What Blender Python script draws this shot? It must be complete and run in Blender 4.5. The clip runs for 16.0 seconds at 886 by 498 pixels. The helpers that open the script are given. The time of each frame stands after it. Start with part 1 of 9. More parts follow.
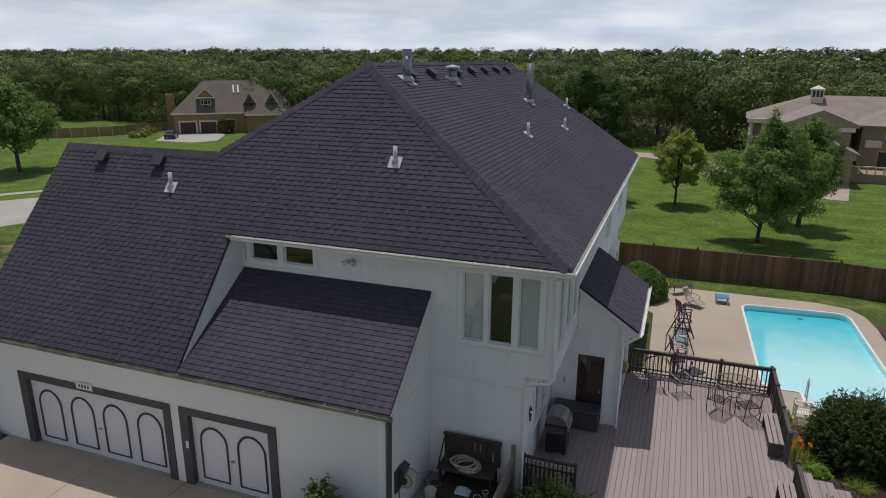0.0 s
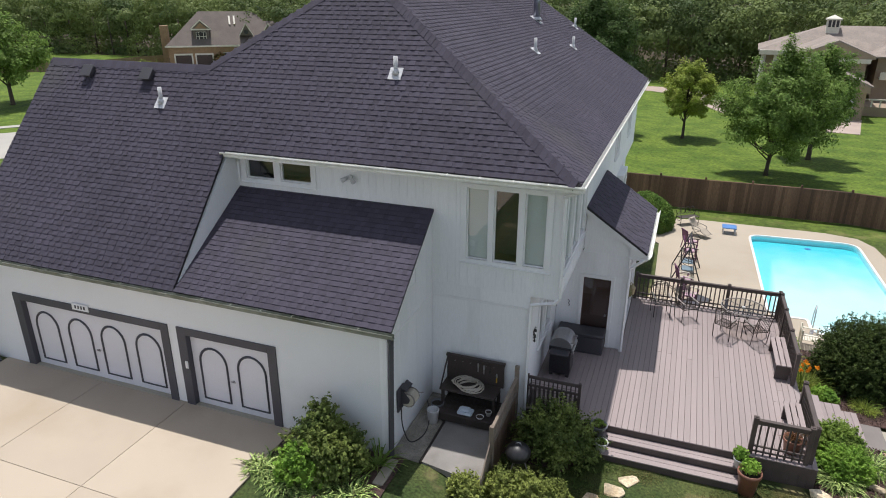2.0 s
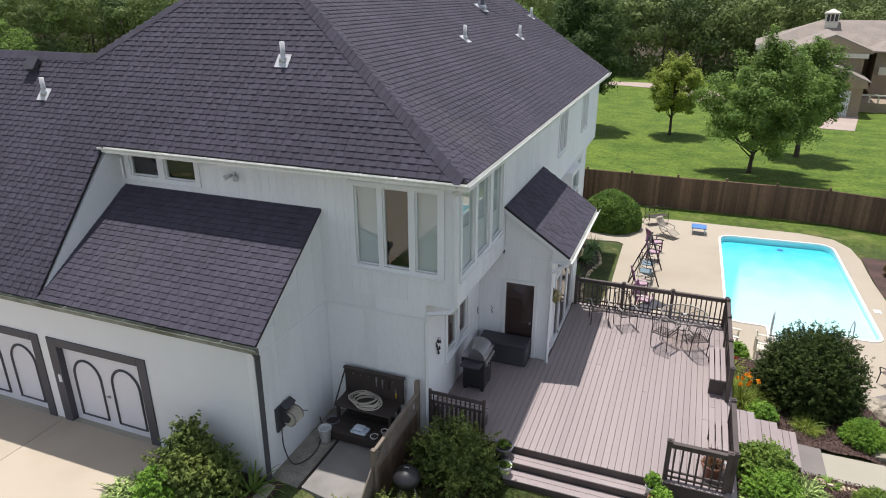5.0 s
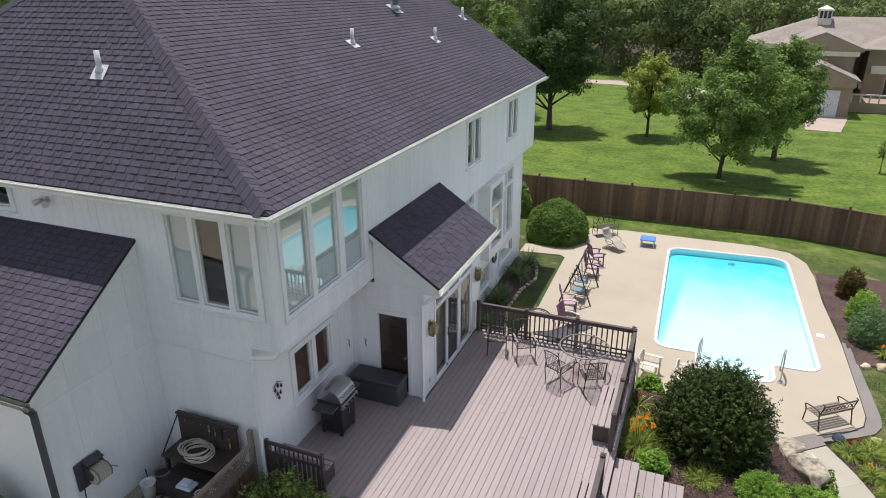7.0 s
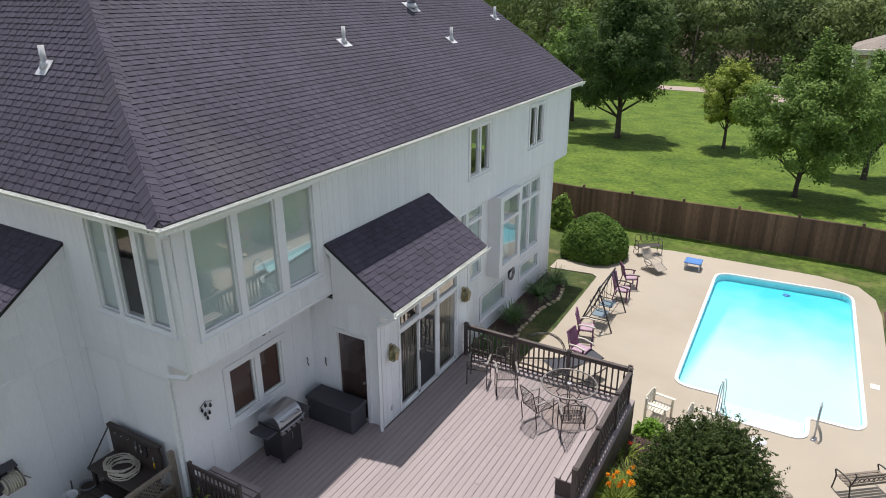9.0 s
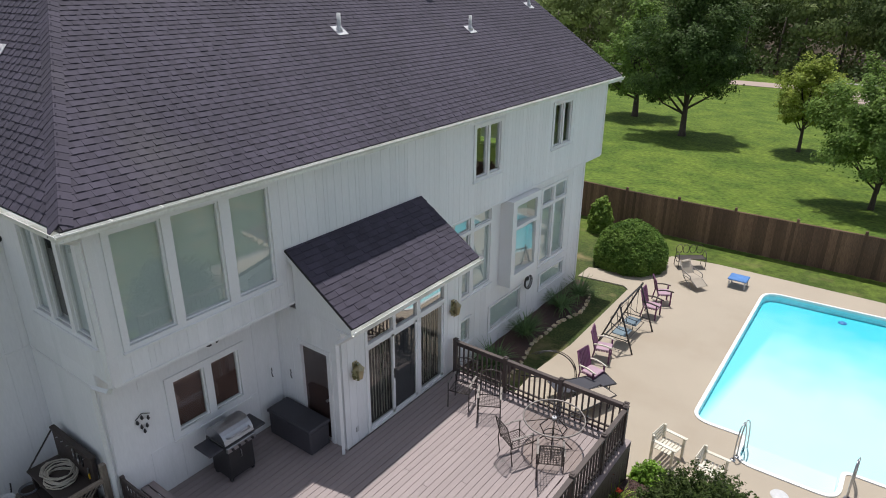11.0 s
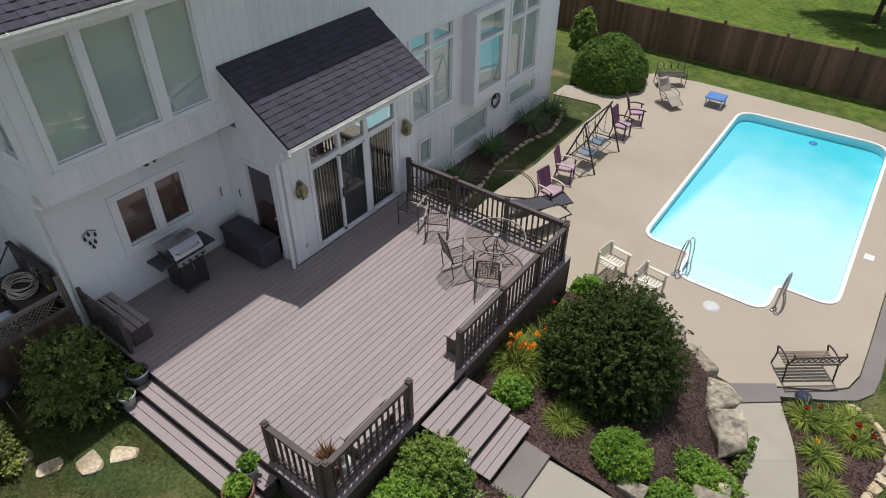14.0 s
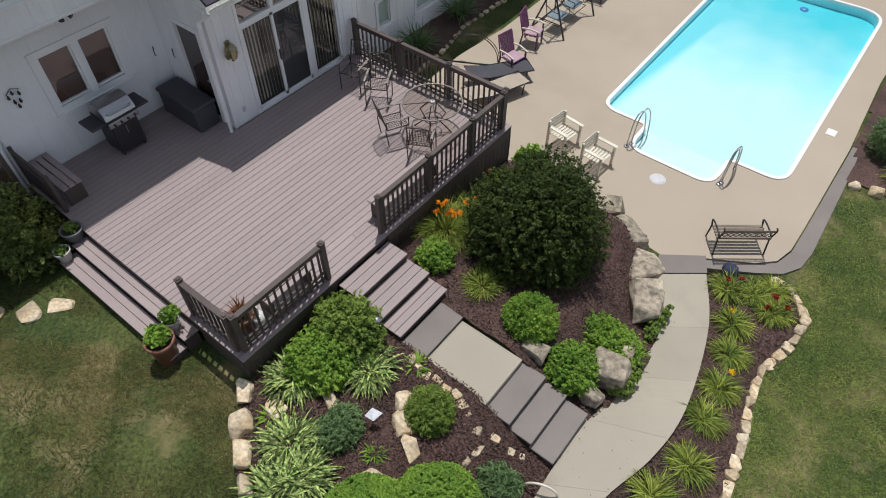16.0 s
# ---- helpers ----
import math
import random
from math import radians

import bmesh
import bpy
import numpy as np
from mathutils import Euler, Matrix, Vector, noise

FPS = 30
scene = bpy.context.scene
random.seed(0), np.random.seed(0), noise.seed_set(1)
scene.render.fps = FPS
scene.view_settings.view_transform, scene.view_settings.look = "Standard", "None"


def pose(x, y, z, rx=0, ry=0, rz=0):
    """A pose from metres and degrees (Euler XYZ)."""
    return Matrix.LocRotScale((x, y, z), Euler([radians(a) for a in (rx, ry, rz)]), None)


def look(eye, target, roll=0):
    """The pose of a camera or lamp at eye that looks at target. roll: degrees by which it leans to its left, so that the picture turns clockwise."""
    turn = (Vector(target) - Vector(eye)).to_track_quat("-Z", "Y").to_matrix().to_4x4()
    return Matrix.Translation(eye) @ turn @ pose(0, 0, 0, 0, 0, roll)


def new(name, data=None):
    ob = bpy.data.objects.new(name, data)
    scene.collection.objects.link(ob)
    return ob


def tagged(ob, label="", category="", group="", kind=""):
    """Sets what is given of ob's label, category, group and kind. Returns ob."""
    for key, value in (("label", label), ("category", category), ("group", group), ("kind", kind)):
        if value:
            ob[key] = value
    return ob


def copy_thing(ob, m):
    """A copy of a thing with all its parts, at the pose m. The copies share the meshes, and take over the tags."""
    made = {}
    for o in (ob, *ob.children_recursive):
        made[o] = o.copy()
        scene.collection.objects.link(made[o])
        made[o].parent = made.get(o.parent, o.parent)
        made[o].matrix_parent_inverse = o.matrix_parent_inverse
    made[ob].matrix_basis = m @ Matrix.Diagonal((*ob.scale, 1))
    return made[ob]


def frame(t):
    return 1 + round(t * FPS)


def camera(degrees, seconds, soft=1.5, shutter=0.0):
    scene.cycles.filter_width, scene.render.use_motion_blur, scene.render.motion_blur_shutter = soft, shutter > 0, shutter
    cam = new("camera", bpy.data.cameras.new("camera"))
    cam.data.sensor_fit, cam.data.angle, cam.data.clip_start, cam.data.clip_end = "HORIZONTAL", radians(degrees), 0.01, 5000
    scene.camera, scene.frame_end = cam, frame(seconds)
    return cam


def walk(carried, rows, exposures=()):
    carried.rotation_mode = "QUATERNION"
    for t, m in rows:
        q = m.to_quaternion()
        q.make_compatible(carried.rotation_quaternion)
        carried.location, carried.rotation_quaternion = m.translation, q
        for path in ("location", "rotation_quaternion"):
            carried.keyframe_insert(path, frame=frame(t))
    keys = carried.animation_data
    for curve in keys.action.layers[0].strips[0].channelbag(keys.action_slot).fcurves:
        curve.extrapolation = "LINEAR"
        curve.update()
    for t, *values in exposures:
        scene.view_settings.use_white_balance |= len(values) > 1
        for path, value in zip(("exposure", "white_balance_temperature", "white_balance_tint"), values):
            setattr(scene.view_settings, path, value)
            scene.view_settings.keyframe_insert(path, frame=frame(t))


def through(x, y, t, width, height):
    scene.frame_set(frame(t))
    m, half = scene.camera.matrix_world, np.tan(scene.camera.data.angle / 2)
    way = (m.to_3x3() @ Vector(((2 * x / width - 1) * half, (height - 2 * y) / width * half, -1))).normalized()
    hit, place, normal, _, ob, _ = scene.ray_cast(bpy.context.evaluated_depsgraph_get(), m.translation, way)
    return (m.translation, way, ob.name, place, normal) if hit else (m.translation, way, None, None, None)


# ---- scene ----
cam = camera(68.5, 16.0, soft=1.0)
PATH = [
    (0, (0.014, 0.153, 10.29), (-3.277, 9.173, 7.495), 0.29),
    (0.5, (0.014, 0.264, 10.111), (-3.264, 9.208, 7.067), 0.13),
    (1, (-0.043, 0.355, 9.903), (-3.289, 9.213, 6.586), 0.18),
    (1.5, (-0.095, 0.439, 9.762), (-3.316, 9.211, 6.201), 0.22),
    (2, (-0.129, 0.502, 9.595), (-3.345, 9.233, 5.931), 0.28),
    (2.5, (-0.114, 0.523, 9.452), (-3.335, 9.25, 5.78), 0.35),
    (3, (-0.003, 0.632, 9.354), (-3.23, 9.361, 5.694), 0.30),
    (5.5, (2.455, 3.366, 9.202), (-0.904, 12.033, 5.513), -0.07),
    (6, (3.094, 4.141, 9.201), (-0.287, 12.795, 5.503), -0.13),
    (6.5, (3.736, 4.907, 9.259), (0.324, 13.536, 5.531), -0.13),
    (7, (4.354, 5.489, 9.301), (0.915, 14.107, 5.573), -0.17),
    (7.5, (4.841, 6.096, 9.255), (1.331, 14.693, 5.545), -0.38),
    (8, (5.315, 6.671, 9.184), (1.56, 15.174, 5.495), -0.39),
    (8.5, (5.779, 7.264, 9.145), (1.606, 15.571, 5.46), -0.26),
    (9, (6.131, 7.881, 9.116), (1.52, 15.953, 5.43), -0.12),
    (11.5, (7.118, 10.437, 9.029), (1.619, 17.794, 5.075), 0.29),
    (12, (7.239, 10.571, 8.962), (1.811, 17.84, 4.756), 0.20),
    (12.5, (7.311, 10.654, 8.991), (2.039, 17.749, 4.314), 0.37),
    (13, (7.406, 10.689, 9.02), (2.346, 17.569, 3.819), 0.49),
    (13.5, (7.642, 10.724, 9.007), (2.781, 17.357, 3.318), 0.47),
    (14, (7.948, 10.85, 9.088), (3.306, 17.16, 2.872), 0.41),
    (14.5, (8.305, 11.076, 9.176), (3.888, 16.993, 2.432), 0.28),
    (15, (8.762, 11.287, 9.154), (4.514, 16.833, 1.999), 0.06),
    (15.5, (9.09, 11.553, 9.121), (5.022, 16.792, 1.637), 0.37),
    (16, (9.403, 11.784, 9.096), (5.396, 16.868, 1.474), 0.23),
]
EXPOSURES = [(0.0, -0.83), (0.5, -0.6), (1.0, -0.42), (1.5, -0.14), (2.0, 0.0), (3.0, 0.13), (9.0, 0.04), (11.5, -0.2), (13.0, -0.34), (16.0, -0.41)]
walk(cam, [(t, look(eye, target, roll)) for t, eye, target, roll in PATH], EXPOSURES)

# ---- sky and sun ----
SUN_FROM = Vector((-0.158, 0.262, 1.0)).normalized()
world = bpy.data.worlds.new("sky")
scene.world = world
world.use_nodes = True
wn, wl = world.node_tree.nodes, world.node_tree.links
wn.clear()
sky = wn.new("ShaderNodeTexSky")
sky.sky_type = "NISHITA"
sky.sun_disc = False
sky.sun_elevation = math.asin(SUN_FROM.z)
sky.sun_rotation = math.atan2(SUN_FROM.x, SUN_FROM.y)
sky.dust_density = 2.0
coord = wn.new("ShaderNodeTexCoord")
stretch = wn.new("ShaderNodeMapping")
stretch.inputs["Scale"].default_value = (1.6, 1.6, 9.0)
clouds = wn.new("ShaderNodeTexNoise")
clouds.inputs["Scale"].default_value = 2.2
clouds.inputs["Detail"].default_value = 6.0
cover = wn.new("ShaderNodeMapRange")
cover.inputs["From Min"].default_value, cover.inputs["From Max"].default_value = 0.36, 0.62
cover.inputs["To Min"].default_value, cover.inputs["To Max"].default_value = 0.8, 1.0
height = wn.new("ShaderNodeSeparateXYZ")
haze = wn.new("ShaderNodeMapRange")
haze.inputs["From Min"].default_value, haze.inputs["From Max"].default_value = 0.05, 0.26
haze.inputs["To Min"].default_value, haze.inputs["To Max"].default_value = 1.0, 0.22
thin_out = wn.new("ShaderNodeMath")
thin_out.operation = "MULTIPLY"
white = wn.new("ShaderNodeMix")
white.data_type = "RGBA"
glow = wn.new("ShaderNodeBackground")
glow.inputs["Strength"].default_value = 0.07
wout = wn.new("ShaderNodeOutputWorld")
wl.new(coord.outputs["Generated"], stretch.inputs["Vector"])
wl.new(stretch.outputs["Vector"], clouds.inputs["Vector"])
wl.new(clouds.outputs["Fac"], cover.inputs["Value"])
wl.new(coord.outputs["Generated"], height.inputs[0])
wl.new(height.outputs["Z"], haze.inputs["Value"])
wl.new(cover.outputs["Result"], thin_out.inputs[0])
wl.new(haze.outputs["Result"], thin_out.inputs[1])
wl.new(thin_out.outputs[0], white.inputs["Factor"])
puffs, puff_map, puff_range, puff_tone = (wn.new(k) for k in ("ShaderNodeTexNoise", "ShaderNodeMapping", "ShaderNodeMapRange", "ShaderNodeMix"))
puff_tone.data_type = "RGBA"
puff_map.inputs["Scale"].default_value = (1.0, 1.0, 4.5)
puffs.inputs["Scale"].default_value, puffs.inputs["Detail"].default_value = 7.0, 5.0
puff_range.inputs["From Min"].default_value, puff_range.inputs["From Max"].default_value = 0.38, 0.66
puff_tone.inputs["A"].default_value, puff_tone.inputs["B"].default_value = (14.6, 16.4, 19.8, 1), (20.5, 21.4, 23.0, 1)
wl.new(coord.outputs["Generated"], puff_map.inputs["Vector"])
wl.new(puff_map.outputs["Vector"], puffs.inputs["Vector"])
wl.new(puffs.outputs["Fac"], puff_range.inputs["Value"])
wl.new(puff_range.outputs["Result"], puff_tone.inputs["Factor"])
wl.new(puff_tone.outputs["Result"], white.inputs["B"])
wl.new(sky.outputs["Color"], white.inputs["A"])
wl.new(white.outputs["Result"], glow.inputs["Color"])
wl.new(glow.outputs["Background"], wout.inputs["Surface"])
sun = new("sun", bpy.data.lights.new("sun", "SUN"))
sun.data.energy, sun.data.angle, sun.data.color = 4.5, radians(0.6), (1.0, 0.968, 0.935)
sun.matrix_basis = look(SUN_FROM * 80, (0, 0, 0))


# ---- mesh helpers ----
class Build:
    """Collects simple solids into one mesh."""

    def __init__(self):
        self.v, self.f, self.s = [], [], []

    def add(self, verts, faces, smooth=False, m=None):
        n = len(self.v)
        self.v += [tuple(m @ Vector(p)) if m else tuple(p) for p in verts]
        self.f += [tuple(n + i for i in face) for face in faces]
        self.s += [smooth] * len(faces)
        return self

    def box(self, x0, x1, y0, y1, z0, z1, c=0.0, m=None):
        if c <= 0:
            v = [(x, y, z) for x in (x0, x1) for y in (y0, y1) for z in (z0, z1)]
            return self.add(v, [(0, 1, 3, 2), (4, 6, 7, 5), (0, 4, 5, 1), (2, 3, 7, 6), (0, 2, 6, 4), (1, 5, 7, 3)], m=m)
        c = min(c, (x1 - x0) * 0.45, (y1 - y0) * 0.45, (z1 - z0) * 0.45)
        lo, hi, v, index = (x0, y0, z0), (x1, y1, z1), [], {}
        for k in range(8):
            bit = [(k >> a) & 1 for a in range(3)]
            for a in range(3):
                p = [(hi[b] - (c if b != a else 0)) if bit[b] else (lo[b] + (c if b != a else 0)) for b in range(3)]
                index[k, a] = len(v)
                v.append(p)
        f = []
        for a in range(3):
            b, d = (a + 1) % 3, (a + 2) % 3
            for side in (0, 1):
                ks = [side << a | i << b | j << d for i, j in ((0, 0), (1, 0), (1, 1), (0, 1))]
                face = [index[k, a] for k in ks]
                f.append(tuple(face if side else face[::-1]))
            for i in (0, 1):
                for j in (0, 1):
                    k0 = i << b | j << d
                    k1 = k0 | 1 << a
                    face = [index[k0, b], index[k1, b], index[k1, d], index[k0, d]]
                    f.append(tuple(face if (i ^ j) else face[::-1]))
        for k in range(8):
            face = [index[k, 0], index[k, 1], index[k, 2]]
            f.append(tuple(face if bin(k).count("1") % 2 else face[::-1]))
        return self.add(v, f, m=m)

    def cyl(self, p0, p1, r0, r1=None, n=12, smooth=True, cap=True):
        r1 = r0 if r1 is None else r1
        return self.tube([p0, p1], [r0, r1], n, smooth, cap)

    def tube(self, points, r, n=8, smooth=True, cap=True, closed=False):
        pts = [Vector(p) for p in points]
        rs = r if isinstance(r, (list, tuple)) else [r] * len(pts)
        v, f, last, side = [], [], len(pts) - 1, None
        for i, p in enumerate(pts):
            if closed:
                d = pts[(i + 1) % len(pts)] - pts[i - 1]
            else:
                d = pts[min(i + 1, last)] - pts[max(i - 1, 0)]
            d.normalize()
            if side is None:
                side = d.cross(Vector((0, 0, 1))) if abs(d.z) < 0.95 else d.cross(Vector((1, 0, 0)))
            side = (side - d * side.dot(d)).normalized()
            up = side.cross(d)
            for k in range(n):
                a = math.tau * k / n
                v.append(p + (side * math.cos(a) + up * math.sin(a)) * rs[i])
        for i in range(len(pts) if closed else last):
            j = (i + 1) % len(pts)
            for k in range(n):
                f.append((i * n + k, i * n + (k + 1) % n, j * n + (k + 1) % n, j * n + k))
        self.add(v, f, smooth)
        if cap and not closed:
            base = len(self.v) - len(v)
            self.f += [tuple(base + k for k in range(n))[::-1], tuple(base + last * n + k for k in range(n))]
            self.s += [False, False]
        return self

    def lathe(self, at, profile, n=20, smooth=True):
        v = [(at[0] + r * math.cos(math.tau * k / n), at[1] + r * math.sin(math.tau * k / n), at[2] + z) for r, z in profile for k in range(n)]
        f = [(i * n + k, i * n + (k + 1) % n, (i + 1) * n + (k + 1) % n, (i + 1) * n + k) for i in range(len(profile) - 1) for k in range(n)]
        return self.add(v, f, smooth)

    def prism(self, poly, offset):
        """A flat polygon in space drawn out along offset."""
        n, o = len(poly), Vector(offset)
        v = [Vector(p) for p in poly] + [Vector(p) + o for p in poly]
        nrm = sum((v[i].cross(v[(i + 1) % n]) for i in range(n)), Vector())
        f = [tuple(range(n))[::-1], tuple(range(n, 2 * n))] + [(i, (i + 1) % n, n + (i + 1) % n, n + i) for i in range(n)]
        if nrm.dot(o) < 0:
            f = [face[::-1] for face in f]
        return self.add(v, f)

    def mesh(self, name, material):
        me = bpy.data.meshes.new(name)
        me.from_pydata(self.v, [], self.f)
        me.polygons.foreach_set("use_smooth", self.s)
        me.materials.append(material)
        return me


def mesh_from(name, verts, faces, material, smooth=False):
    me = bpy.data.meshes.new(name)
    me.from_pydata(verts, [], faces)
    if smooth:
        me.polygons.foreach_set("use_smooth", [True] * len(me.polygons))
    me.materials.append(material)
    return me


LIFT = {}


def thing(name, at=(0, 0, 0), label="", category="", group="", kind="", local=False):
    """An Empty at the base of a thing. Its parts are given in the world's coordinates, or in its own if local."""
    ob = new(name)
    ob.empty_display_size = 0.2
    ob.location = at
    LIFT[ob] = None if local else Matrix.Translation(-Vector(at))
    return tagged(ob, label, category, group, kind)


def part(name, data, parent=None, label="", kind="", material=None):
    """Links a mesh (or a Build, with its material) as one object under a thing or a part."""
    if isinstance(data, Build):
        data = data.mesh(name, material)
    ob = new(name, data)
    if parent is not None:
        ob.parent = parent
        if LIFT.get(parent) is not None:
            ob.matrix_parent_inverse = LIFT[parent]
    return tagged(ob, label, kind=kind)


def solo(name, data, material=None, label="", category="", group="", kind=""):
    """A thing that is one mesh."""
    if isinstance(data, Build):
        data = data.mesh(name, material)
    return tagged(new(name, data), label, category, group, kind)


# ---- materials ----
def paint(name, c1, c2=None, rough=0.6, fine=60.0, coarse=1.2, grain=0.12, bump=0.0, metal=0.0, vary=0.0, island=False,
          stretch=(1, 1, 1), spec=0.5, dirt=None, dirt_at=(0.55, 0.75), dirt_scale=0.7, coat=0.0):
    """A surface with a broad change from c1 to c2, fine grain, a relief, and a random tone per piece."""
    mat = bpy.data.materials.new(name)
    mat.use_nodes = True
    n, l = mat.node_tree.nodes, mat.node_tree.links
    bsdf = n["Principled BSDF"]
    c1 = tuple(c1[:3]) + (1,)
    c2 = tuple((c2 or [v * 0.8 for v in c1[:3]])[:3]) + (1,)
    geo = n.new("ShaderNodeNewGeometry")
    mp = n.new("ShaderNodeMapping")
    mp.inputs["Scale"].default_value = stretch
    l.new(geo.outputs["Position"], mp.inputs["Vector"])

    def noise_at(scale, detail=3.0):
        t = n.new("ShaderNodeTexNoise")
        t.inputs["Scale"].default_value, t.inputs["Detail"].default_value = scale, detail
        l.new(mp.outputs["Vector"], t.inputs["Vector"])
        return t.outputs["Fac"]

    def spread(value, a, b, lo=0.0, hi=1.0):
        r = n.new("ShaderNodeMapRange")
        r.inputs["From Min"].default_value, r.inputs["From Max"].default_value = a, b
        r.inputs["To Min"].default_value, r.inputs["To Max"].default_value = lo, hi
        l.new(value, r.inputs["Value"])
        return r.outputs["Result"]

    def blend(fac, a, b, how="MIX"):
        x = n.new("ShaderNodeMix")
        x.data_type, x.blend_type = "RGBA", how
        for key, val in (("Factor", fac), ("A", a), ("B", b)):
            if isinstance(val, (tuple, float, int)):
                x.inputs[key].default_value = val
            else:
                l.new(val, x.inputs[key])
        return x.outputs["Result"]

    fine_n = noise_at(fine, 4.0)
    col = blend(spread(noise_at(coarse, 4.0), 0.35, 0.65), c1, c2)
    tone = spread(fine_n, 0.3, 0.7, 1 - grain, 1 + grain)
    if vary:
        pick = geo.outputs["Random Per Island"] if island else n.new("ShaderNodeObjectInfo").outputs["Random"]
        mul = n.new("ShaderNodeMath")
        mul.operation = "MULTIPLY"
        l.new(tone, mul.inputs[0])
        l.new(spread(pick, 0, 1, 1 - vary, 1 + vary), mul.inputs[1])
        tone = mul.outputs[0]
    vec = n.new("ShaderNodeVectorMath")
    vec.operation = "SCALE"
    l.new(col, vec.inputs[0])
    l.new(tone, vec.inputs["Scale"])
    col = vec.outputs["Vector"]
    if dirt:
        col = blend(spread(noise_at(dirt_scale, 6.0), dirt_at[0], dirt_at[1], 0.0, 0.8), col, tuple(dirt[:3]) + (1,))
    l.new(col, bsdf.inputs["Base Color"])
    l.new(spread(fine_n, 0.3, 0.7, max(rough - 0.08, 0.02), min(rough + 0.08, 1)), bsdf.inputs["Roughness"])
    bsdf.inputs["Metallic"].default_value = metal
    bsdf.inputs["Specular IOR Level"].default_value = spec
    bsdf.inputs["Coat Weight"].default_value = coat
    if bump:
        b = n.new("ShaderNodeBump")
        b.inputs["Strength"].default_value, b.inputs["Distance"].default_value = min(bump, 1.0), 0.02
        l.new(fine_n, b.inputs["Height"])
        l.new(b.outputs["Normal"], bsdf.inputs["Normal"])
    return mat


def foliage(name, c1, c2, through=0.3, vary=0.35, patch=1.5):
    """Leaves: tone per leaf, broader patches, and light that comes through."""
    mat = paint(name, c1, c2, rough=0.55, fine=25, coarse=patch, grain=0.1, vary=vary, island=True, spec=0.12)
    n, l = mat.node_tree.nodes, mat.node_tree.links
    bsdf, out = n["Principled BSDF"], n["Material Output"]
    thin = n.new("ShaderNodeBsdfTranslucent")
    mix = n.new("ShaderNodeMixShader")
    mix.inputs["Fac"].default_value = through
    l.new(bsdf.inputs["Base Color"].links[0].from_socket, thin.inputs["Color"])
    l.new(bsdf.outputs["BSDF"], mix.inputs[1])
    l.new(thin.outputs["BSDF"], mix.inputs[2])
    l.new(mix.outputs["Shader"], out.inputs["Surface"])
    return mat


def glass(name, tint=(0.82, 0.9, 0.88), gloss=1.5):
    """A thin pane: see-through, with a mirror image that grows towards a grazing view."""
    mat = bpy.data.materials.new(name)
    mat.use_nodes = True
    n, l = mat.node_tree.nodes, mat.node_tree.links
    n.remove(n["Principled BSDF"])
    clear, mirror, edge, mix = (n.new(k) for k in ("ShaderNodeBsdfTransparent", "ShaderNodeBsdfGlossy", "ShaderNodeLayerWeight", "ShaderNodeMixShader"))
    steep, amount = n.new("ShaderNodeMath"), n.new("ShaderNodeMapRange")
    steep.operation = "POWER"
    steep.inputs[1].default_value = 5.0
    amount.inputs["To Min"].default_value = ((gloss - 1) / (gloss + 1)) ** 2
    clear.inputs["Color"].default_value = (*tint, 1)
    mirror.inputs["Roughness"].default_value = 0.015
    edge.inputs["Blend"].default_value = 0.5
    l.new(edge.outputs["Facing"], steep.inputs[0])
    l.new(steep.outputs[0], amount.inputs["Value"])
    l.new(amount.outputs["Result"], mix.inputs["Fac"])
    l.new(clear.outputs["BSDF"], mix.inputs[1])
    l.new(mirror.outputs["BSDF"], mix.inputs[2])
    l.new(mix.outputs["Shader"], n["Material Output"].inputs["Surface"])
    return mat


WALL = paint("white painted siding", (0.81, 0.812, 0.82), (0.765, 0.77, 0.777), 0.62, 30, 0.5, 0.03, 0.05, vary=0.025,
             dirt=(0.55, 0.6, 0.565), dirt_at=(0.58, 0.88), dirt_scale=1.1, stretch=(1, 1, 0.2))
STUCCO = paint("white painted panel", (0.77, 0.77, 0.775), (0.73, 0.732, 0.74), 0.75, 90, 0.45, 0.04, 0.12, dirt=(0.6, 0.61, 0.6), dirt_at=(0.62, 0.95))
TRIM = paint("white painted trim", (0.79, 0.79, 0.795), (0.75, 0.75, 0.755), 0.5, 40, 0.8, 0.03, 0.03, vary=0.02)
GUTTER = paint("weathered white gutter", (0.80, 0.80, 0.77), (0.70, 0.71, 0.66), 0.4, 20, 1.4, 0.08, 0.0, dirt=(0.5, 0.5, 0.42), dirt_at=(0.56, 0.85), dirt_scale=2.5)
OLDGUTTER = paint("mossy grey gutter", (0.3, 0.31, 0.275), (0.19, 0.205, 0.165), 0.55, 30, 1.6, 0.15, 0.05, dirt=(0.07, 0.08, 0.05), dirt_at=(0.42, 0.66), dirt_scale=2.2)
GREYTRIM = paint("dark grey paint", (0.075, 0.072, 0.085), (0.06, 0.058, 0.07), 0.55, 60, 1.0, 0.08, 0.04)
DOORWHITE = paint("garage door white", (0.72, 0.70, 0.74), (0.68, 0.67, 0.70), 0.5, 30, 0.9, 0.03, 0.02)
SHINGLE = paint("charcoal asphalt shingle", (0.064, 0.056, 0.079), (0.053, 0.047, 0.066), 0.85, 140, 0.45, 0.2, 0.3, vary=0.16, island=True, spec=0.35,
                dirt=(0.085, 0.08, 0.082), dirt_at=(0.58, 0.85), dirt_scale=0.35)
SHINGLE_PIECE = paint("charcoal asphalt shingle piece", (0.064, 0.056, 0.079), (0.053, 0.047, 0.066), 0.85, 140, 0.45, 0.2, 0.3, vary=0.16, spec=0.35)
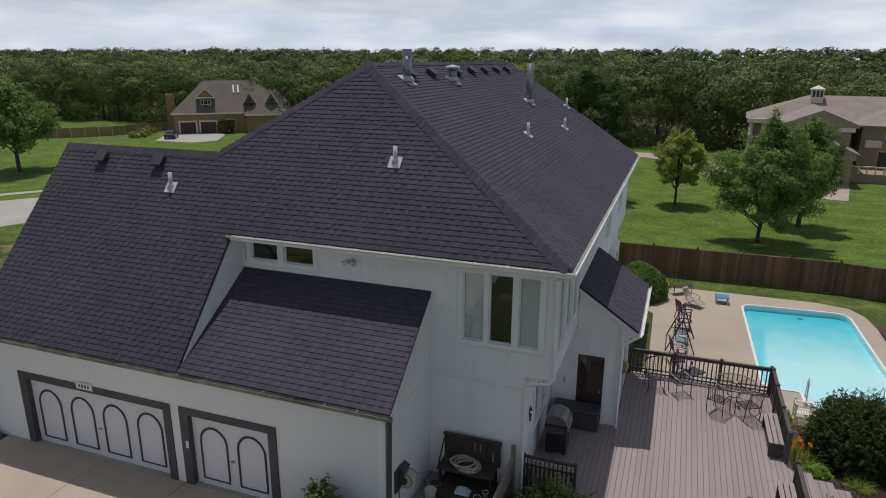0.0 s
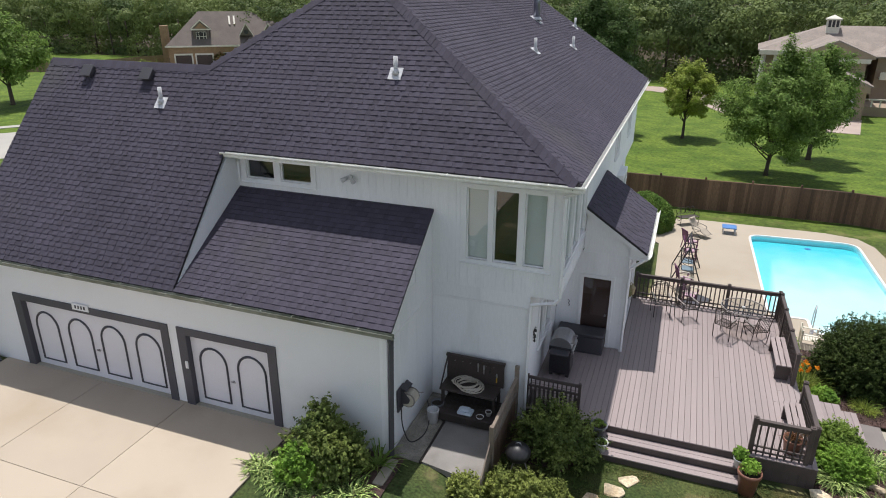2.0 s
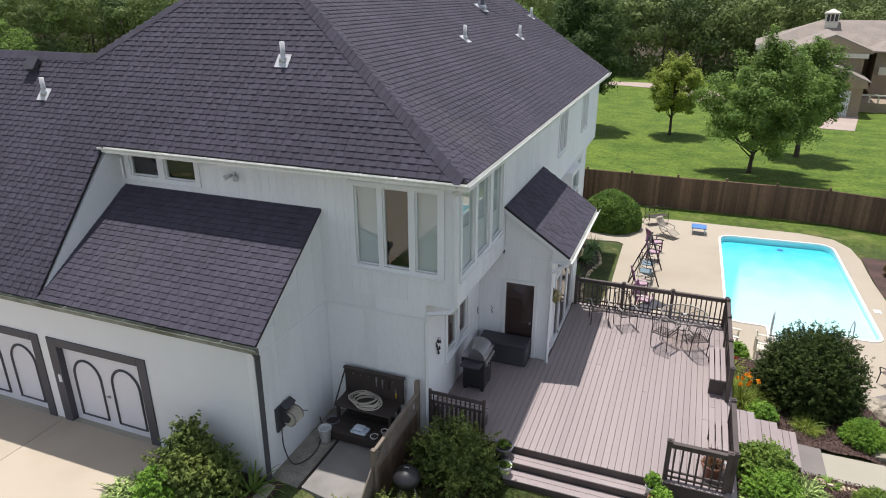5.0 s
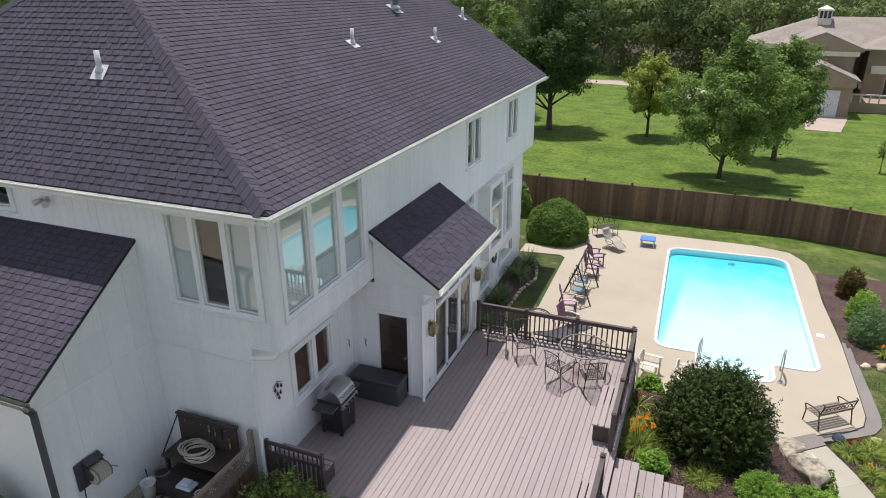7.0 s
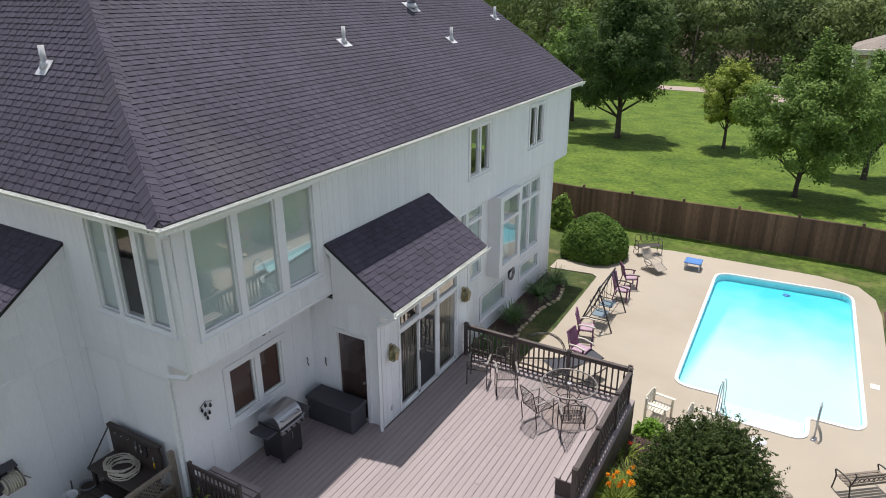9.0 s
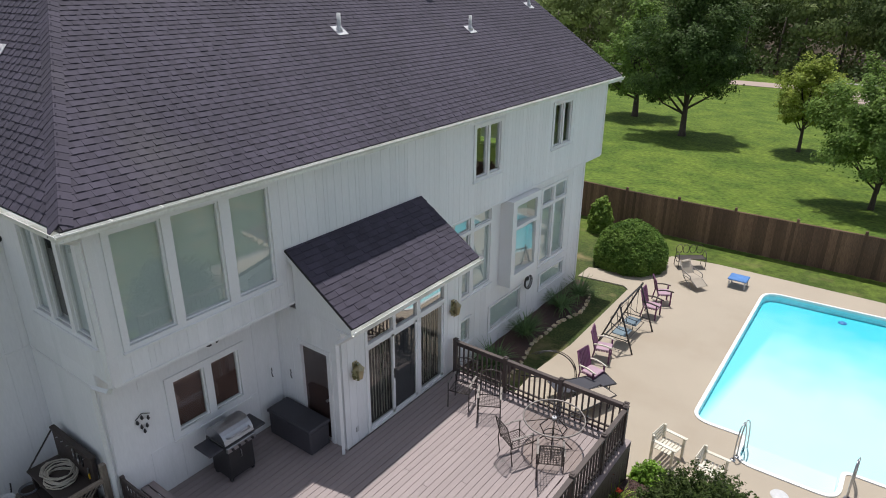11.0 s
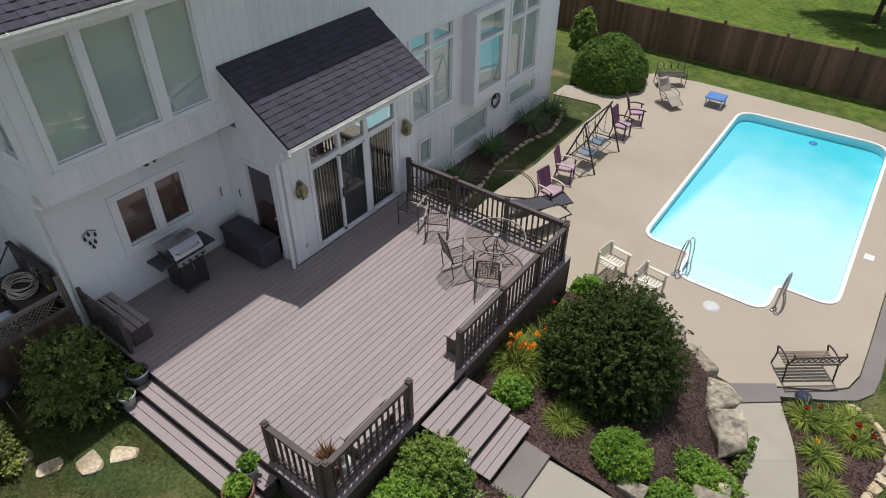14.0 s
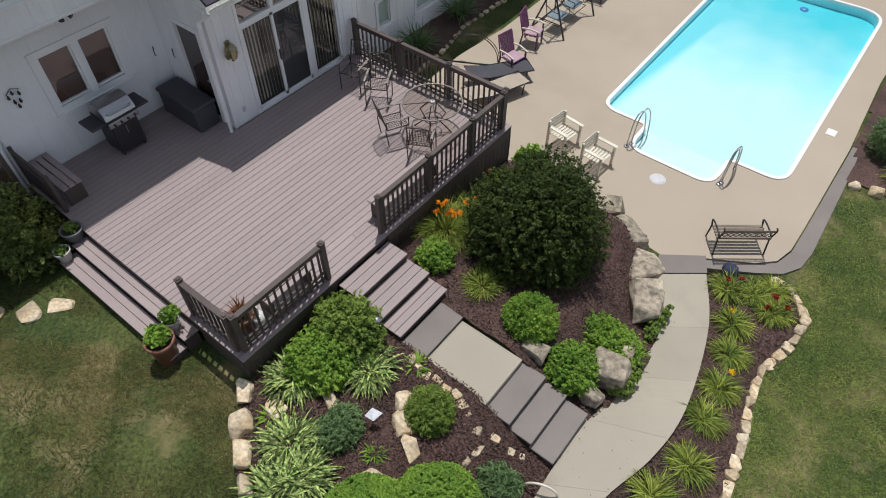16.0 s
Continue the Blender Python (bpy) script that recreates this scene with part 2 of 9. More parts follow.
UNDERLAY = paint("roof edge felt", (0.03, 0.028, 0.03), (0.025, 0.024, 0.026), 0.9, 80, 1.0, 0.1)
DECKING = paint("grey-brown composite board", (0.325, 0.266, 0.26), (0.285, 0.234, 0.23), 0.62, 90, 0.9, 0.09, 0.12, vary=0.055, stretch=(1, 0.12, 1),
                dirt=(0.22, 0.178, 0.172), dirt_at=(0.62, 0.9), dirt_scale=0.8)
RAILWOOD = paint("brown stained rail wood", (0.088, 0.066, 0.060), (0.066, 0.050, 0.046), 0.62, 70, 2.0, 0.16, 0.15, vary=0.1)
OLDWOOD = paint("weathered fence wood", (0.235, 0.19, 0.15), (0.16, 0.125, 0.098), 0.8, 60, 1.5, 0.2, 0.25, vary=0.2, stretch=(1, 1, 0.15))
BROWNWOOD = paint("brown picket wood", (0.17, 0.105, 0.065), (0.11, 0.068, 0.044), 0.8, 55, 1.5, 0.22, 0.25, vary=0.2, stretch=(1, 1, 0.15))
FENCEWOOD = paint("brown fence board", (0.19, 0.112, 0.07), (0.1, 0.058, 0.038), 0.8, 50, 0.8, 0.3, 0.2, vary=0.34, stretch=(1, 1, 0.12))
CONCRETE = paint("tan concrete", (0.425, 0.362, 0.285), (0.385, 0.328, 0.257), 0.85, 120, 0.35, 0.06, 0.1, dirt=(0.36, 0.29, 0.215), dirt_at=(0.56, 0.82), dirt_scale=0.35)
PATHCONC = paint("grey-tan concrete", (0.385, 0.352, 0.284), (0.345, 0.315, 0.254), 0.85, 120, 0.5, 0.06, 0.1, vary=0.05, dirt=(0.25, 0.21, 0.165), dirt_at=(0.58, 0.85), dirt_scale=0.8)
DRIVE = paint("driveway concrete", (0.46, 0.385, 0.30), (0.41, 0.345, 0.27), 0.85, 110, 0.3, 0.06, 0.1, vary=0.05, dirt=(0.34, 0.262, 0.18), dirt_at=(0.5, 0.82), dirt_scale=0.45)
STEPSTONE = paint("grey stone tread", (0.215, 0.19, 0.175), (0.185, 0.165, 0.152), 0.75, 90, 1.5, 0.08, 0.1, vary=0.06)
LIMESTONE = paint("pale limestone", (0.60, 0.51, 0.37), (0.44, 0.33, 0.2), 0.9, 16, 3.0, 0.32, 0.9, vary=0.3, dirt=(0.22, 0.19, 0.15), dirt_at=(0.55, 0.8), dirt_scale=2.5)
ROCKGREY = paint("grey boulder", (0.4, 0.345, 0.265), (0.25, 0.215, 0.165), 0.9, 9, 2.4, 0.4, 1.0, vary=0.12, dirt=(0.10, 0.088, 0.074), dirt_at=(0.5, 0.66), dirt_scale=6.0)
POOLWHITE = paint("white pool coping", (0.82, 0.82, 0.80), (0.76, 0.77, 0.76), 0.4, 40, 1.0, 0.03)
BLACK = paint("black satin metal", (0.022, 0.021, 0.023), (0.03, 0.028, 0.03), 0.42, 40, 2.0, 0.1, spec=0.5)
BLACKPLASTIC = paint("charcoal plastic", (0.055, 0.052, 0.062), (0.045, 0.043, 0.051), 0.6, 60, 1.5, 0.08, 0.05)
STEEL = paint("stainless steel", (0.47, 0.47, 0.49), (0.38, 0.38, 0.4), 0.36, 30, 2.0, 0.05, metal=1.0)
GALV = paint("galvanised sheet", (0.30, 0.31, 0.36), (0.24, 0.25, 0.29), 0.42, 25, 3.0, 0.1, metal=0.7)
PVC = paint("weathered white pipe", (0.62, 0.62, 0.62), (0.52, 0.52, 0.53), 0.5, 30, 4.0, 0.08)
LEAD = paint("light grey flashing", (0.60, 0.60, 0.62), (0.48, 0.48, 0.50), 0.5, 30, 4.0, 0.15)
BRONZE = paint("dark bronze wrought metal", (0.085, 0.068, 0.06), (0.06, 0.05, 0.045), 0.5, 60, 3.0, 0.15, metal=0.3)
PALEMETAL = paint("faded bronze tube", (0.30, 0.27, 0.25), (0.22, 0.20, 0.185), 0.45, 60, 3.0, 0.12, metal=0.3)
PURPLE = paint("purple painted slats", (0.155, 0.045, 0.12), (0.115, 0.035, 0.09), 0.55, 40, 3.0, 0.12, vary=0.08)
PINK = paint("pale pink cushion", (0.46, 0.31, 0.38), (0.40, 0.27, 0.33), 0.85, 60, 4.0, 0.08, 0.05)
CREAM = paint("cream painted wood", (0.72, 0.68, 0.58), (0.62, 0.58, 0.48), 0.6, 40, 3.0, 0.08, 0.05, vary=0.05)
BLUETOP = paint("blue plastic top", (0.10, 0.24, 0.55), (0.085, 0.21, 0.48), 0.45, 40, 3.0, 0.08)
GREYSLING = paint("grey sling fabric", (0.06, 0.06, 0.075), (0.05, 0.05, 0.062), 0.8, 120, 3.0, 0.1)
TANSLING = paint("tan sling fabric", (0.42, 0.36, 0.29), (0.36, 0.31, 0.25), 0.8, 120, 3.0, 0.1)
TERRACOTTA = paint("brown glazed pot", (0.27, 0.12, 0.08), (0.2, 0.09, 0.06), 0.45, 30, 4.0, 0.12)
POTGREY = paint("grey plastic pot", (0.17, 0.18, 0.20), (0.14, 0.15, 0.165), 0.5, 30, 4.0, 0.1)
POTWHITE = paint("white plastic pot", (0.68, 0.68, 0.68), (0.6, 0.6, 0.6), 0.5, 30, 4.0, 0.08)
HOSE = paint("cream garden hose", (0.55, 0.50, 0.42), (0.46, 0.42, 0.35), 0.5, 30, 4.0, 0.1)
DARKHOSE = paint("dark hose", (0.045, 0.04, 0.04), (0.035, 0.03, 0.03), 0.5, 30, 4.0, 0.1)
DARKWOOD = paint("dark stained work table", (0.045, 0.032, 0.028), (0.032, 0.024, 0.02), 0.6, 40, 2.0, 0.2, 0.15, vary=0.15)
BRASS = paint("weathered brass", (0.42, 0.36, 0.22), (0.33, 0.29, 0.18), 0.45, 50, 5.0, 0.15, metal=0.6)
TARP = paint("pale blue cloth", (0.55, 0.62, 0.70), (0.48, 0.55, 0.63), 0.8, 40, 4.0, 0.1)
YELLOW = paint("yellow plastic", (0.75, 0.48, 0.03), (0.66, 0.42, 0.03), 0.5, 40, 4.0, 0.08)
MULCH = paint("brown bark mulch", (0.108, 0.063, 0.052), (0.058, 0.034, 0.028), 0.95, 28, 1.2, 0.5, 0.9, vary=0.7, island=True)
BEDMULCH = paint("packed bark mulch", (0.1, 0.058, 0.049), (0.055, 0.033, 0.028), 0.95, 26, 1.1, 0.55, 0.9)
GRAVEL = paint("grey-tan gravel", (0.34, 0.31, 0.26), (0.22, 0.2, 0.17), 0.9, 70, 3.0, 0.5, 0.9)
PADGREY = paint("dull grey concrete pad", (0.27, 0.25, 0.235), (0.21, 0.195, 0.18), 0.85, 90, 1.2, 0.1, 0.1, dirt=(0.13, 0.115, 0.1), dirt_at=(0.55, 0.8), dirt_scale=1.5)
SOIL = paint("potting soil", (0.05, 0.036, 0.028), (0.04, 0.03, 0.023), 0.95, 60, 5.0, 0.3, 0.5)
BROWNBLIND = paint("brown roller blind", (0.16, 0.075, 0.058), (0.13, 0.062, 0.048), 0.7, 60, 2.0, 0.06)
DARKBLIND = paint("dark brown door blind", (0.085, 0.042, 0.037), (0.07, 0.035, 0.031), 0.6, 60, 2.0, 0.06)
WHITEBLIND = paint("white slatted blind", (0.86, 0.88, 0.86), (0.82, 0.84, 0.82), 0.6, 40, 2.0, 0.04)
VANES = paint("beige vertical blind", (0.62, 0.58, 0.49), (0.55, 0.51, 0.43), 0.7, 40, 2.0, 0.05, vary=0.1)
# dark colour painted in for the unlit interior seen through the glass
ROOM_DARKNESS = paint("dark paint for unlit interior", (0.10, 0.095, 0.08), (0.08, 0.075, 0.065), 0.9, 10, 1.0, 0.1)
SCREEN = paint("dark insect screen", (0.05, 0.052, 0.062), (0.042, 0.044, 0.053), 0.8, 200, 2.0, 0.05)
PANE_DULL = glass("plain window pane", (0.80, 0.84, 0.82), 2.1)
PANE = glass("window pane", (0.9, 0.96, 0.93), 3.15)
PANE_TRANSOM = glass("transom pane", (0.7, 0.75, 0.74), 6.0)
TABLEGLASS = glass("patterned table glass", (0.80, 0.77, 0.72), 1.45)
BRICKTAN = paint("tan brick", (0.31, 0.2, 0.115), (0.26, 0.165, 0.095), 0.85, 9, 1.5, 0.14, 0.1)
STUCCOTAN = paint("tan stucco", (0.34, 0.262, 0.19), (0.3, 0.23, 0.168), 0.85, 20, 0.8, 0.05, 0.05)
TILEROOF = paint("faded brown roof tile", (0.3, 0.25, 0.215), (0.24, 0.2, 0.175), 0.85, 8, 0.6, 0.2, 0.3)
BROWNROOF = paint("brown asphalt roof", (0.15, 0.122, 0.105), (0.12, 0.098, 0.086), 0.85, 8, 0.6, 0.2, 0.2)
BROWNDOOR = paint("brown overhead door", (0.055, 0.033, 0.027), (0.045, 0.028, 0.023), 0.6, 20, 2.0, 0.08)
CREAMTRIM = paint("cream trim", (0.66, 0.62, 0.54), (0.6, 0.56, 0.48), 0.6, 20, 2.0, 0.05)
ROADGREY = paint("pale street concrete", (0.40, 0.38, 0.34), (0.36, 0.34, 0.31), 0.85, 20, 0.3, 0.08)
CARBLUE = paint("blue car paint", (0.035, 0.05, 0.10), (0.03, 0.045, 0.09), 0.25, 20, 2.0, 0.03, coat=0.8)
BARK = paint("grey-brown bark", (0.085, 0.065, 0.05), (0.06, 0.046, 0.036), 0.9, 18, 2.0, 0.3, 0.6, stretch=(1, 1, 0.3))
LEAF_MAPLE = foliage("maple leaves", (0.235, 0.335, 0.085), (0.13, 0.215, 0.052), 0.4)
LEAF_OAK = foliage("dark oak leaves", (0.105, 0.165, 0.05), (0.065, 0.11, 0.034), 0.4)
LEAF_LIGHT = foliage("light maple leaves", (0.4, 0.46, 0.1), (0.27, 0.345, 0.075), 0.5)
LEAF_WOOD = foliage("woodland leaves", (0.2, 0.25, 0.08), (0.075, 0.11, 0.038), 0.18, 0.16, 0.08)
LEAF_BOX = foliage("glossy hedge leaves", (0.16, 0.25, 0.05), (0.1, 0.18, 0.036))
LEAF_YEW = foliage("dark juniper leaves", (0.08, 0.114, 0.03), (0.034, 0.055, 0.015), 0.3, 0.4, 3.0)
LEAF_LIME = foliage("bright green leaves", (0.29, 0.45, 0.074), (0.165, 0.3, 0.05), 0.4)
LEAF_MID = foliage("mid green leaves", (0.27, 0.37, 0.08), (0.16, 0.25, 0.055), 0.4)
LEAF_DUSK = foliage("dull dark shrub leaves", (0.24, 0.29, 0.078), (0.095, 0.138, 0.04), 0.35, 0.5)
LEAF_OLIVE = foliage("olive shrub leaves", (0.32, 0.36, 0.1), (0.16, 0.2, 0.055), 0.4, 0.5)
LEAF_BLUE = foliage("blue-green needles", (0.19, 0.29, 0.12), (0.12, 0.2, 0.085), 0.35)
LEAF_RUST = foliage("rust and gold needles", (0.12, 0.075, 0.02), (0.07, 0.07, 0.02))
LEAF_BLADE = foliage("daylily blades", (0.30, 0.35, 0.068), (0.125, 0.185, 0.036), 0.33, 0.6, 3.0)
LEAF_HOSTA = foliage("variegated hosta leaves", (0.45, 0.54, 0.19), (0.045, 0.11, 0.024), 0.25, 0.75, 18.0)
LEAF_SPIKE = foliage("reddish spike leaves", (0.16, 0.08, 0.035), (0.10, 0.055, 0.028))
PETAL_ORANGE = foliage("orange petals", (0.88, 0.37, 0.03), (0.82, 0.28, 0.02), 0.3, 0.15)
PETAL_RED = foliage("dark red petals", (0.3, 0.045, 0.025), (0.22, 0.03, 0.02), 0.3, 0.2)
PETAL_YELLOW = foliage("yellow petals", (0.80, 0.52, 0.03), (0.72, 0.45, 0.03), 0.3, 0.15)
GRASSLUSH = foliage("greener grass blades", (0.27, 0.325, 0.088), (0.16, 0.23, 0.058), 0.4, 0.6, 1.2)
GRASSBLADE = foliage("grass blades", (0.205, 0.18, 0.072), (0.066, 0.102, 0.026), 0.4, 0.6, 1.0)


# ---- the ground ----
def smooth(a, b, x):
    t = np.clip((np.asarray(x, float) - a) / (b - a), 0, 1)
    return t * t * (3 - 2 * t)


def ground_z(x, y):
    """The height of the land: level by the garage, falling past the deck to the pool and the fields."""
    x, y = np.asarray(x, float), np.asarray(y, float)
    east = -0.55 - 0.12 * smooth(3, 6, x) - 0.68 * smooth(6.3, 8.4, x) - 0.55 * smooth(17.0, 21.6, y + 0.35 * (x - 8.2)) * smooth(6.5, 8.2, x) - 0.35 * smooth(17, 21, y) * (1 - smooth(6.5, 8.5, x))
    east = east + (-1.86 - east) * smooth(21.3, 22.4, y + 0.35 * np.clip(x - 6.5, 0, 2))
    west = -0.17 - 1.6 * smooth(14, 30, y)
    near = west + (east - west) * smooth(-4.6, -2.9, x)
    far = -1.15 * smooth(38, 62, y) - 1.0 * smooth(60, 95, y) - 2.1 * smooth(-22, -50, x) * (1 - smooth(38, 75, y))
    far = far + 7.5 * smooth(170, 480, y)
    return near + far + 0.02 * np.sin(x * 0.9) * np.cos(y * 0.7)


def lawn_material():
    """Dull front lawn with straw patches; brighter mown field beyond the fence."""
    mat = paint("lawn", (0.078, 0.094, 0.03), (0.04, 0.062, 0.019), 0.9, 16, 1.1, 0.5, 0.8, spec=0.2, dirt=(0.25, 0.2, 0.105), dirt_at=(0.52, 0.68), dirt_scale=0.9)
    n, l = mat.node_tree.nodes, mat.node_tree.links
    geo, sep, ramp, patchy, mix = (n.new(k) for k in ("ShaderNodeNewGeometry", "ShaderNodeSeparateXYZ", "ShaderNodeMapRange", "ShaderNodeTexNoise", "ShaderNodeMix"))
    field = n.new("ShaderNodeMix")
    mix.data_type = field.data_type = "RGBA"
    ramp.inputs["From Min"].default_value, ramp.inputs["From Max"].default_value = 34.0, 40.0
    patchy.inputs["Scale"].default_value, patchy.inputs["Detail"].default_value = 0.5, 12.0
    field.inputs["A"].default_value, field.inputs["B"].default_value = (0.07, 0.118, 0.016, 1), (0.12, 0.174, 0.025, 1)
    spread = n.new("ShaderNodeMapRange")
    spread.inputs["From Min"].default_value, spread.inputs["From Max"].default_value = 0.38, 0.62
    bsdf = n["Principled BSDF"]
    l.new(geo.outputs["Position"], sep.inputs[0])
    l.new(geo.outputs["Position"], patchy.inputs["Vector"])
    l.new(patchy.outputs["Fac"], spread.inputs["Value"])
    l.new(spread.outputs["Result"], field.inputs["Factor"])
    l.new(sep.outputs["Y"], ramp.inputs["Value"])
    l.new(ramp.outputs["Result"], mix.inputs["Factor"])
    l.new(bsdf.inputs["Base Color"].links[0].from_socket, mix.inputs["A"])
    blades, tone, scale = n.new("ShaderNodeTexNoise"), n.new("ShaderNodeMapRange"), n.new("ShaderNodeVectorMath")
    blades.inputs["Scale"].default_value, blades.inputs["Detail"].default_value = 4.0, 8.0
    tone.inputs["From Min"].default_value, tone.inputs["From Max"].default_value = 0.3, 0.7
    tone.inputs["To Min"].default_value, tone.inputs["To Max"].default_value = 0.6, 1.4
    scale.operation = "SCALE"
    l.new(geo.outputs["Position"], blades.inputs["Vector"])
    l.new(blades.outputs["Fac"], tone.inputs["Value"])
    l.new(field.outputs["Result"], scale.inputs[0])
    l.new(tone.outputs["Result"], scale.inputs["Scale"])
    l.new(scale.outputs["Vector"], mix.inputs["B"])
    # bare leaf litter under the woods
    litter, cover, rough_edge = n.new("ShaderNodeMix"), n.new("ShaderNodeMapRange"), n.new("ShaderNodeMath")
    litter.data_type = "RGBA"
    litter.inputs["B"].default_value = (0.06, 0.045, 0.028, 1)
    cover.inputs["From Min"].default_value, cover.inputs["From Max"].default_value = 120.0, 121.5
    rough_edge.operation = "MULTIPLY_ADD"
    rough_edge.inputs[1].default_value = 4.0
    l.new(patchy.outputs["Fac"], rough_edge.inputs[0])
    l.new(sep.outputs["Y"], rough_edge.inputs[2])
    l.new(rough_edge.outputs[0], cover.inputs["Value"])
    l.new(cover.outputs["Result"], litter.inputs["Factor"])
    l.new(mix.outputs["Result"], litter.inputs["A"])
    l.new(litter.outputs["Result"], bsdf.inputs["Base Color"])
    return mat


GRASS = lawn_material()
lines_x = np.unique(np.concatenate([-np.geomspace(24, 2500, 26), np.arange(-24, 16, 0.4), np.geomspace(16, 2500, 28)]))
lines_y = np.unique(np.concatenate([-np.geomspace(8, 2500, 22), np.arange(-8, 42, 0.4), np.geomspace(42, 3000, 34)]))
gx, gy = np.meshgrid(lines_x, lines_y)
gz = ground_z(gx, gy)
gz = gz - 0.18 * ((gx > 7.9) & (gx < 9.35) & (gy > 13.0) & (gy < 22.4))
gz = gz - 0.12 * ((gx > 5.05) & (gx < 8.0) & (gy > 16.3) & (gy < 17.25))
gz = np.where((gx > 0.6) & (gx < 9.3) & (gy > 22.9) & (gy < 36.2), -2.05, gz)
nx = len(lines_x)
faces = [(j * nx + i, j * nx + i + 1, (j + 1) * nx + i + 1, (j + 1) * nx + i) for j in range(len(lines_y) - 1) for i in range(nx - 1)
         if not (3.1 < lines_x[i] and lines_x[i + 1] < 9.5 and 24.0 < lines_y[j] and lines_y[j + 1] < 36.1)]
ground = solo("ground", mesh_from("ground", np.stack([gx, gy, gz], -1).reshape(-1, 3).tolist(), faces, GRASS, True), kind="structure",
              label="mown green lawn with dry straw patches", category="lawn")


def inside(poly, x, y):
    hit = np.zeros(np.shape(x), bool)
    for (x0, y0), (x1, y1) in zip(poly, poly[1:] + poly[:1]):
        if y0 != y1:
            hit ^= ((y0 > y) != (y1 > y)) & (x < (x1 - x0) * (y - y0) / (y1 - y0) + x0)
    return hit


def curve_points(points, steps=6, closed=True):
    """A smooth line through points."""
    out, n = [], len(points)
    for i in range(n if closed else n - 1):
        p = [Vector(points[(i + k) % n] if closed else points[min(max(i + k, 0), n - 1)]) for k in (-1, 0, 1, 2)]
        for s in range(steps):
            t = s / steps
            out.append(tuple(0.5 * (2 * p[1] + (p[2] - p[0]) * t + (2 * p[0] - 5 * p[1] + 4 * p[2] - p[3]) * t * t + (3 * p[1] - 3 * p[2] + p[3] - p[0]) * t ** 3)))
    return out if closed else out + [tuple(points[-1])]


def round_corners(poly, radii, steps=6):
    out, n = [], len(poly)
    for i, p in enumerate(poly):
        a, b, c = Vector(poly[i - 1]), Vector(p), Vector(poly[(i + 1) % n])
        r = radii[i] if isinstance(radii, (list, tuple)) else radii
        u, v = (a - b).normalized(), (c - b).normalized()
        for s in range(steps + 1):
            t = s / steps
            out.append(tuple(b + u * r * (1 - t) ** 2 + v * r * t * t))
    return out


def slab(name, outline, z_top, depth, material, holes=(), parent=None, **tags):
    """A flat slab with holes; z_top is a height or a function of x and y."""
    bm = bmesh.new()
    edges = []
    for loop in (outline, *holes):
        vs = [bm.verts.new((x, y, z_top(x, y) if callable(z_top) else z_top)) for x, y in loop]
        edges += [bm.edges.new((vs[i], vs[(i + 1) % len(vs)])) for i in range(len(vs))]
    made = bmesh.ops.triangle_fill(bm, use_beauty=True, edges=edges)
    faces_ = [g for g in made["geom"] if isinstance(g, bmesh.types.BMFace)]
    for f in faces_:
        f.normal_update()
        if f.normal.z < 0:
            f.normal_flip()
    down = bmesh.ops.extrude_face_region(bm, geom=faces_)
    low = [g for g in down["geom"] if isinstance(g, bmesh.types.BMVert)]
    bmesh.ops.translate(bm, verts=low, vec=(0, 0, -depth))
    bmesh.ops.recalc_face_normals(bm, faces=bm.faces)
    me = bpy.data.meshes.new(name)
    bm.to_mesh(me)
    bm.free()
    me.materials.append(material)
    if parent is not None:
        return part(name, me, parent, tags.get("label", ""))
    return solo(name, me, **tags)


def patch(name, outline, lift, material, step=0.12, **tags):
    """A loose sheet of earth that follows the ground inside an outline."""
    xs, ys = [p[0] for p in outline], [p[1] for p in outline]
    ax, ay = np.arange(min(xs), max(xs) + step, step), np.arange(min(ys), max(ys) + step, step)
    mx, my = np.meshgrid(ax, ay)
    z = ground_z(mx, my) + lift + 0.015 * np.sin(mx * 7.1) * np.sin(my * 6.3)
    w = len(ax)
    cx, cy = np.meshgrid(ax[:-1] + step / 2, ay[:-1] + step / 2)
    ok = inside(outline, cx, cy)
    fs = [(j * w + i, j * w + i + 1, (j + 1) * w + i + 1, (j + 1) * w + i) for j, i in zip(*np.nonzero(ok))]
    return solo(name, mesh_from(name, np.stack([mx, my, z], -1).reshape(-1, 3).tolist(), fs, material, True), **tags)


# ---- pool and patio ----
WATER_Z, PATIO_Z = -1.85, -1.80
pool_line = round_corners([(3.90, 25.74), (5.23, 25.76), (5.25, 24.66), (7.42, 24.66), (7.42, 25.8), (8.78, 25.82), (8.58, 35.42), (3.74, 35.1)],
                          [0.45, 0.2, 0.4, 0.4, 0.2, 0.45, 0.75, 0.6])


def grown(line, d):
    out, n = [], len(line)
    for i in range(n):
        t = (Vector(line[(i + 1) % n]) - Vector(line[i - 1])).normalized()
        out.append((line[i][0] + t.y * d, line[i][1] - t.x * d))
    return out


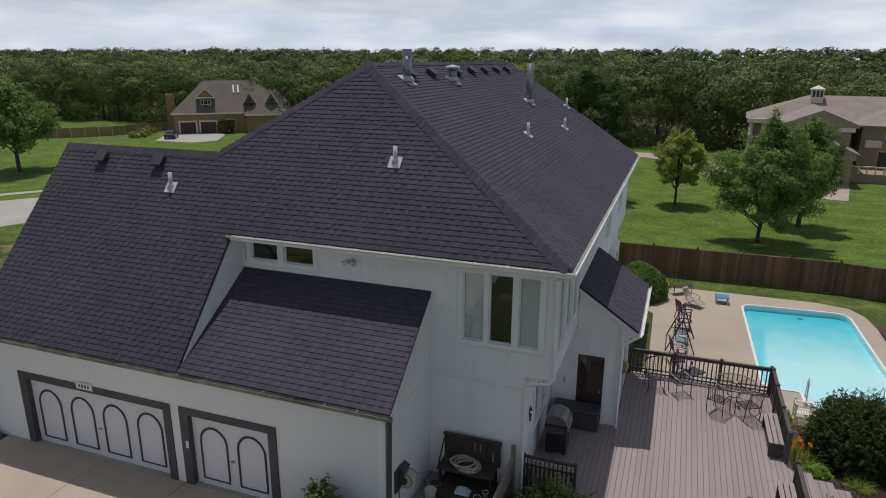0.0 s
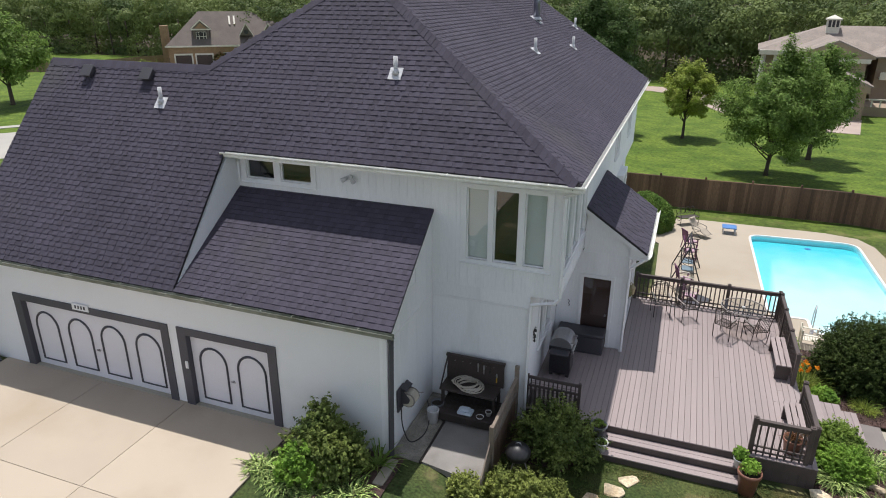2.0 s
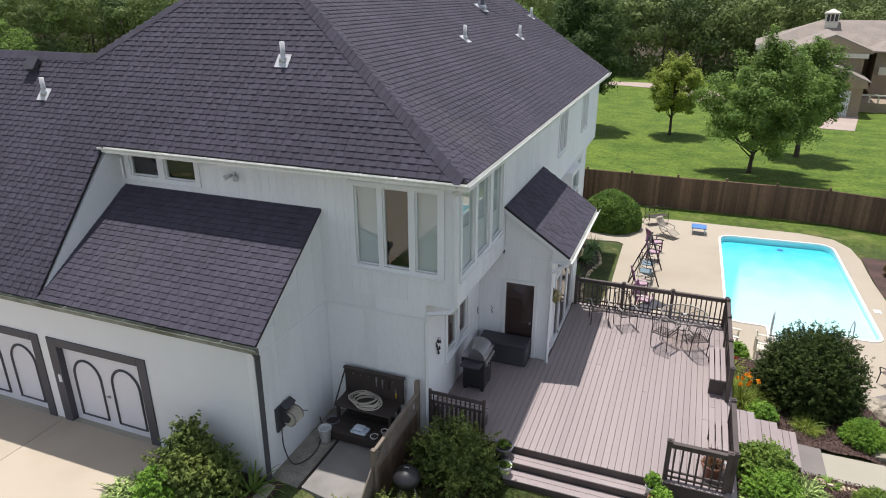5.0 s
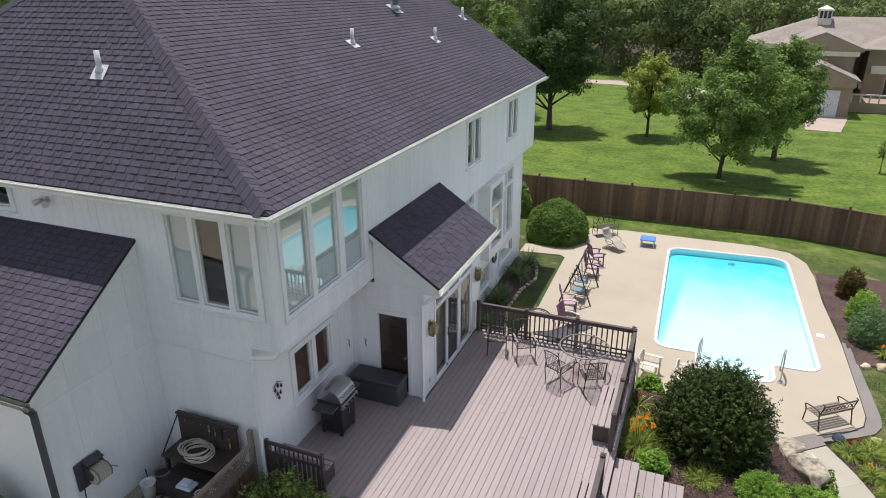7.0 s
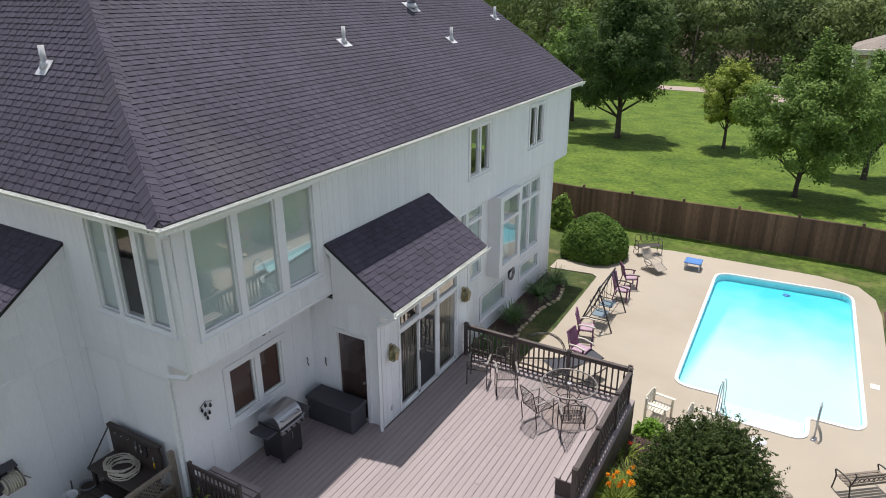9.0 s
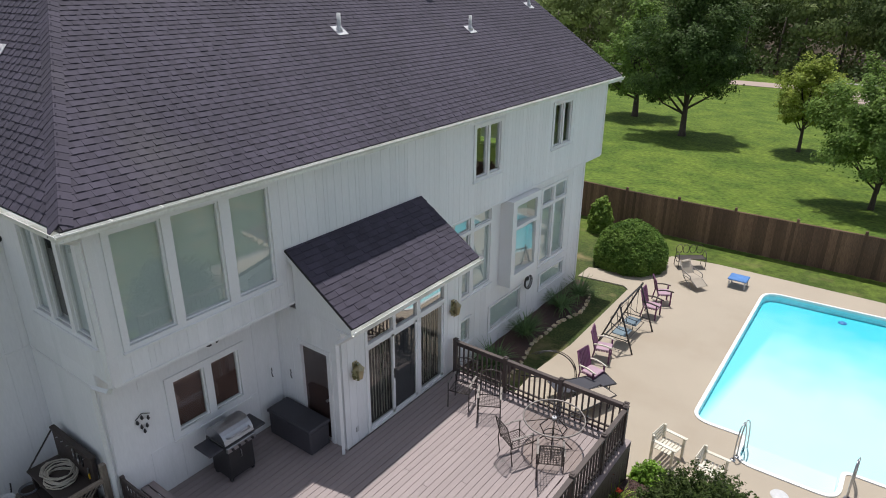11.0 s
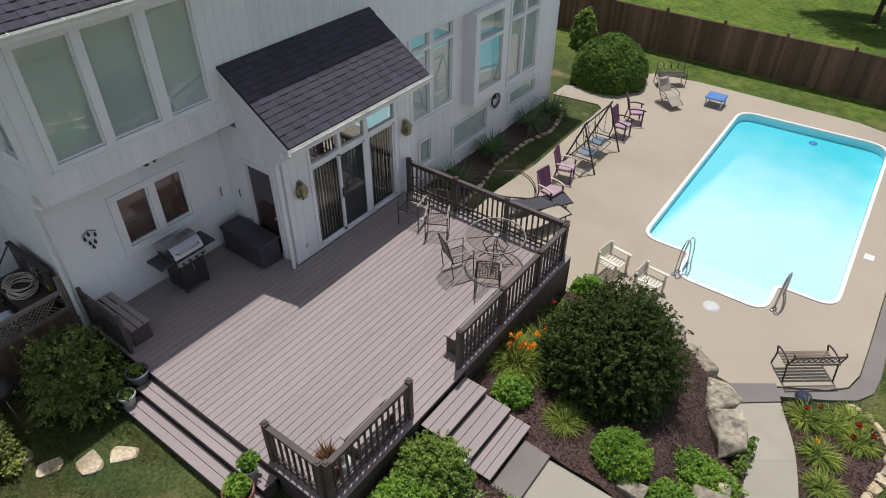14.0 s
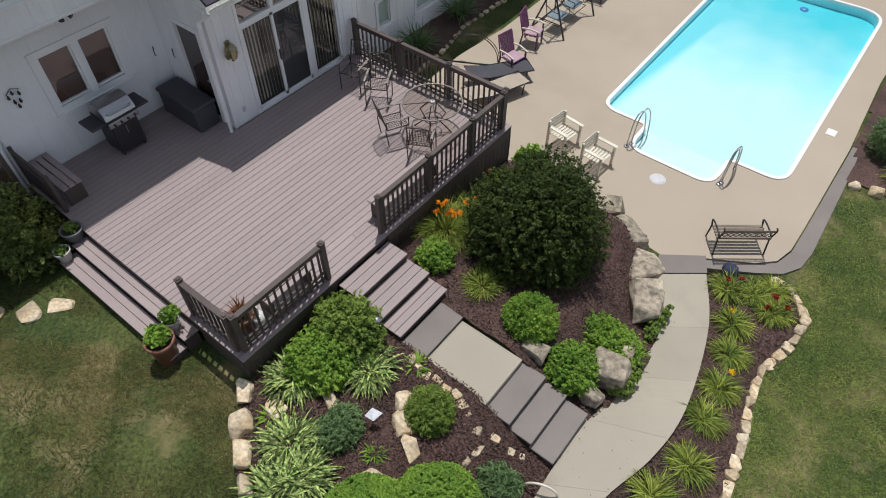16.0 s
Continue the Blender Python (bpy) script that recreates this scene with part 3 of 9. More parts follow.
patio_line = [(0.05, 21.95), (3.3, 21.95), (3.9, 22.6), (5.7, 22.45), (6.4, 22.1), (7.3, 21.75), (8.3, 22.4), (9.2, 22.95), (9.55, 23.3), (9.68, 23.8), (9.69, 24.8), (9.68, 28.0), (9.5, 31.4), (9.5, 33.8), (9.35, 35.3),
              (8.8, 36.35), (7.4, 36.75), (1.6, 36.7), (-0.2, 36.4), (-0.75, 35.6), (-0.9, 34.3), (-1.5, 33.55), (-2.55, 33.2), (-2.55, 32.2), (-0.75, 32.42), (-0.5, 32.2), (-0.42, 27.2), (-0.6, 25.2), (-0.5, 23.0)]
patio = slab("patio", patio_line, PATIO_Z, 0.16, CONCRETE, [grown(pool_line, 0.065)], kind="structure", label="sun-bleached tan concrete pool patio with faint stains", category="patio")
slab("patio_border", [(8.44, 22.18), (9.3, 22.7), (9.78, 23.05), (10.02, 23.45), (10.08, 24.0), (10.06, 24.6), (9.99, 26.75), (9.9, 28.4), (9.71, 28.4), (9.72, 24.8), (9.71, 23.78), (9.57, 23.27), (9.22, 22.92), (8.32, 22.38)], PATIO_Z - 0.02, 0.14, STEPSTONE,
     kind="structure", label="grey concrete strip along the patio", category="paving")
coping_top = Build()
outer, inner = grown(pool_line, 0.07), grown(pool_line, -0.03)
n_ = len(pool_line)
cv = [(x, y, z) for line, z in ((outer, PATIO_Z - 0.04), (outer, PATIO_Z + 0.028), (inner, PATIO_Z + 0.028), (inner, WATER_Z - 0.03)) for x, y in line]
coping_top.add(cv, [(k * n_ + i, k * n_ + (i + 1) % n_, (k + 1) * n_ + (i + 1) % n_, (k + 1) * n_ + i) for k in range(3) for i in range(n_)])
pool = thing("swimming_pool", (6.3, 30.5, PATIO_Z), "rectangular swimming pool with bright turquoise water and white coping", "pool")
part("coping", coping_top, pool, "white rounded coping", material=POOLWHITE)


def liner_material():
    """White shallow floor; painted aqua stands in for light lost in the water, towards the deep end and along the side.
    """
    mat = paint("pool liner with painted depth tint", (0.7, 0.875, 0.87), (0.66, 0.845, 0.85), 0.5, 20, 0.6, 0.03)
    n, l = mat.node_tree.nodes, mat.node_tree.links
    geo, sep, ramp = n.new("ShaderNodeNewGeometry"), n.new("ShaderNodeSeparateXYZ"), n.new("ShaderNodeMapRange")
    mix = n.new("ShaderNodeMix")
    mix.data_type = "RGBA"
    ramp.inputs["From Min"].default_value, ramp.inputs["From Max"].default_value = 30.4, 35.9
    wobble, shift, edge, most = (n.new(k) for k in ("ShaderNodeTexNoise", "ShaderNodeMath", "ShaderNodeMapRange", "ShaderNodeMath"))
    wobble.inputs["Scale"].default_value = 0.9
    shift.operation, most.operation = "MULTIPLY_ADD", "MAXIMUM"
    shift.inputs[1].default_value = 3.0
    # aqua margin painted for the sloping side as it looks through the water
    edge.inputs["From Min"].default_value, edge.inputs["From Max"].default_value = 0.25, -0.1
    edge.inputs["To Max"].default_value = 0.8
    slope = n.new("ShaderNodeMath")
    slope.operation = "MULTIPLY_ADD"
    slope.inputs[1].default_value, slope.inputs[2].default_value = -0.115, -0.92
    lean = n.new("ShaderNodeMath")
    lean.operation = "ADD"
    bsdf = n["Principled BSDF"]
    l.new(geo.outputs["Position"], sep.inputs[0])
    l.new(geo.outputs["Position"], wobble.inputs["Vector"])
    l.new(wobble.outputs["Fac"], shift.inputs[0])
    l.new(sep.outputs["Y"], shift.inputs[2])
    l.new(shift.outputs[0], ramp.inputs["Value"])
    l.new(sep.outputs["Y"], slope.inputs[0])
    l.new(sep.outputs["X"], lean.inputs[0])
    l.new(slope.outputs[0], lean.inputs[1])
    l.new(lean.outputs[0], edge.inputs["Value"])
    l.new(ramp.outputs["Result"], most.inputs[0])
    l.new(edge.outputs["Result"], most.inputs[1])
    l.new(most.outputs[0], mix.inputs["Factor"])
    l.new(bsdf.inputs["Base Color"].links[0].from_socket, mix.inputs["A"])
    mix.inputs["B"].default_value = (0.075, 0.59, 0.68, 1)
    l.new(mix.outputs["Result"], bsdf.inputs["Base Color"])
    return mat


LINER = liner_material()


def pool_depth(x, y):
    d = -2.0 - 0.05 * smooth(26.5, 33.0, y) - 0.02 * smooth(31.0, 34.8, y)
    return d


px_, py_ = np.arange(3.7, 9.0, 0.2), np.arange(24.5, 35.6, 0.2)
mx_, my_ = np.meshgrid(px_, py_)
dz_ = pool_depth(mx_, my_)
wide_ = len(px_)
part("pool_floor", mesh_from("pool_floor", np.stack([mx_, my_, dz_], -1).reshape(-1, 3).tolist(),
     [(j * wide_ + i, j * wide_ + i + 1, (j + 1) * wide_ + i + 1, (j + 1) * wide_ + i) for j in range(len(py_) - 1) for i in range(wide_ - 1)], LINER, True), pool, "pale liner with the water's aqua depth tint painted in")
side_ = Build()
side_.add([(x, y, z) for z in (WATER_Z - 0.03, -4.6) for x, y in inner], [(i, (i + 1) % n_, n_ + (i + 1) % n_, n_ + i) for i in range(n_)])
part("pool_wall", side_, pool, material=paint("pool wall liner", (0.6, 0.87, 0.9), (0.57, 0.84, 0.88), 0.5, 20, 0.6, 0.04))
stairs_ = Build()
for k in range(3):
    stairs_.box(5.29, 7.37, 24.72, 25.15 + 0.3 * k, -2.9, -1.94 - 0.02 * k, 0.02)
part("pool_step", stairs_, pool, "white moulded steps", material=POOLWHITE)


def water_material():
    mat = glass("pool water", (0.75, 0.965, 0.98), 1.33)
    n, l = mat.node_tree.nodes, mat.node_tree.links
    geo, wave, b = n.new("ShaderNodeNewGeometry"), n.new("ShaderNodeTexNoise"), n.new("ShaderNodeBump")
    wave.inputs["Scale"].default_value, wave.inputs["Detail"].default_value = 3.0, 2.0
    b.inputs["Strength"].default_value, b.inputs["Distance"].default_value = 0.15, 0.02
    l.new(geo.outputs["Position"], wave.inputs["Vector"])
    l.new(wave.outputs["Fac"], b.inputs["Height"])
    for node in n:
        if node.bl_idname in ("ShaderNodeBsdfGlossy", "ShaderNodeLayerWeight"):
            l.new(b.outputs["Normal"], node.inputs["Normal"])
    return mat


bm = bmesh.new()
ws = [bm.verts.new((x, y, WATER_Z)) for x, y in inner]
we = [bm.edges.new((ws[i], ws[(i + 1) % n_])) for i in range(n_)]
bmesh.ops.triangle_fill(bm, use_beauty=True, edges=we)
for f in bm.faces:
    f.normal_update()
    if f.normal.z < 0:
        f.normal_flip()
me = bpy.data.meshes.new("water")
bm.to_mesh(me)
bm.free()
me.materials.append(water_material())
water = part("water", me, pool, "clear turquoise water")
water.visible_shadow = False

# ---- driveway, path, landing ----
JOINT = 0.005
drive = solo("driveway", Build().box(-17.3, -7.92, -12, 11.36, -0.42, -0.135), paint("driveway joint", (0.27, 0.23, 0.18), None, 0.9), kind="structure",
             label="tan concrete driveway in large jointed panels", category="driveway")
dx_ = [-17.3, -13.8, -11.05, -7.92]
dy_ = [-12, -7.2, -2.1, 3.0, 8.12, 11.36]


# ---- the house ----
house = thing("house", (-8, 22, -0.5), "two-storey white house with charcoal shingle roof and attached garage", "house")


def facing(side, pos):
    """World box of a span u, height z and outward range d on a wall that faces 'S' (-y) or 'E' (+x)."""
    if side == "E":
        return lambda u0, u1, z0, z1, d0, d1: (pos + d0, pos + d1, u0, u1, z0, z1)
    return lambda u0, u1, z0, z1, d0, d1: (u0, u1, pos - d1, pos - d0, z0, z1)


def plate(side, pos, outer, holes, d0, d1, material, name="plate"):
    """A board on a wall, d0 to d1 proud of it, with rectangular holes cut through."""
    bm = bmesh.new()
    edges = []
    for a, c, e, g in (outer, *holes):
        vs = [bm.verts.new((u, z, d0)) for u, z in ((a, e), (c, e), (c, g), (a, g))]
        edges += [bm.edges.new((vs[i], vs[(i + 1) % 4])) for i in range(4)]
    made = bmesh.ops.triangle_fill(bm, use_beauty=True, edges=edges)
    out = bmesh.ops.extrude_face_region(bm, geom=[g for g in made["geom"] if isinstance(g, bmesh.types.BMFace)])
    bmesh.ops.translate(bm, verts=[g for g in out["geom"] if isinstance(g, bmesh.types.BMVert)], vec=(0, 0, d1 - d0))
    for v in bm.verts:
        u, z, d = v.co
        v.co = (pos + d, u, z) if side == "E" else (u, pos - d, z)
    bmesh.ops.recalc_face_normals(bm, faces=bm.faces)
    me = bpy.data.meshes.new(name)
    bm.to_mesh(me)
    bm.free()
    me.materials.append(material)
    return me


def pane(parent, side, pos, a, c, e, g, d, material=None):
    """One sheet of glass that faces outwards."""
    if side == "E":
        v = [(pos + d, a, e), (pos + d, c, e), (pos + d, c, g), (pos + d, a, g)]
    else:
        v = [(a, pos - d, e), (c, pos - d, e), (c, pos - d, g), (a, pos - d, g)]
    p = part("pane", mesh_from("pane", v, [(0, 1, 2, 3)], material or PANE), parent)
    p.visible_shadow = False
    return p


def wall(side, pos, u0, u1, z0, z1, openings=(), thick=0.16, material=WALL, label="", top=None):
    """A wall with its openings cut through."""
    return part("wall", plate(side, pos, (u0, u1, z0, z1), openings, -thick, 0, material), house, label)


def boards(parent, side, pos, u0, u1, z0, z1, openings=(), step=0.203, top=None, gap=0.003, proud=0.009):
    """Grooved siding: one board after another, cut round the openings."""
    to = facing(side, pos)
    rng = random.Random(int(1000 * (u0 + pos)))
    u = u0
    while u < u1 - 0.02:
        w = min(step * rng.choice((0.5, 1, 1, 1, 1.5)), u1 - u)
        a, c = u + gap / 2, u + w - gap / 2
        high = min(z1, top(a), top(c)) if top else z1
        cuts = sorted((max(o[2], z0), min(o[3], high)) for o in openings if o[0] < c - 0.01 and o[1] > a + 0.01)
        z = z0
        for lo, hi in cuts + [(high, high)]:
            if lo - z > 0.03:
                part("board", Build().box(*to(a, c, z, lo, 0.001, proud), 0.002).mesh("board", WALL), parent)
            z = max(z, hi)
        u += w


def window(side, pos, u0, u1, z0, z1, lites, z_bars=(), frame=0.07, trim=0.09, blind=None, sill=True, label="", proud=0.035, room=True, glazing=None):
    """A cased window: casing and bars, one pane per light, blinds behind, dark-painted panel for the unlit interior."""
    to = facing(side, pos)
    zs = [z0] + [v for s in z_bars for v in s] + [z1]
    cells = [(a, c, e, g) for a, c in lites for e, g in zip(zs[::2], zs[1::2])]
    w = part("window", plate(side, pos, (u0 - trim, u1 + trim, z0 - trim, z1 + trim), cells, -0.1, proud, TRIM), house, label)
    rim = 0.035
    for a, c, e, g in cells:
        part("sash", plate(side, pos, (a, c, e, g), [(a + rim, c - rim, e + rim, g - rim)], -0.075, -0.012, TRIM), w)
        pane(w, side, pos, a + rim, c - rim, e + rim, g - rim, -0.045, glazing)
    for a, c in lites:
        if blind:
            blind(w, to, a, c, z0, z1)
    if sill:
        part("sill", Build().box(*to(u0 - trim - 0.02, u1 + trim + 0.02, z0 - trim - 0.03, z0 - trim + 0.004, 0.0, 0.07), 0.008), w, material=TRIM)
    if room:
        part("reveal", Build().box(*to(u0 - 0.05, u1 + 0.05, z0 - 0.05, z1 + 0.05, -0.75, -0.7)), w, "dark panel standing in for the unlit interior behind the glass", material=ROOM_DARKNESS)
    return w


def slat_blind(parent, to, a, c, z0, z1):
    """Closed slats, each tipped so that it laps over the next."""
    def at(u, z, d):
        q = to(u, u, z, z, d, d)
        return Vector((q[0], q[2], q[4]))
    b = Build()
    z = z1 - 0.03
    thick = at(a, z, 0.0015) - at(a, z, 0.0)
    while z > z0 + 0.05:
        b.prism([at(a + 0.02, z, -0.104), at(c - 0.02, z, -0.104), at(c - 0.02, z - 0.048, -0.07), at(a + 0.02, z - 0.048, -0.07)], thick)
        z -= 0.05
    b.box(*to(a + 0.02, c - 0.02, z0 + 0.012, z0 + 0.035, -0.1, -0.085))
    part("blind", b, parent, "closed white slatted blind", "stuff", material=WHITEBLIND)


def roller_blind(material):
    def make(parent, to, a, c, z0, z1):
        part("blind", Build().box(*to(a + 0.01, c - 0.01, z0 + 0.01, z1 - 0.01, -0.098, -0.092)), parent, "lowered brown roller blind", material=material)
    return make


# roof planes
S_Z, S_Y, S_M = 3.09, 11.21, 1.16
E_X, E_Z, E_M = -1.93, 5.9, 0.65
RIDGE_X, W_X = -8.5, -15.1


def south_z(y):
    return S_Z + S_M * (y - S_Y)


EAVE_Y = S_Y + (E_Z - S_Z) / S_M
RIDGE_Z = E_Z + E_M * (E_X - RIDGE_X)
APEX_Y = S_Y + (RIDGE_Z - S_Z) / S_M
WING_Y = 15.2
WING_Z = south_z(WING_Y)
HIP_X = RIDGE_X - (RIDGE_Z - WING_Z) / E_M
NORTH_Y = 32.96


def shingle_field(p0, along, up, length, limits, seed, expo=0.143, tab=(0.075, 0.17)):
    """Laminated shingles on a plane: wedge tabs in courses, joined. limits(v) gives the first and last u of a course."""
    rng = np.random.default_rng(seed)
    nrm = along.cross(up)
    p0, along, up, nrm = (np.array(v) for v in (p0, along, up, nrm))
    verts, faces_ = [], []
    rows = int(length / expo) + 1
    for r in range(rows):
        v0, v1 = r * expo, min((r + 1) * expo + 0.025, length)
        lo, hi = limits(min(v0 + expo * 0.5, length))
        u, thick = lo - rng.uniform(0, 0.3), False
        while u < hi:
            w, thick = rng.uniform(*tab), not thick
            a, b = max(u, lo), min(u + w, hi)
            u += w
            if b - a < 0.015:
                continue
            t = (0.0175 if thick else 0.007) + rng.uniform(0, 0.002)
            drop = rng.uniform(-0.002, 0.002)
            k = len(verts)
            for uu, vv, h in ((a, v0 + drop, 0), (b, v0 + drop, 0), (a, v0 + drop, t + 0.006), (b, v0 + drop, t + 0.006), (b, v1, 0.004), (a, v1, 0.004)):
                verts.append(p0 + along * uu + up * vv + nrm * h)
            faces_ += [(k, k + 1, k + 3, k + 2), (k + 2, k + 3, k + 4, k + 5), (k, k + 2, k + 5), (k + 1, k + 4, k + 3)]
    return verts, faces_


def roof(name, polygon, field, label, thick=0.05, seed=1):
    """A roof plane: solid deck under a field of shingles."""
    p = [Vector(v) for v in polygon]
    nrm = (p[1] - p[0]).cross(p[2] - p[1]).normalized()
    if nrm.z < 0:
        nrm = -nrm
    r = part(name, Build().prism(p, -nrm * thick), house, label, material=UNDERLAY)
    if field:
        p0, along, up, length, limits = field
        v, f = shingle_field(p0, along, up, length, limits, seed)
        part("shingles", mesh_from("shingles", [tuple(q) for q in v], f, SHINGLE), r, "dark charcoal laminated shingles", "stuff")
    return r


su = Vector((0, 1, S_M)).normalized()
eu = Vector((-1, 0, E_M)).normalized()
s_len = lambda y: (y - S_Y) * math.hypot(1, S_M)
e_len = lambda x: (E_X - x) * math.hypot(1, E_M)
X_AXIS, Y_AXIS = Vector((1, 0, 0)), Vector((0, 1, 0))
CHEEK_X, WEST_X = -10.78, -17.88


def south_limits(v):
    y = S_Y + v / math.hypot(1, S_M)
    z = south_z(y)
    if y <= EAVE_Y:
        return 0.0, CHEEK_X - WEST_X
    east = E_X - (z - E_Z) / E_M - WEST_X
    west = 0.0 if y <= WING_Y else W_X + (z - E_Z) / E_M - WEST_X
    return west, east


roof("south_roof", [(WEST_X, S_Y, S_Z), (CHEEK_X, S_Y, S_Z), (CHEEK_X, EAVE_Y, E_Z), (E_X, EAVE_Y, E_Z), (RIDGE_X, APEX_Y, RIDGE_Z), (HIP_X, WING_Y, WING_Z), (WEST_X, WING_Y, WING_Z)],
     ((WEST_X, S_Y, S_Z), X_AXIS, su, s_len(APEX_Y), south_limits), "steep charcoal shingle roof slope over garage and bedrooms", seed=3)


def east_limits(v):
    x = E_X - v / math.hypot(1, E_M)
    z = E_Z + E_M * (E_X - x)
    return S_Y + (z - S_Z) / S_M - EAVE_Y, NORTH_Y - EAVE_Y


roof("east_roof", [(E_X, EAVE_Y, E_Z), (E_X, NORTH_Y, E_Z), (RIDGE_X, NORTH_Y, RIDGE_Z), (RIDGE_X, APEX_Y, RIDGE_Z)],
     ((E_X, EAVE_Y, E_Z), Y_AXIS, eu, e_len(RIDGE_X), east_limits), "long charcoal shingle roof slope above the deck", seed=4)
roof("west_roof", [(W_X, EAVE_Y, E_Z), (RIDGE_X, APEX_Y, RIDGE_Z), (RIDGE_X, NORTH_Y, RIDGE_Z), (W_X, NORTH_Y, E_Z)], None, "charcoal roof slope on the far side")
roof("wing_back_roof", [(WEST_X, WING_Y, WING_Z), (HIP_X + 1.5, WING_Y, WING_Z), (HIP_X + 1.5, 19.5, S_Z), (WEST_X, 19.5, S_Z)], None, "charcoal roof slope behind the garage ridge")
SHED_M, SHED_TOP = 0.635, 14.05
sh_u = Vector((0, 1, SHED_M)).normalized()
shed_len = (SHED_TOP - S_Y) * math.hypot(1, SHED_M)
roof("shed_roof", [(CHEEK_X, S_Y, S_Z), (-5.2, S_Y, S_Z), (-5.35, SHED_TOP, S_Z + SHED_M * (SHED_TOP - S_Y)), (CHEEK_X, SHED_TOP, S_Z + SHED_M * (SHED_TOP - S_Y))],
     ((CHEEK_X, S_Y, S_Z), X_AXIS, sh_u, shed_len, lambda v: (0.0, -5.2 - CHEEK_X - 0.15 * v / shed_len)), "low charcoal shed roof over the garage side", seed=5)
PORCH_Y0, PORCH_Y1, PORCH_XE, PORCH_XW, PORCH_Z, PORCH_M = 17.62, 21.86, -0.57, -2.28, 3.07, 0.675
pu = Vector((-1, 0, PORCH_M)).normalized()
porch_len = (PORCH_XE - PORCH_XW) * math.hypot(1, PORCH_M)
porch_top = PORCH_Z + PORCH_M * (PORCH_XE - PORCH_XW)
porch_roof = roof("porch_roof", [(PORCH_XE, PORCH_Y0, PORCH_Z), (PORCH_XE, PORCH_Y1, PORCH_Z), (PORCH_XW, PORCH_Y1, porch_top), (PORCH_XW, PORCH_Y0, porch_top)], None,
                  "small charcoal shingle roof over the sliding doors")
pv, pf = shingle_field((PORCH_XE, PORCH_Y0, PORCH_Z), Y_AXIS, pu, porch_len, lambda v: (0.0, PORCH_Y1 - PORCH_Y0), 6, tab=(0.12, 0.27))
for k in range(len(pv) // 6):
    part("shingle", mesh_from("shingle", [tuple(q) for q in pv[6 * k:6 * k + 6]], [(0, 1, 3, 2), (2, 3, 4, 5), (0, 2, 5), (1, 4, 3)], SHINGLE_PIECE), porch_roof)


def cap_row(p, q, left, right, width=0.15, step=0.16):
    """Overlapping cap shingles bent over a hip or ridge; left and right give the heights of the two slopes."""
    p, q = Vector(p), Vector(q)
    d = (q - p).normalized()
    side = d.cross(Vector((0, 0, 1))).normalized()
    b, s, rng = Build(), 0.1, random.Random(9)
    while s < (q - p).length:
        a, e = p + d * s, p + d * (s + step * 1.3)
        h, t = 0.038 + rng.uniform(0, 0.005), 0.029

        def at(c, w, lift):
            o = c + side * w
            return Vector((o.x, o.y, (left if w < 0 else right)(o.x, o.y) + lift)) if w else c + Vector((0, 0, lift))
        v = [at(a, -width, h), at(a, 0, h), at(a, width, h), at(e, -width, t), at(e, 0, t), at(e, width, t)]
        v += [x - Vector((0, 0, 0.012)) for x in v[:3]]
        b.add(v, [(0, 1, 4, 3), (1, 2, 5, 4), (6, 7, 1, 0), (7, 8, 2, 1)])
        s += step
    return b


on_s = lambda x, y: south_z(y)
on_e = lambda x, y: E_Z + E_M * (E_X - x)
on_w = lambda x, y: E_Z + E_M * (x - W_X)
on_b = lambda x, y: WING_Z - S_M * (y - WING_Y)
for p_, q_, l_, r_, w_, nm, lab in (((E_X, EAVE_Y, E_Z), (RIDGE_X, APEX_Y, RIDGE_Z), on_s, on_e, 0.17, "hip_cap", "charcoal hip cap shingles"),
                                    ((HIP_X, WING_Y, WING_Z), (RIDGE_X, APEX_Y, RIDGE_Z), on_w, on_s, 0.15, "hip_cap", ""),
                                    ((RIDGE_X, APEX_Y, RIDGE_Z), (RIDGE_X, NORTH_Y, RIDGE_Z), on_w, on_e, 0.15, "ridge_cap", ""),
                                    ((WEST_X, WING_Y, WING_Z), (HIP_X, WING_Y, WING_Z), on_b, on_s, 0.15, "ridge_cap", "")):
    part(nm, cap_row(p_, q_, l_, r_, w_), house, lab, "stuff", material=SHINGLE)

# walls; the siding boards come at the end of the file
SOUTH_Y, EAST_X, LOW_X, PORCH_X, GARAGE_Y, WING_X = 14.05, -2.3, -2.95, -1.04, 11.36, -5.4
S_OPEN = [(-10.54, -8.56, 5.14, 5.64), (-4.58, -2.62, 3.77, 5.51)]
E_OPEN = [(14.38, 17.38, 3.66, 5.56), (24.2, 25.46, 4.09, 5.46), (28.62, 29.86, 4.1, 5.43)]
LOWE_OPEN = [(15.28, 16.76, 1.13, 2.21)]
FAR_OPEN = [(23.53, 25.42, 0.58, 2.94), (28.58, 30.35, 0.0, 2.62), (23.85, 24.4, -0.98, -0.25), (25.5, 27.42, -1.2, -0.42), (28.75, 30.5, -1.02, -0.5)]
PORCHS_OPEN = [(-2.27, -1.39, 0.02, 2.18)]
PORCHE_OPEN = [(18.46, 21.1, 0.02, 2.68)]
GAR_OPEN = [(-16.3, -11.4, -0.15, 1.97), (-10.84, -8.32, -0.15, 1.97)]
wall_s = wall("S", SOUTH_Y, CHEEK_X, EAST_X - 0.16, 3.05, 5.86, S_OPEN, label="white grooved siding under the eave")
wall_sl = wall("S", SOUTH_Y, WING_X, LOW_X - 0.16, -0.6, 3.05, label="white grooved siding behind the work corner")
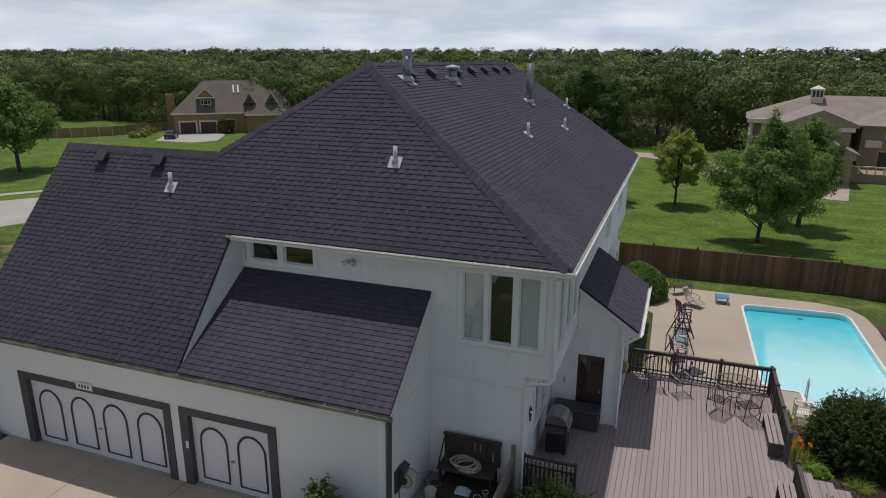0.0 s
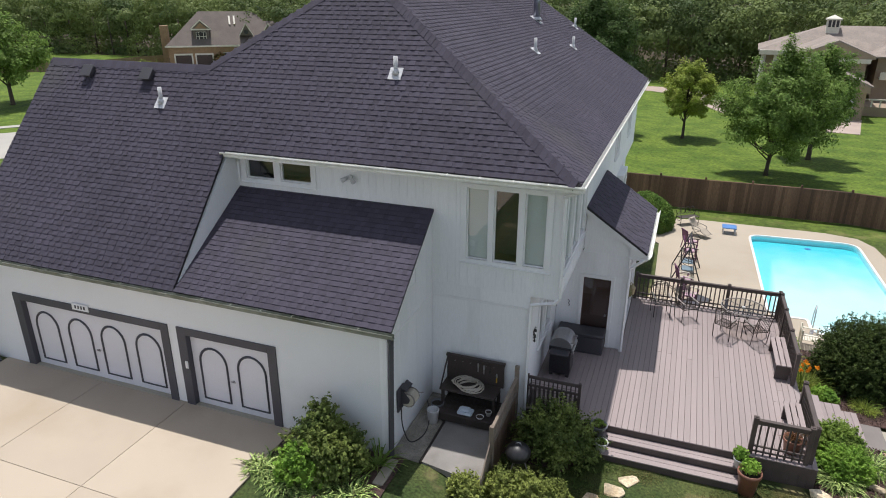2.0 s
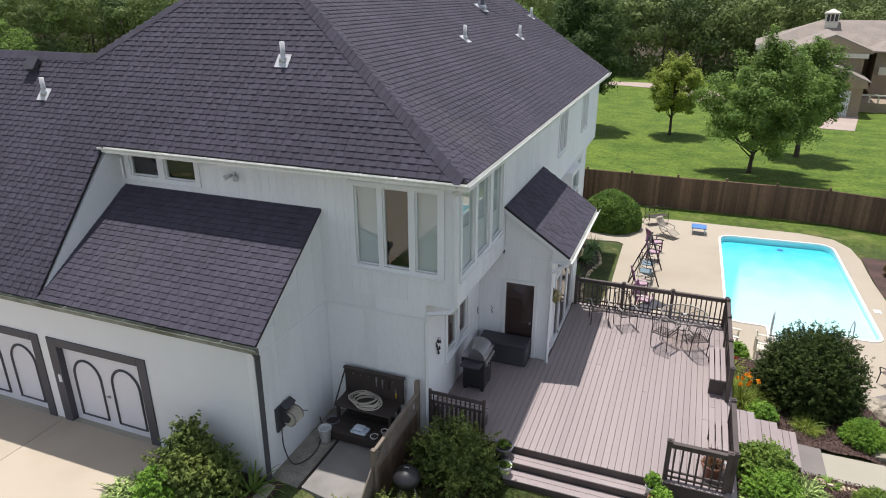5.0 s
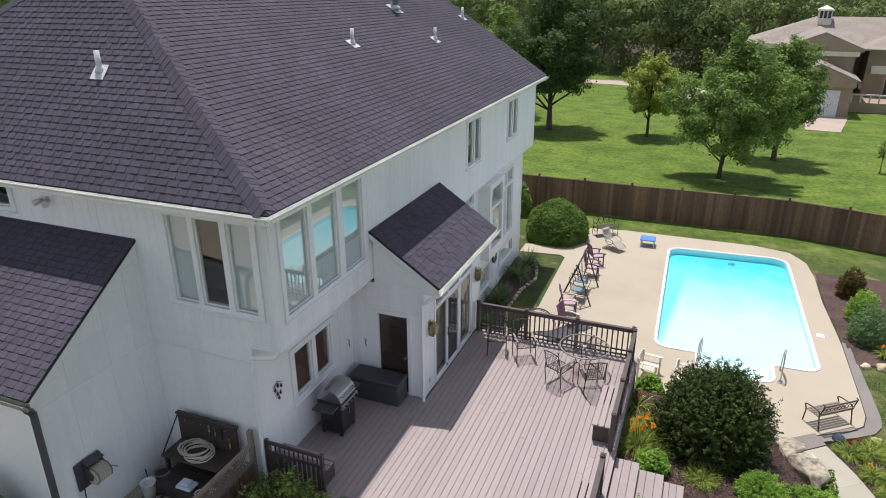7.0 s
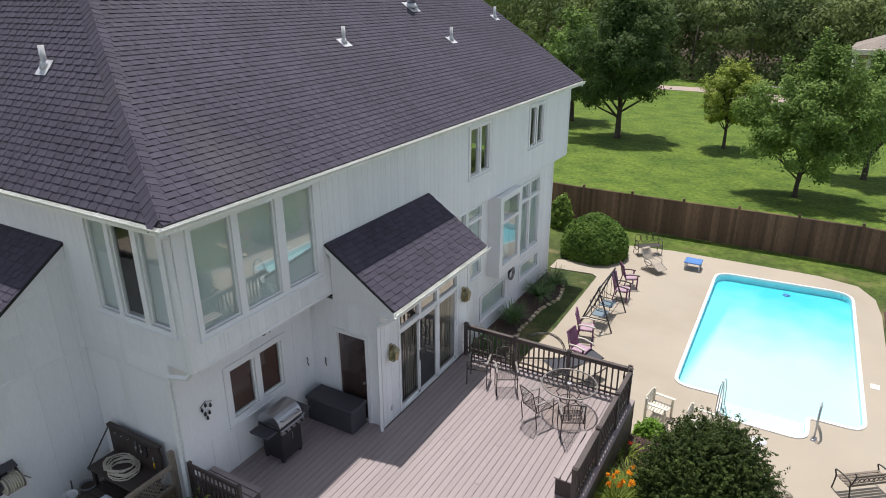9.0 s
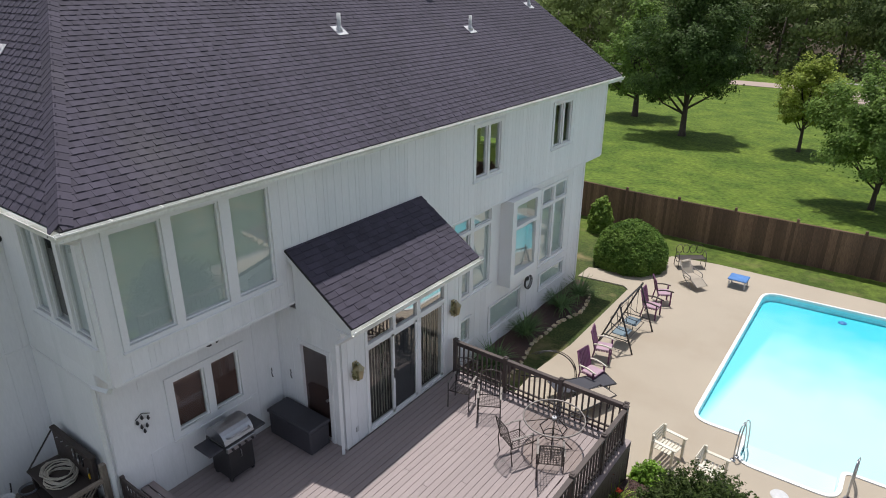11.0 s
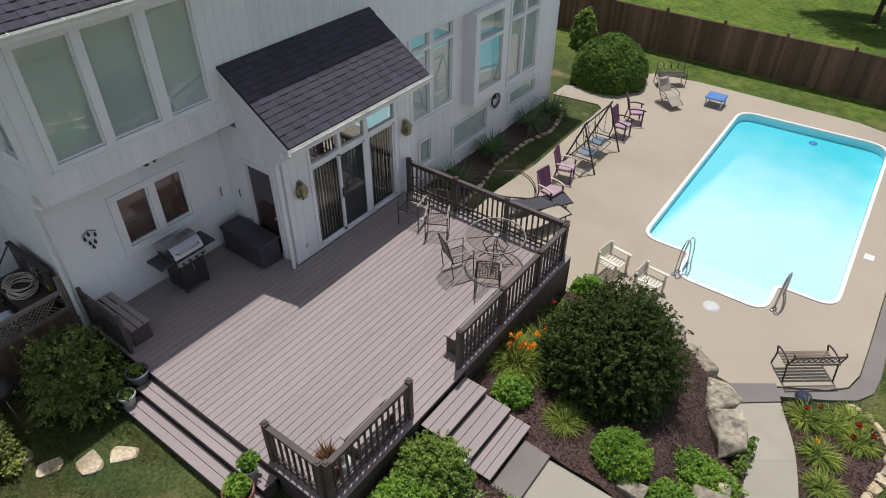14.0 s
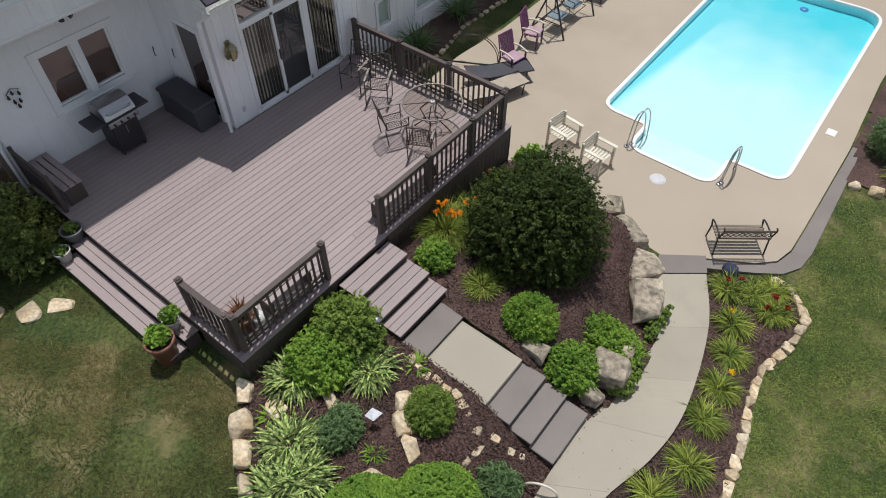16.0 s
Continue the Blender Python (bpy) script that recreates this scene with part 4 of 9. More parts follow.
wall_e = wall("E", EAST_X, SOUTH_Y, 32.46, 3.05, 5.86, E_OPEN, label="white grooved upper wall above the deck")
wall_el = wall("E", LOW_X, SOUTH_Y, 17.9, -0.6, 3.05, LOWE_OPEN, label="white siding wall beside the grill")
wall_far = wall("E", -2.5, 21.7, 31.75, -2.2, 3.05, FAR_OPEN, label="white lower wall with tall windows")
wall_ps = wall("S", 17.76, LOW_X, PORCH_X - 0.16, -0.3, 2.86, PORCHS_OPEN, label="white siding wall with side door")
wall_pe = wall("E", PORCH_X, 17.76, 21.68, -0.3, 2.86, PORCHE_OPEN, label="white wall with sliding glass doors")
part("wall", Build().prism([(PORCH_X, 17.76, 2.86), (PORCH_X, 17.76, PORCH_Z + PORCH_M * (PORCH_XE - PORCH_X) - 0.06), (PORCH_XW + 0.003, 17.76, porch_top - 0.06), (PORCH_XW + 0.003, 17.76, 2.86)], (0, 0.12, 0)), house,
     "white gable end of the porch", material=WALL)
part("wall", Build().prism([(PORCH_X, 21.8, -2.0), (PORCH_X, 21.8, PORCH_Z + PORCH_M * (PORCH_XE - PORCH_X) - 0.06), (-2.5, 21.8, porch_top - 0.06), (-2.5, 21.8, -2.0)], (0, -0.12, 0)), house, material=WALL)
wall("S", GARAGE_Y, -17.54, WING_X - 0.16, -0.5, 3.05, GAR_OPEN, material=STUCCO, label="smooth white garage front")
shed_cut = lambda y: S_Z + SHED_M * (y - S_Y) - 0.06
wing_e = part("wall", Build().prism([(WING_X, GARAGE_Y, -0.6), (WING_X, SOUTH_Y, -0.6), (WING_X, SOUTH_Y, shed_cut(SOUTH_Y)), (WING_X, GARAGE_Y, shed_cut(GARAGE_Y))], (-0.16, 0, 0)), house,
              "white siding side wall of the garage", material=WALL)
part("wall", Build().prism([(CHEEK_X + 0.02, S_Y + 0.1, S_Z + 0.02), (CHEEK_X + 0.02, SOUTH_Y, shed_cut(SOUTH_Y)), (CHEEK_X + 0.02, SOUTH_Y, south_z(SOUTH_Y) - 0.2)], (-0.1, 0, 0)), house,
     "white triangular cheek between the roofs", material=WALL)
part("wall", Build().prism([(-17.7, GARAGE_Y, -0.6), (-17.7, 19.3, -0.6), (-17.7, 19.3, 3.0), (-17.7, WING_Y, WING_Z - 0.2), (-17.7, GARAGE_Y, 3.1)], (0.16, 0, 0)), house, "white gable end of the garage", material=WALL)
part("wall", Build().prism([(EAST_X, 32.62, 3.05), (W_X + 0.4, 32.62, 3.05), (W_X + 0.4, 32.62, 5.87), (RIDGE_X, 32.62, RIDGE_Z - 0.15), (EAST_X, 32.62, 6.02)], (0, -0.16, 0)), house, "white north gable", material=WALL)
part("wall", Build().box(W_X + 0.4, -2.5, 31.6, 31.75, -2.2, 3.05), house, material=WALL)
part("wall", Build().box(W_X + 0.4, W_X + 0.56, 19.0, 32.46, -2.2, 5.9), house, material=WALL)
part("wall", Build().box(-17.7, W_X + 0.5, 19.2, 19.36, -0.6, 3.05), house, material=WALL)
part("soffit", Build().box(LOW_X - 0.1, EAST_X, SOUTH_Y + 0.002, 32.62, 3.02, 3.1), house, "white overhang underside", material=TRIM)
part("soffit", Build().box(EAST_X, E_X + 0.01, EAVE_Y + 0.1, NORTH_Y - 0.06, 5.78, 5.82), house, material=TRIM)
part("soffit", Build().box(CHEEK_X, EAST_X, EAVE_Y + 0.02, SOUTH_Y, 5.78, 5.82), house, material=TRIM)
part("soffit", Build().box(PORCH_X, PORCH_XE, PORCH_Y0 + 0.02, PORCH_Y1 - 0.02, 2.86, 2.9), house, material=TRIM)
part("soffit", Build().box(-17.7, WING_X, S_Y + 0.02, GARAGE_Y, 2.98, 3.02), house, material=TRIM)
part("floor_slab", Build().box(-17.4, -2.6, 14.3, 31.5, 2.9, 3.0), house, material=ROOM_DARKNESS)


def gutter(p, q, out, label="", material=GUTTER):
    """A K-profile gutter under an eave, with hanger straps over its top."""
    p, q, o = Vector(p), Vector(q), Vector(out)
    prof = [(0.0, 0.0), (0.0, -0.115), (0.075, -0.115), (0.085, -0.06), (0.115, -0.02), (0.115, 0.0), (0.105, 0.0), (0.105, -0.02), (0.075, -0.062), (0.068, -0.10), (0.008, -0.10), (0.008, 0.0)]
    b, n = Build(), len(prof)
    v = [a + o * x + Vector((0, 0, z)) for a in (p, q) for x, z in prof]
    b.add(v, [(i, (i + 1) % n, n + (i + 1) % n, n + i) for i in range(n)] + [tuple(range(n)), tuple(range(n, 2 * n))[::-1]])
    g = part("gutter", b, house, label, material=material)
    d, k = (q - p), int((q - p).length / 0.75)
    for i in range(1, k):
        c = p + d * (i / k)
        t = d.normalized() * 0.007
        part("strap", Build().add([c - t + o * -0.02 + Vector((0, 0, 0.016)), c + t + o * -0.02 + Vector((0, 0, 0.016)), c + t + o * 0.12 + Vector((0, 0, 0.006)), c - t + o * 0.12 + Vector((0, 0, 0.006)),
                                   c - t + o * 0.12 + Vector((0, 0, -0.01)), c + t + o * 0.12 + Vector((0, 0, -0.01))], [(0, 1, 2, 3), (3, 2, 5, 4)]), g, material=material)
    return g


gutter((E_X - 0.01, EAVE_Y - 0.1, E_Z - 0.02), (E_X - 0.01, NORTH_Y, E_Z - 0.02), (1, 0, 0), "white gutter along the long eave")
gutter((CHEEK_X - 0.1, EAVE_Y - 0.0, E_Z - 0.02), (E_X + 0.08, EAVE_Y - 0.0, E_Z - 0.02), (0, -1, 0), "white gutter with a thin green edge")
gutter((WEST_X, S_Y, S_Z - 0.02), (-5.13, S_Y, S_Z - 0.02), (0, -1, 0), "weathered greenish gutter over the garage doors", OLDGUTTER)
gutter((PORCH_XE, PORCH_Y0 - 0.04, PORCH_Z - 0.02), (PORCH_XE, PORCH_Y1 + 0.04, PORCH_Z - 0.02), (1, 0, 0), "white gutter over the sliding doors")


def downspout(points, material, label, w=0.075):
    b = Build()
    for p, q in zip(points, points[1:]):
        b.tube([p, q], w / 2 * 1.2, 4, False)
    return part("downspout", b, house, label, material=material)


downspout([(E_X + 0.04, EAVE_Y - 0.04, E_Z - 0.1), (EAST_X + 0.0, SOUTH_Y - 0.08, 5.55), (EAST_X + 0.04, SOUTH_Y - 0.07, 3.12), (EAST_X - 0.06, SOUTH_Y - 0.08, 2.98), (LOW_X + 0.06, SOUTH_Y - 0.09, 2.86),
           (LOW_X + 0.03, SOUTH_Y - 0.09, 2.6), (LOW_X + 0.03, SOUTH_Y - 0.09, -0.45)], TRIM, "white corner downspout")
downspout([(PORCH_XE + 0.05, PORCH_Y0 + 0.05, PORCH_Z - 0.1), (PORCH_X + 0.06, PORCH_Y0 - 0.02, 2.62), (PORCH_X + 0.05, PORCH_Y0 - 0.02, 0.02)], TRIM, "white porch downspout")
downspout([(-5.2, S_Y - 0.05, S_Z - 0.1), (-5.26, GARAGE_Y - 0.06, 2.8), (-5.32, GARAGE_Y - 0.06, -0.4)], GREYTRIM, "dark grey garage downspout", 0.115)
downspout([(-17.9, S_Y - 0.05, S_Z - 0.1), (-17.78, GARAGE_Y - 0.06, 2.8), (-17.72, GARAGE_Y - 0.06, -0.12), (-17.3, GARAGE_Y - 0.3, -0.1)], GREYTRIM, "dark grey garage downspout", 0.115)
downspout([(-10.45, EAVE_Y + 0.0, E_Z - 0.1), (-10.72, SOUTH_Y - 0.06, 5.55), (-10.72, SOUTH_Y - 0.06, 5.05)], TRIM, "short white downspout", 0.06)

# rake and fascia boards
def slant(name, p, q, drop, thick, label=""):
    p, q, t = Vector(p), Vector(q), Vector(thick)
    part(name, Build().prism([p, q, q - Vector((0, 0, drop)), p - Vector((0, 0, drop))], t), house, label, material=TRIM)


slant("rake_board", (PORCH_XE, PORCH_Y0 + 0.01, PORCH_Z - 0.05), (PORCH_XW, PORCH_Y0 + 0.01, porch_top - 0.05), 0.13, (0, 0.04, 0), "white rake board")
slant("rake_board", (PORCH_XE, PORCH_Y1 - 0.01, PORCH_Z - 0.05), (PORCH_XW, PORCH_Y1 - 0.01, porch_top - 0.05), 0.13, (0, -0.04, 0))
slant("rake_board", (-5.22, S_Y + 0.02, S_Z - 0.05), (-5.37, SHED_TOP - 0.01, S_Z + SHED_M * (SHED_TOP - S_Y) - 0.05), 0.13, (-0.06, 0, 0), "white rake board")
slant("rake_board", (WEST_X + 0.03, S_Y + 0.02, S_Z - 0.06), (WEST_X + 0.03, WING_Y, WING_Z - 0.06), 0.16, (0.04, 0, 0))
slant("rake_board", (E_X, NORTH_Y - 0.02, E_Z - 0.06), (RIDGE_X, NORTH_Y - 0.02, RIDGE_Z - 0.06), 0.18, (0, -0.04, 0))
slant("fascia_board", (E_X - 0.012, EAVE_Y + 0.02, E_Z - 0.05), (E_X - 0.012, NORTH_Y - 0.02, E_Z - 0.05), 0.12, (-0.03, 0, 0), "white fascia board")
slant("fascia_board", (CHEEK_X, EAVE_Y + 0.012, E_Z - 0.05), (E_X - 0.02, EAVE_Y + 0.012, E_Z - 0.05), 0.12, (0, 0.03, 0))
slant("fascia_board", (WEST_X + 0.05, S_Y + 0.012, S_Z - 0.05), (-5.23, S_Y + 0.012, S_Z - 0.05), 0.12, (0, 0.03, 0))

for y in (PORCH_Y0 + 0.06, PORCH_Y1 - 0.09):
    part("eave_return", Build().prism([(PORCH_X, y, 2.862), (PORCH_XE - 0.01, y, 2.862), (PORCH_XE - 0.01, y, PORCH_Z - 0.06), (PORCH_X, y, PORCH_Z + PORCH_M * (PORCH_XE - PORCH_X) - 0.07)], (0, 0.03, 0)), house, material=TRIM)

# corner boards and bands
for b_, lab in ((Build().box(EAST_X - 0.1, EAST_X + 0.022, SOUTH_Y - 0.022, SOUTH_Y + 0.12, 3.05, 5.8, 0.004), "white corner board"),
                (Build().box(PORCH_X - 0.1, PORCH_X + 0.022, 17.738, 17.88, 0.0, 2.86, 0.004), "white corner board"),
                (Build().box(PORCH_X - 0.02, PORCH_X + 0.02, 21.7, 21.82, -2.0, 2.86, 0.004), "white corner board"),
                (Build().box(WING_X - 0.08, WING_X + 0.02, GARAGE_Y - 0.02, GARAGE_Y + 0.12, -0.4, 2.95, 0.004), "white corner board"),
                (Build().box(EAST_X - 0.02, EAST_X + 0.022, 32.52, 32.64, 3.05, 5.8, 0.004), "white corner board"),
                (Build().box(-2.52, -2.48, 31.65, 31.77, -2.0, 3.05, 0.004), "white corner board"),
                (Build().box(WING_X + 0.02, LOW_X, SOUTH_Y - 0.022, SOUTH_Y, 2.66, 2.72, 0.004), "white band between the storeys"),
                (Build().box(WING_X, WING_X + 0.022, GARAGE_Y + 0.12, SOUTH_Y - 0.02, 2.66, 2.72, 0.004), "white band between the storeys"),
                (Build().box(EAST_X - 0.04, EAST_X + 0.024, SOUTH_Y + 0.1, 32.52, 3.02, 3.08, 0.004), "white drip band")):
    part("trim_board", b_, house, lab, material=TRIM)

# windows
window("S", SOUTH_Y, -10.54, -8.56, 5.14, 5.64, [(-10.5, -9.67), (-9.48, -8.6)], label="low double window under the eave", glazing=PANE_DULL)
window("S", SOUTH_Y, -4.58, -2.62, 3.77, 5.51, [(-4.54, -4.0), (-3.89, -3.3), (-3.17, -2.66)], blind=lambda w, to, a, c, z0, z1: slat_blind(w, to, a, c, z0, z1) if a != -3.89 else None,
       label="white triple casement with half-drawn blinds", glazing=PANE_DULL)
window("E", EAST_X, 14.38, 17.38, 3.66, 5.56, [(14.39, 15.24), (15.4, 16.31), (16.52, 17.37)], blind=slat_blind, label="tall white triple window with closed blinds", frame=0.05)
window("E", EAST_X, 24.2, 25.46, 4.09, 5.46, [(24.22, 24.78), (24.88, 25.44)], label="white double casement with dark glass")
window("E", EAST_X, 28.62, 29.86, 4.1, 5.43, [(28.64, 29.19), (29.29, 29.84)], label="white double casement with dark glass")
window("E", LOW_X, 15.28, 16.76, 1.13, 2.21, [(15.3, 15.96), (16.11, 16.74)], blind=roller_blind(BROWNBLIND), trim=0.13, glazing=PANE_DULL, label="white double window with brown blinds")
window("E", -2.5, 23.53, 25.42, 0.58, 2.94, [(23.55, 24.32), (24.5, 25.4)], z_bars=[(2.44, 2.54)], label="tall white window with transom lights", blind=slat_blind)
window("E", -2.5, 28.58, 30.35, 0.0, 2.62, [(28.6, 29.36), (29.48, 30.33)], z_bars=[(1.98, 2.08)], label="tall white window with transom lights", blind=slat_blind)
for a, c, e, g in FAR_OPEN[2:]:
    window("E", -2.5, a, c, e, g, [(a + 0.03, c - 0.03)], label="shallow basement window", blind=slat_blind, trim=0.07)
bay = part("bay_window", plate("E", -2.5, (25.95, 27.65, 0.22, 3.0), [(26.18, 27.42, 0.58, 2.06), (26.18, 27.42, 2.16, 2.82)], 0.003, 0.45, TRIM), house, "white boxed window on the lower wall")
for z0, z1 in ((0.58, 2.06), (2.16, 2.82)):
    lean = 0.03 * (z1 - z0)
    bp = part("pane", mesh_from("pane", [(-2.31, 26.18, z0), (-2.09, 27.42, z0), (-2.09 - lean, 27.42, z1), (-2.31 - lean, 26.18, z1)], [(0, 1, 2, 3)], PANE), bay)
    bp.visible_shadow = False
slat_blind(bay, facing("E", -2.3), 26.22, 27.4, 0.55, 2.82)

# side door and sliding doors
sd = part("side_door", Build().box(-2.31, -2.21, 17.72, 17.86, 0.0, 2.22, 0.006).box(-1.45, -1.35, 17.72, 17.86, 0.0, 2.22, 0.006).box(-2.21, -1.45, 17.72, 17.86, 2.12, 2.22, 0.006), house,
          "white-framed side door with dark brown blind", material=TRIM)
part("door_leaf", Build().box(-2.21, -1.45, 17.80, 17.84, 0.03, 2.12, 0.004), sd, "dark brown blind behind glass", material=DARKBLIND)
pane(sd, "S", 17.76, -2.18, -1.48, 0.1, 2.08, -0.03, PANE_DULL)
part("door_handle", Build().cyl((-1.53, 17.73, 1.0), (-1.53, 17.79, 1.0), 0.03), sd, material=STEEL)
sl = part("sliding_door", plate("E", PORCH_X, (18.4, 21.17, 0.0, 2.74), [(18.47, 20.08, 0.06, 2.06), (20.2, 21.09, 0.06, 2.06), (18.47, 19.27, 2.16, 2.66), (19.35, 20.08, 2.16, 2.66), (20.2, 21.09, 2.16, 2.66)], -0.06, 0.03, TRIM), house,
          "white sliding glass doors with vertical blinds")
for a, c, d, scr in ((18.47, 19.3, -1.05, False), (19.25, 20.08, -1.02, True), (20.2, 21.09, -1.04, False)):
    leaf = part("door_leaf", Build().box(d - 0.03, d, a, a + 0.055, 0.06, 2.06).box(d - 0.03, d, c - 0.055, c, 0.06, 2.06).box(d - 0.03, d, a, c, 0.06, 0.13).box(d - 0.03, d, a, c, 2.0, 2.06), sl, material=TRIM)
    pane(leaf, "E", d, a + 0.055, c - 0.055, 0.13, 2.0, -0.014, PANE_DULL)
    if scr:
        part("screen", Build().box(d - 0.05, d - 0.045, a + 0.05, c - 0.05, 0.1, 2.02), leaf, "dark insect screen", material=SCREEN)
        part("door_handle", Build().box(d, d + 0.03, a + 0.012, a + 0.04, 0.95, 1.2, 0.005), leaf, material=BLACK)
rng = random.Random(4)
for k in range(30):
    y = 18.5 + k * 0.088
    if 20.06 < y < 20.2:
        continue
    turn = pose(-1.2, y, 0, 0, 0, rng.uniform(35, 60))
    part("blind_vane", Build().box(-0.004, 0.004, -0.045, 0.045, 0.1, 2.05, m=turn), sl, material=VANES)
for a, c in ((18.47, 19.27), (19.35, 20.08), (20.2, 21.09)):
    pane(sl, "E", -1.066, a, c, 2.16, 2.66, 0.0, PANE_TRANSOM)
part("reveal", Build().box(-1.8, -1.75, 18.3, 21.3, 0.0, 2.8).box(-1.8, -1.1, 18.3, 18.35, 0, 2.8).box(-1.8, -1.1, 21.2, 21.25, 0, 2.8), sl, "dark panels standing in for the unlit interior behind the doors", material=ROOM_DARKNESS)


# garage doors with arched mouldings
def garage_door(u0, u1, z1, arches, label, split=False):
    d = part("garage_door", Build().box(u0, u1, GARAGE_Y + 0.12, GARAGE_Y + 0.17, -0.15, z1), house, label, material=DOORWHITE)
    t = 0.26
    b = Build()
    b.box(u0 - t, u0, GARAGE_Y - 0.03, GARAGE_Y + 0.17, -0.13, z1 + 0.2, 0.006).box(u1, u1 + t * 0.9, GARAGE_Y - 0.03, GARAGE_Y + 0.17, -0.13, z1 + 0.2, 0.006)
    b.box(u0, u1, GARAGE_Y - 0.03, GARAGE_Y + 0.17, z1, z1 + 0.2, 0.006)
    part("door_frame", b, d, "dark grey door surround", material=GREYTRIM)
    y = GARAGE_Y + 0.112
    for c in arches:
        w, base, spring = 0.39, 0.08, 1.13
        line = [(c - w, y, base), (c + w, y, base), (c + w, y, spring)] + [(c + w * math.cos(a), y, spring + 0.42 * math.sin(a)) for a in np.linspace(0, math.pi, 13)[1:-1]] + [(c - w, y, spring)]
        part("arch_moulding", Build().tube([Vector(p) for p in line], 0.034, 4, False, closed=True), d, "dark grey arched moulding", material=GREYTRIM)
    mid = (u0 + u1) / 2
    part("door_handle", Build().cyl((mid, y - 0.03, 0.75), (mid, y + 0.02, 0.75), 0.03).box(mid - 0.06, mid + 0.06, y - 0.03, y - 0.015, 0.73, 0.77), d, material=STEEL)
    part("weather_strip", Build().box(u0, u1, GARAGE_Y + 0.11, GARAGE_Y + 0.18, -0.15, -0.11), d, material=GREYTRIM)
    return d


garage_door(-16.2, -11.5, 1.87, [-15.58, -14.42, -13.29, -12.13], "wide white garage door with four arched panels")
garage_door(-10.74, -8.42, 1.87, [-10.13, -9.02], "single white garage door with two arched panels")
number_plate = part("number_plate", Build().box(-14.3, -13.75, GARAGE_Y - 0.05, GARAGE_Y - 0.032, 1.95, 2.14, 0.004), house, "small white plate with plain dark bars", material=TRIM)
for k in range(4):
    part("plate_bar", Build().box(-14.2 + 0.1 * k, -14.15 + 0.1 * k, GARAGE_Y - 0.056, GARAGE_Y - 0.05, 2.0, 2.09), number_plate, material=GREYTRIM)
part("keypad", Build().box(-10.85, -10.77, GARAGE_Y - 0.06, GARAGE_Y - 0.03, 0.95, 1.15, 0.006), house, material=TRIM)


# roof fittings
def vent_pipe(x, y, z, h, r, nrm, label, material=PVC):
    base = Vector((x, y, z))
    b = Build()
    v = part("roof_vent", b.cyl(base - Vector((0, 0, 0.1)), base + Vector((0, 0, h)), r, n=12), house, label, material=material)
    n = Vector(nrm).normalized()
    a = n.orthogonal().normalized()
    if abs(n.x) > abs(n.y):
        a = Vector((0, 1, 0))
    else:
        a = Vector((1, 0, 0))
    c = n.cross(a)
    o = base + n * 0.022
    s = 0.17 if r < 0.08 else 0.26
    part("flashing", Build().prism([o - a * s - c * s, o + a * s - c * s, o + a * s + c * s, o - a * s + c * s], n * 0.006).cyl(base, base + Vector((0, 0, 0.13)), r * 1.9, r * 1.15), v, "pale metal flashing", material=LEAD)
    return v


SN, EN = (0, -S_M, 1), (E_M, 0, 1)
vent_pipe(-6.79, 15.24, south_z(15.24), 0.42, 0.055, SN, "white plumbing vent pipe with pale flashing")
vent_pipe(-13.3, 14.42, south_z(14.42), 0.42, 0.055, SN, "white plumbing vent pipe with pale flashing")
east_z = lambda x: E_Z + E_M * (E_X - x)
for x, y, h, r in ((-4.93, 22.05, 0.42, 0.05), (-4.58, 27.2, 0.42, 0.05), (-5.38, 32.1, 0.42, 0.05)):
    vent_pipe(x, y, east_z(x), h, r, EN, "slim white plumbing vent pipe")
flue = vent_pipe(-6.1, 27.2, east_z(-6.1), 1.55, 0.13, EN, "tall galvanised flue pipe", GALV)
flue2 = vent_pipe(-7.75, 18.3, east_z(-7.75), 0.75, 0.13, EN, "galvanised flue pipe with cap", GALV)
flue3 = vent_pipe(-7.6, 21.9, east_z(-7.6), 0.45, 0.14, EN, "short flue pipe with white cap", GALV)
part("flue_cap", Build().lathe((-7.6, 21.9, east_z(-7.6) + 0.42), [(0.02, 0.12), (0.24, 0.06), (0.25, 0.0), (0.1, -0.02)]), flue3, material=PVC)
part("flue_cap", Build().lathe((-7.75, 18.3, east_z(-7.75) + 0.7), [(0.14, 0.2), (0.15, 0.0)]), flue2, material=GALV)


def box_vent(x, y, z, nrm, a):
    n, a = Vector(nrm).normalized(), Vector(a)
    up = n.cross(a) if n.cross(a).z > 0 else a.cross(n)
    o = Vector((x, y, z)) + n * 0.03
    m = Matrix((a, up, n)).transposed().to_4x4()
    m.translation = o
    v = part("box_vent", Build().box(-0.16, 0.16, -0.17, 0.15, 0.0, 0.13, 0.02, m=m), house, "dark box vent near the ridge", material=BLACKPLASTIC)
    part("vent_hood", Build().box(-0.19, 0.19, -0.22, 0.16, 0.125, 0.15, 0.01, m=m), v, material=BLACKPLASTIC)


for x in (-16.17, -14.06):
    box_vent(x, 14.95, south_z(14.95), SN, (1, 0, 0))
for k in range(7):
    box_vent(RIDGE_X + 0.55, 18.9 + 1.75 * k + (0.8 if k > 1 else 0), east_z(RIDGE_X + 0.55), EN, (0, 1, 0))

# driveway panels
for x0, x1 in zip(dx_, dx_[1:]):
    for y0, y1 in zip(dy_, dy_[1:]):
        part("panel", Build().box(x0 + JOINT, x1 - JOINT, y0 + JOINT, y1 - JOINT, -0.3, -0.12, 0.006), drive, material=DRIVE)
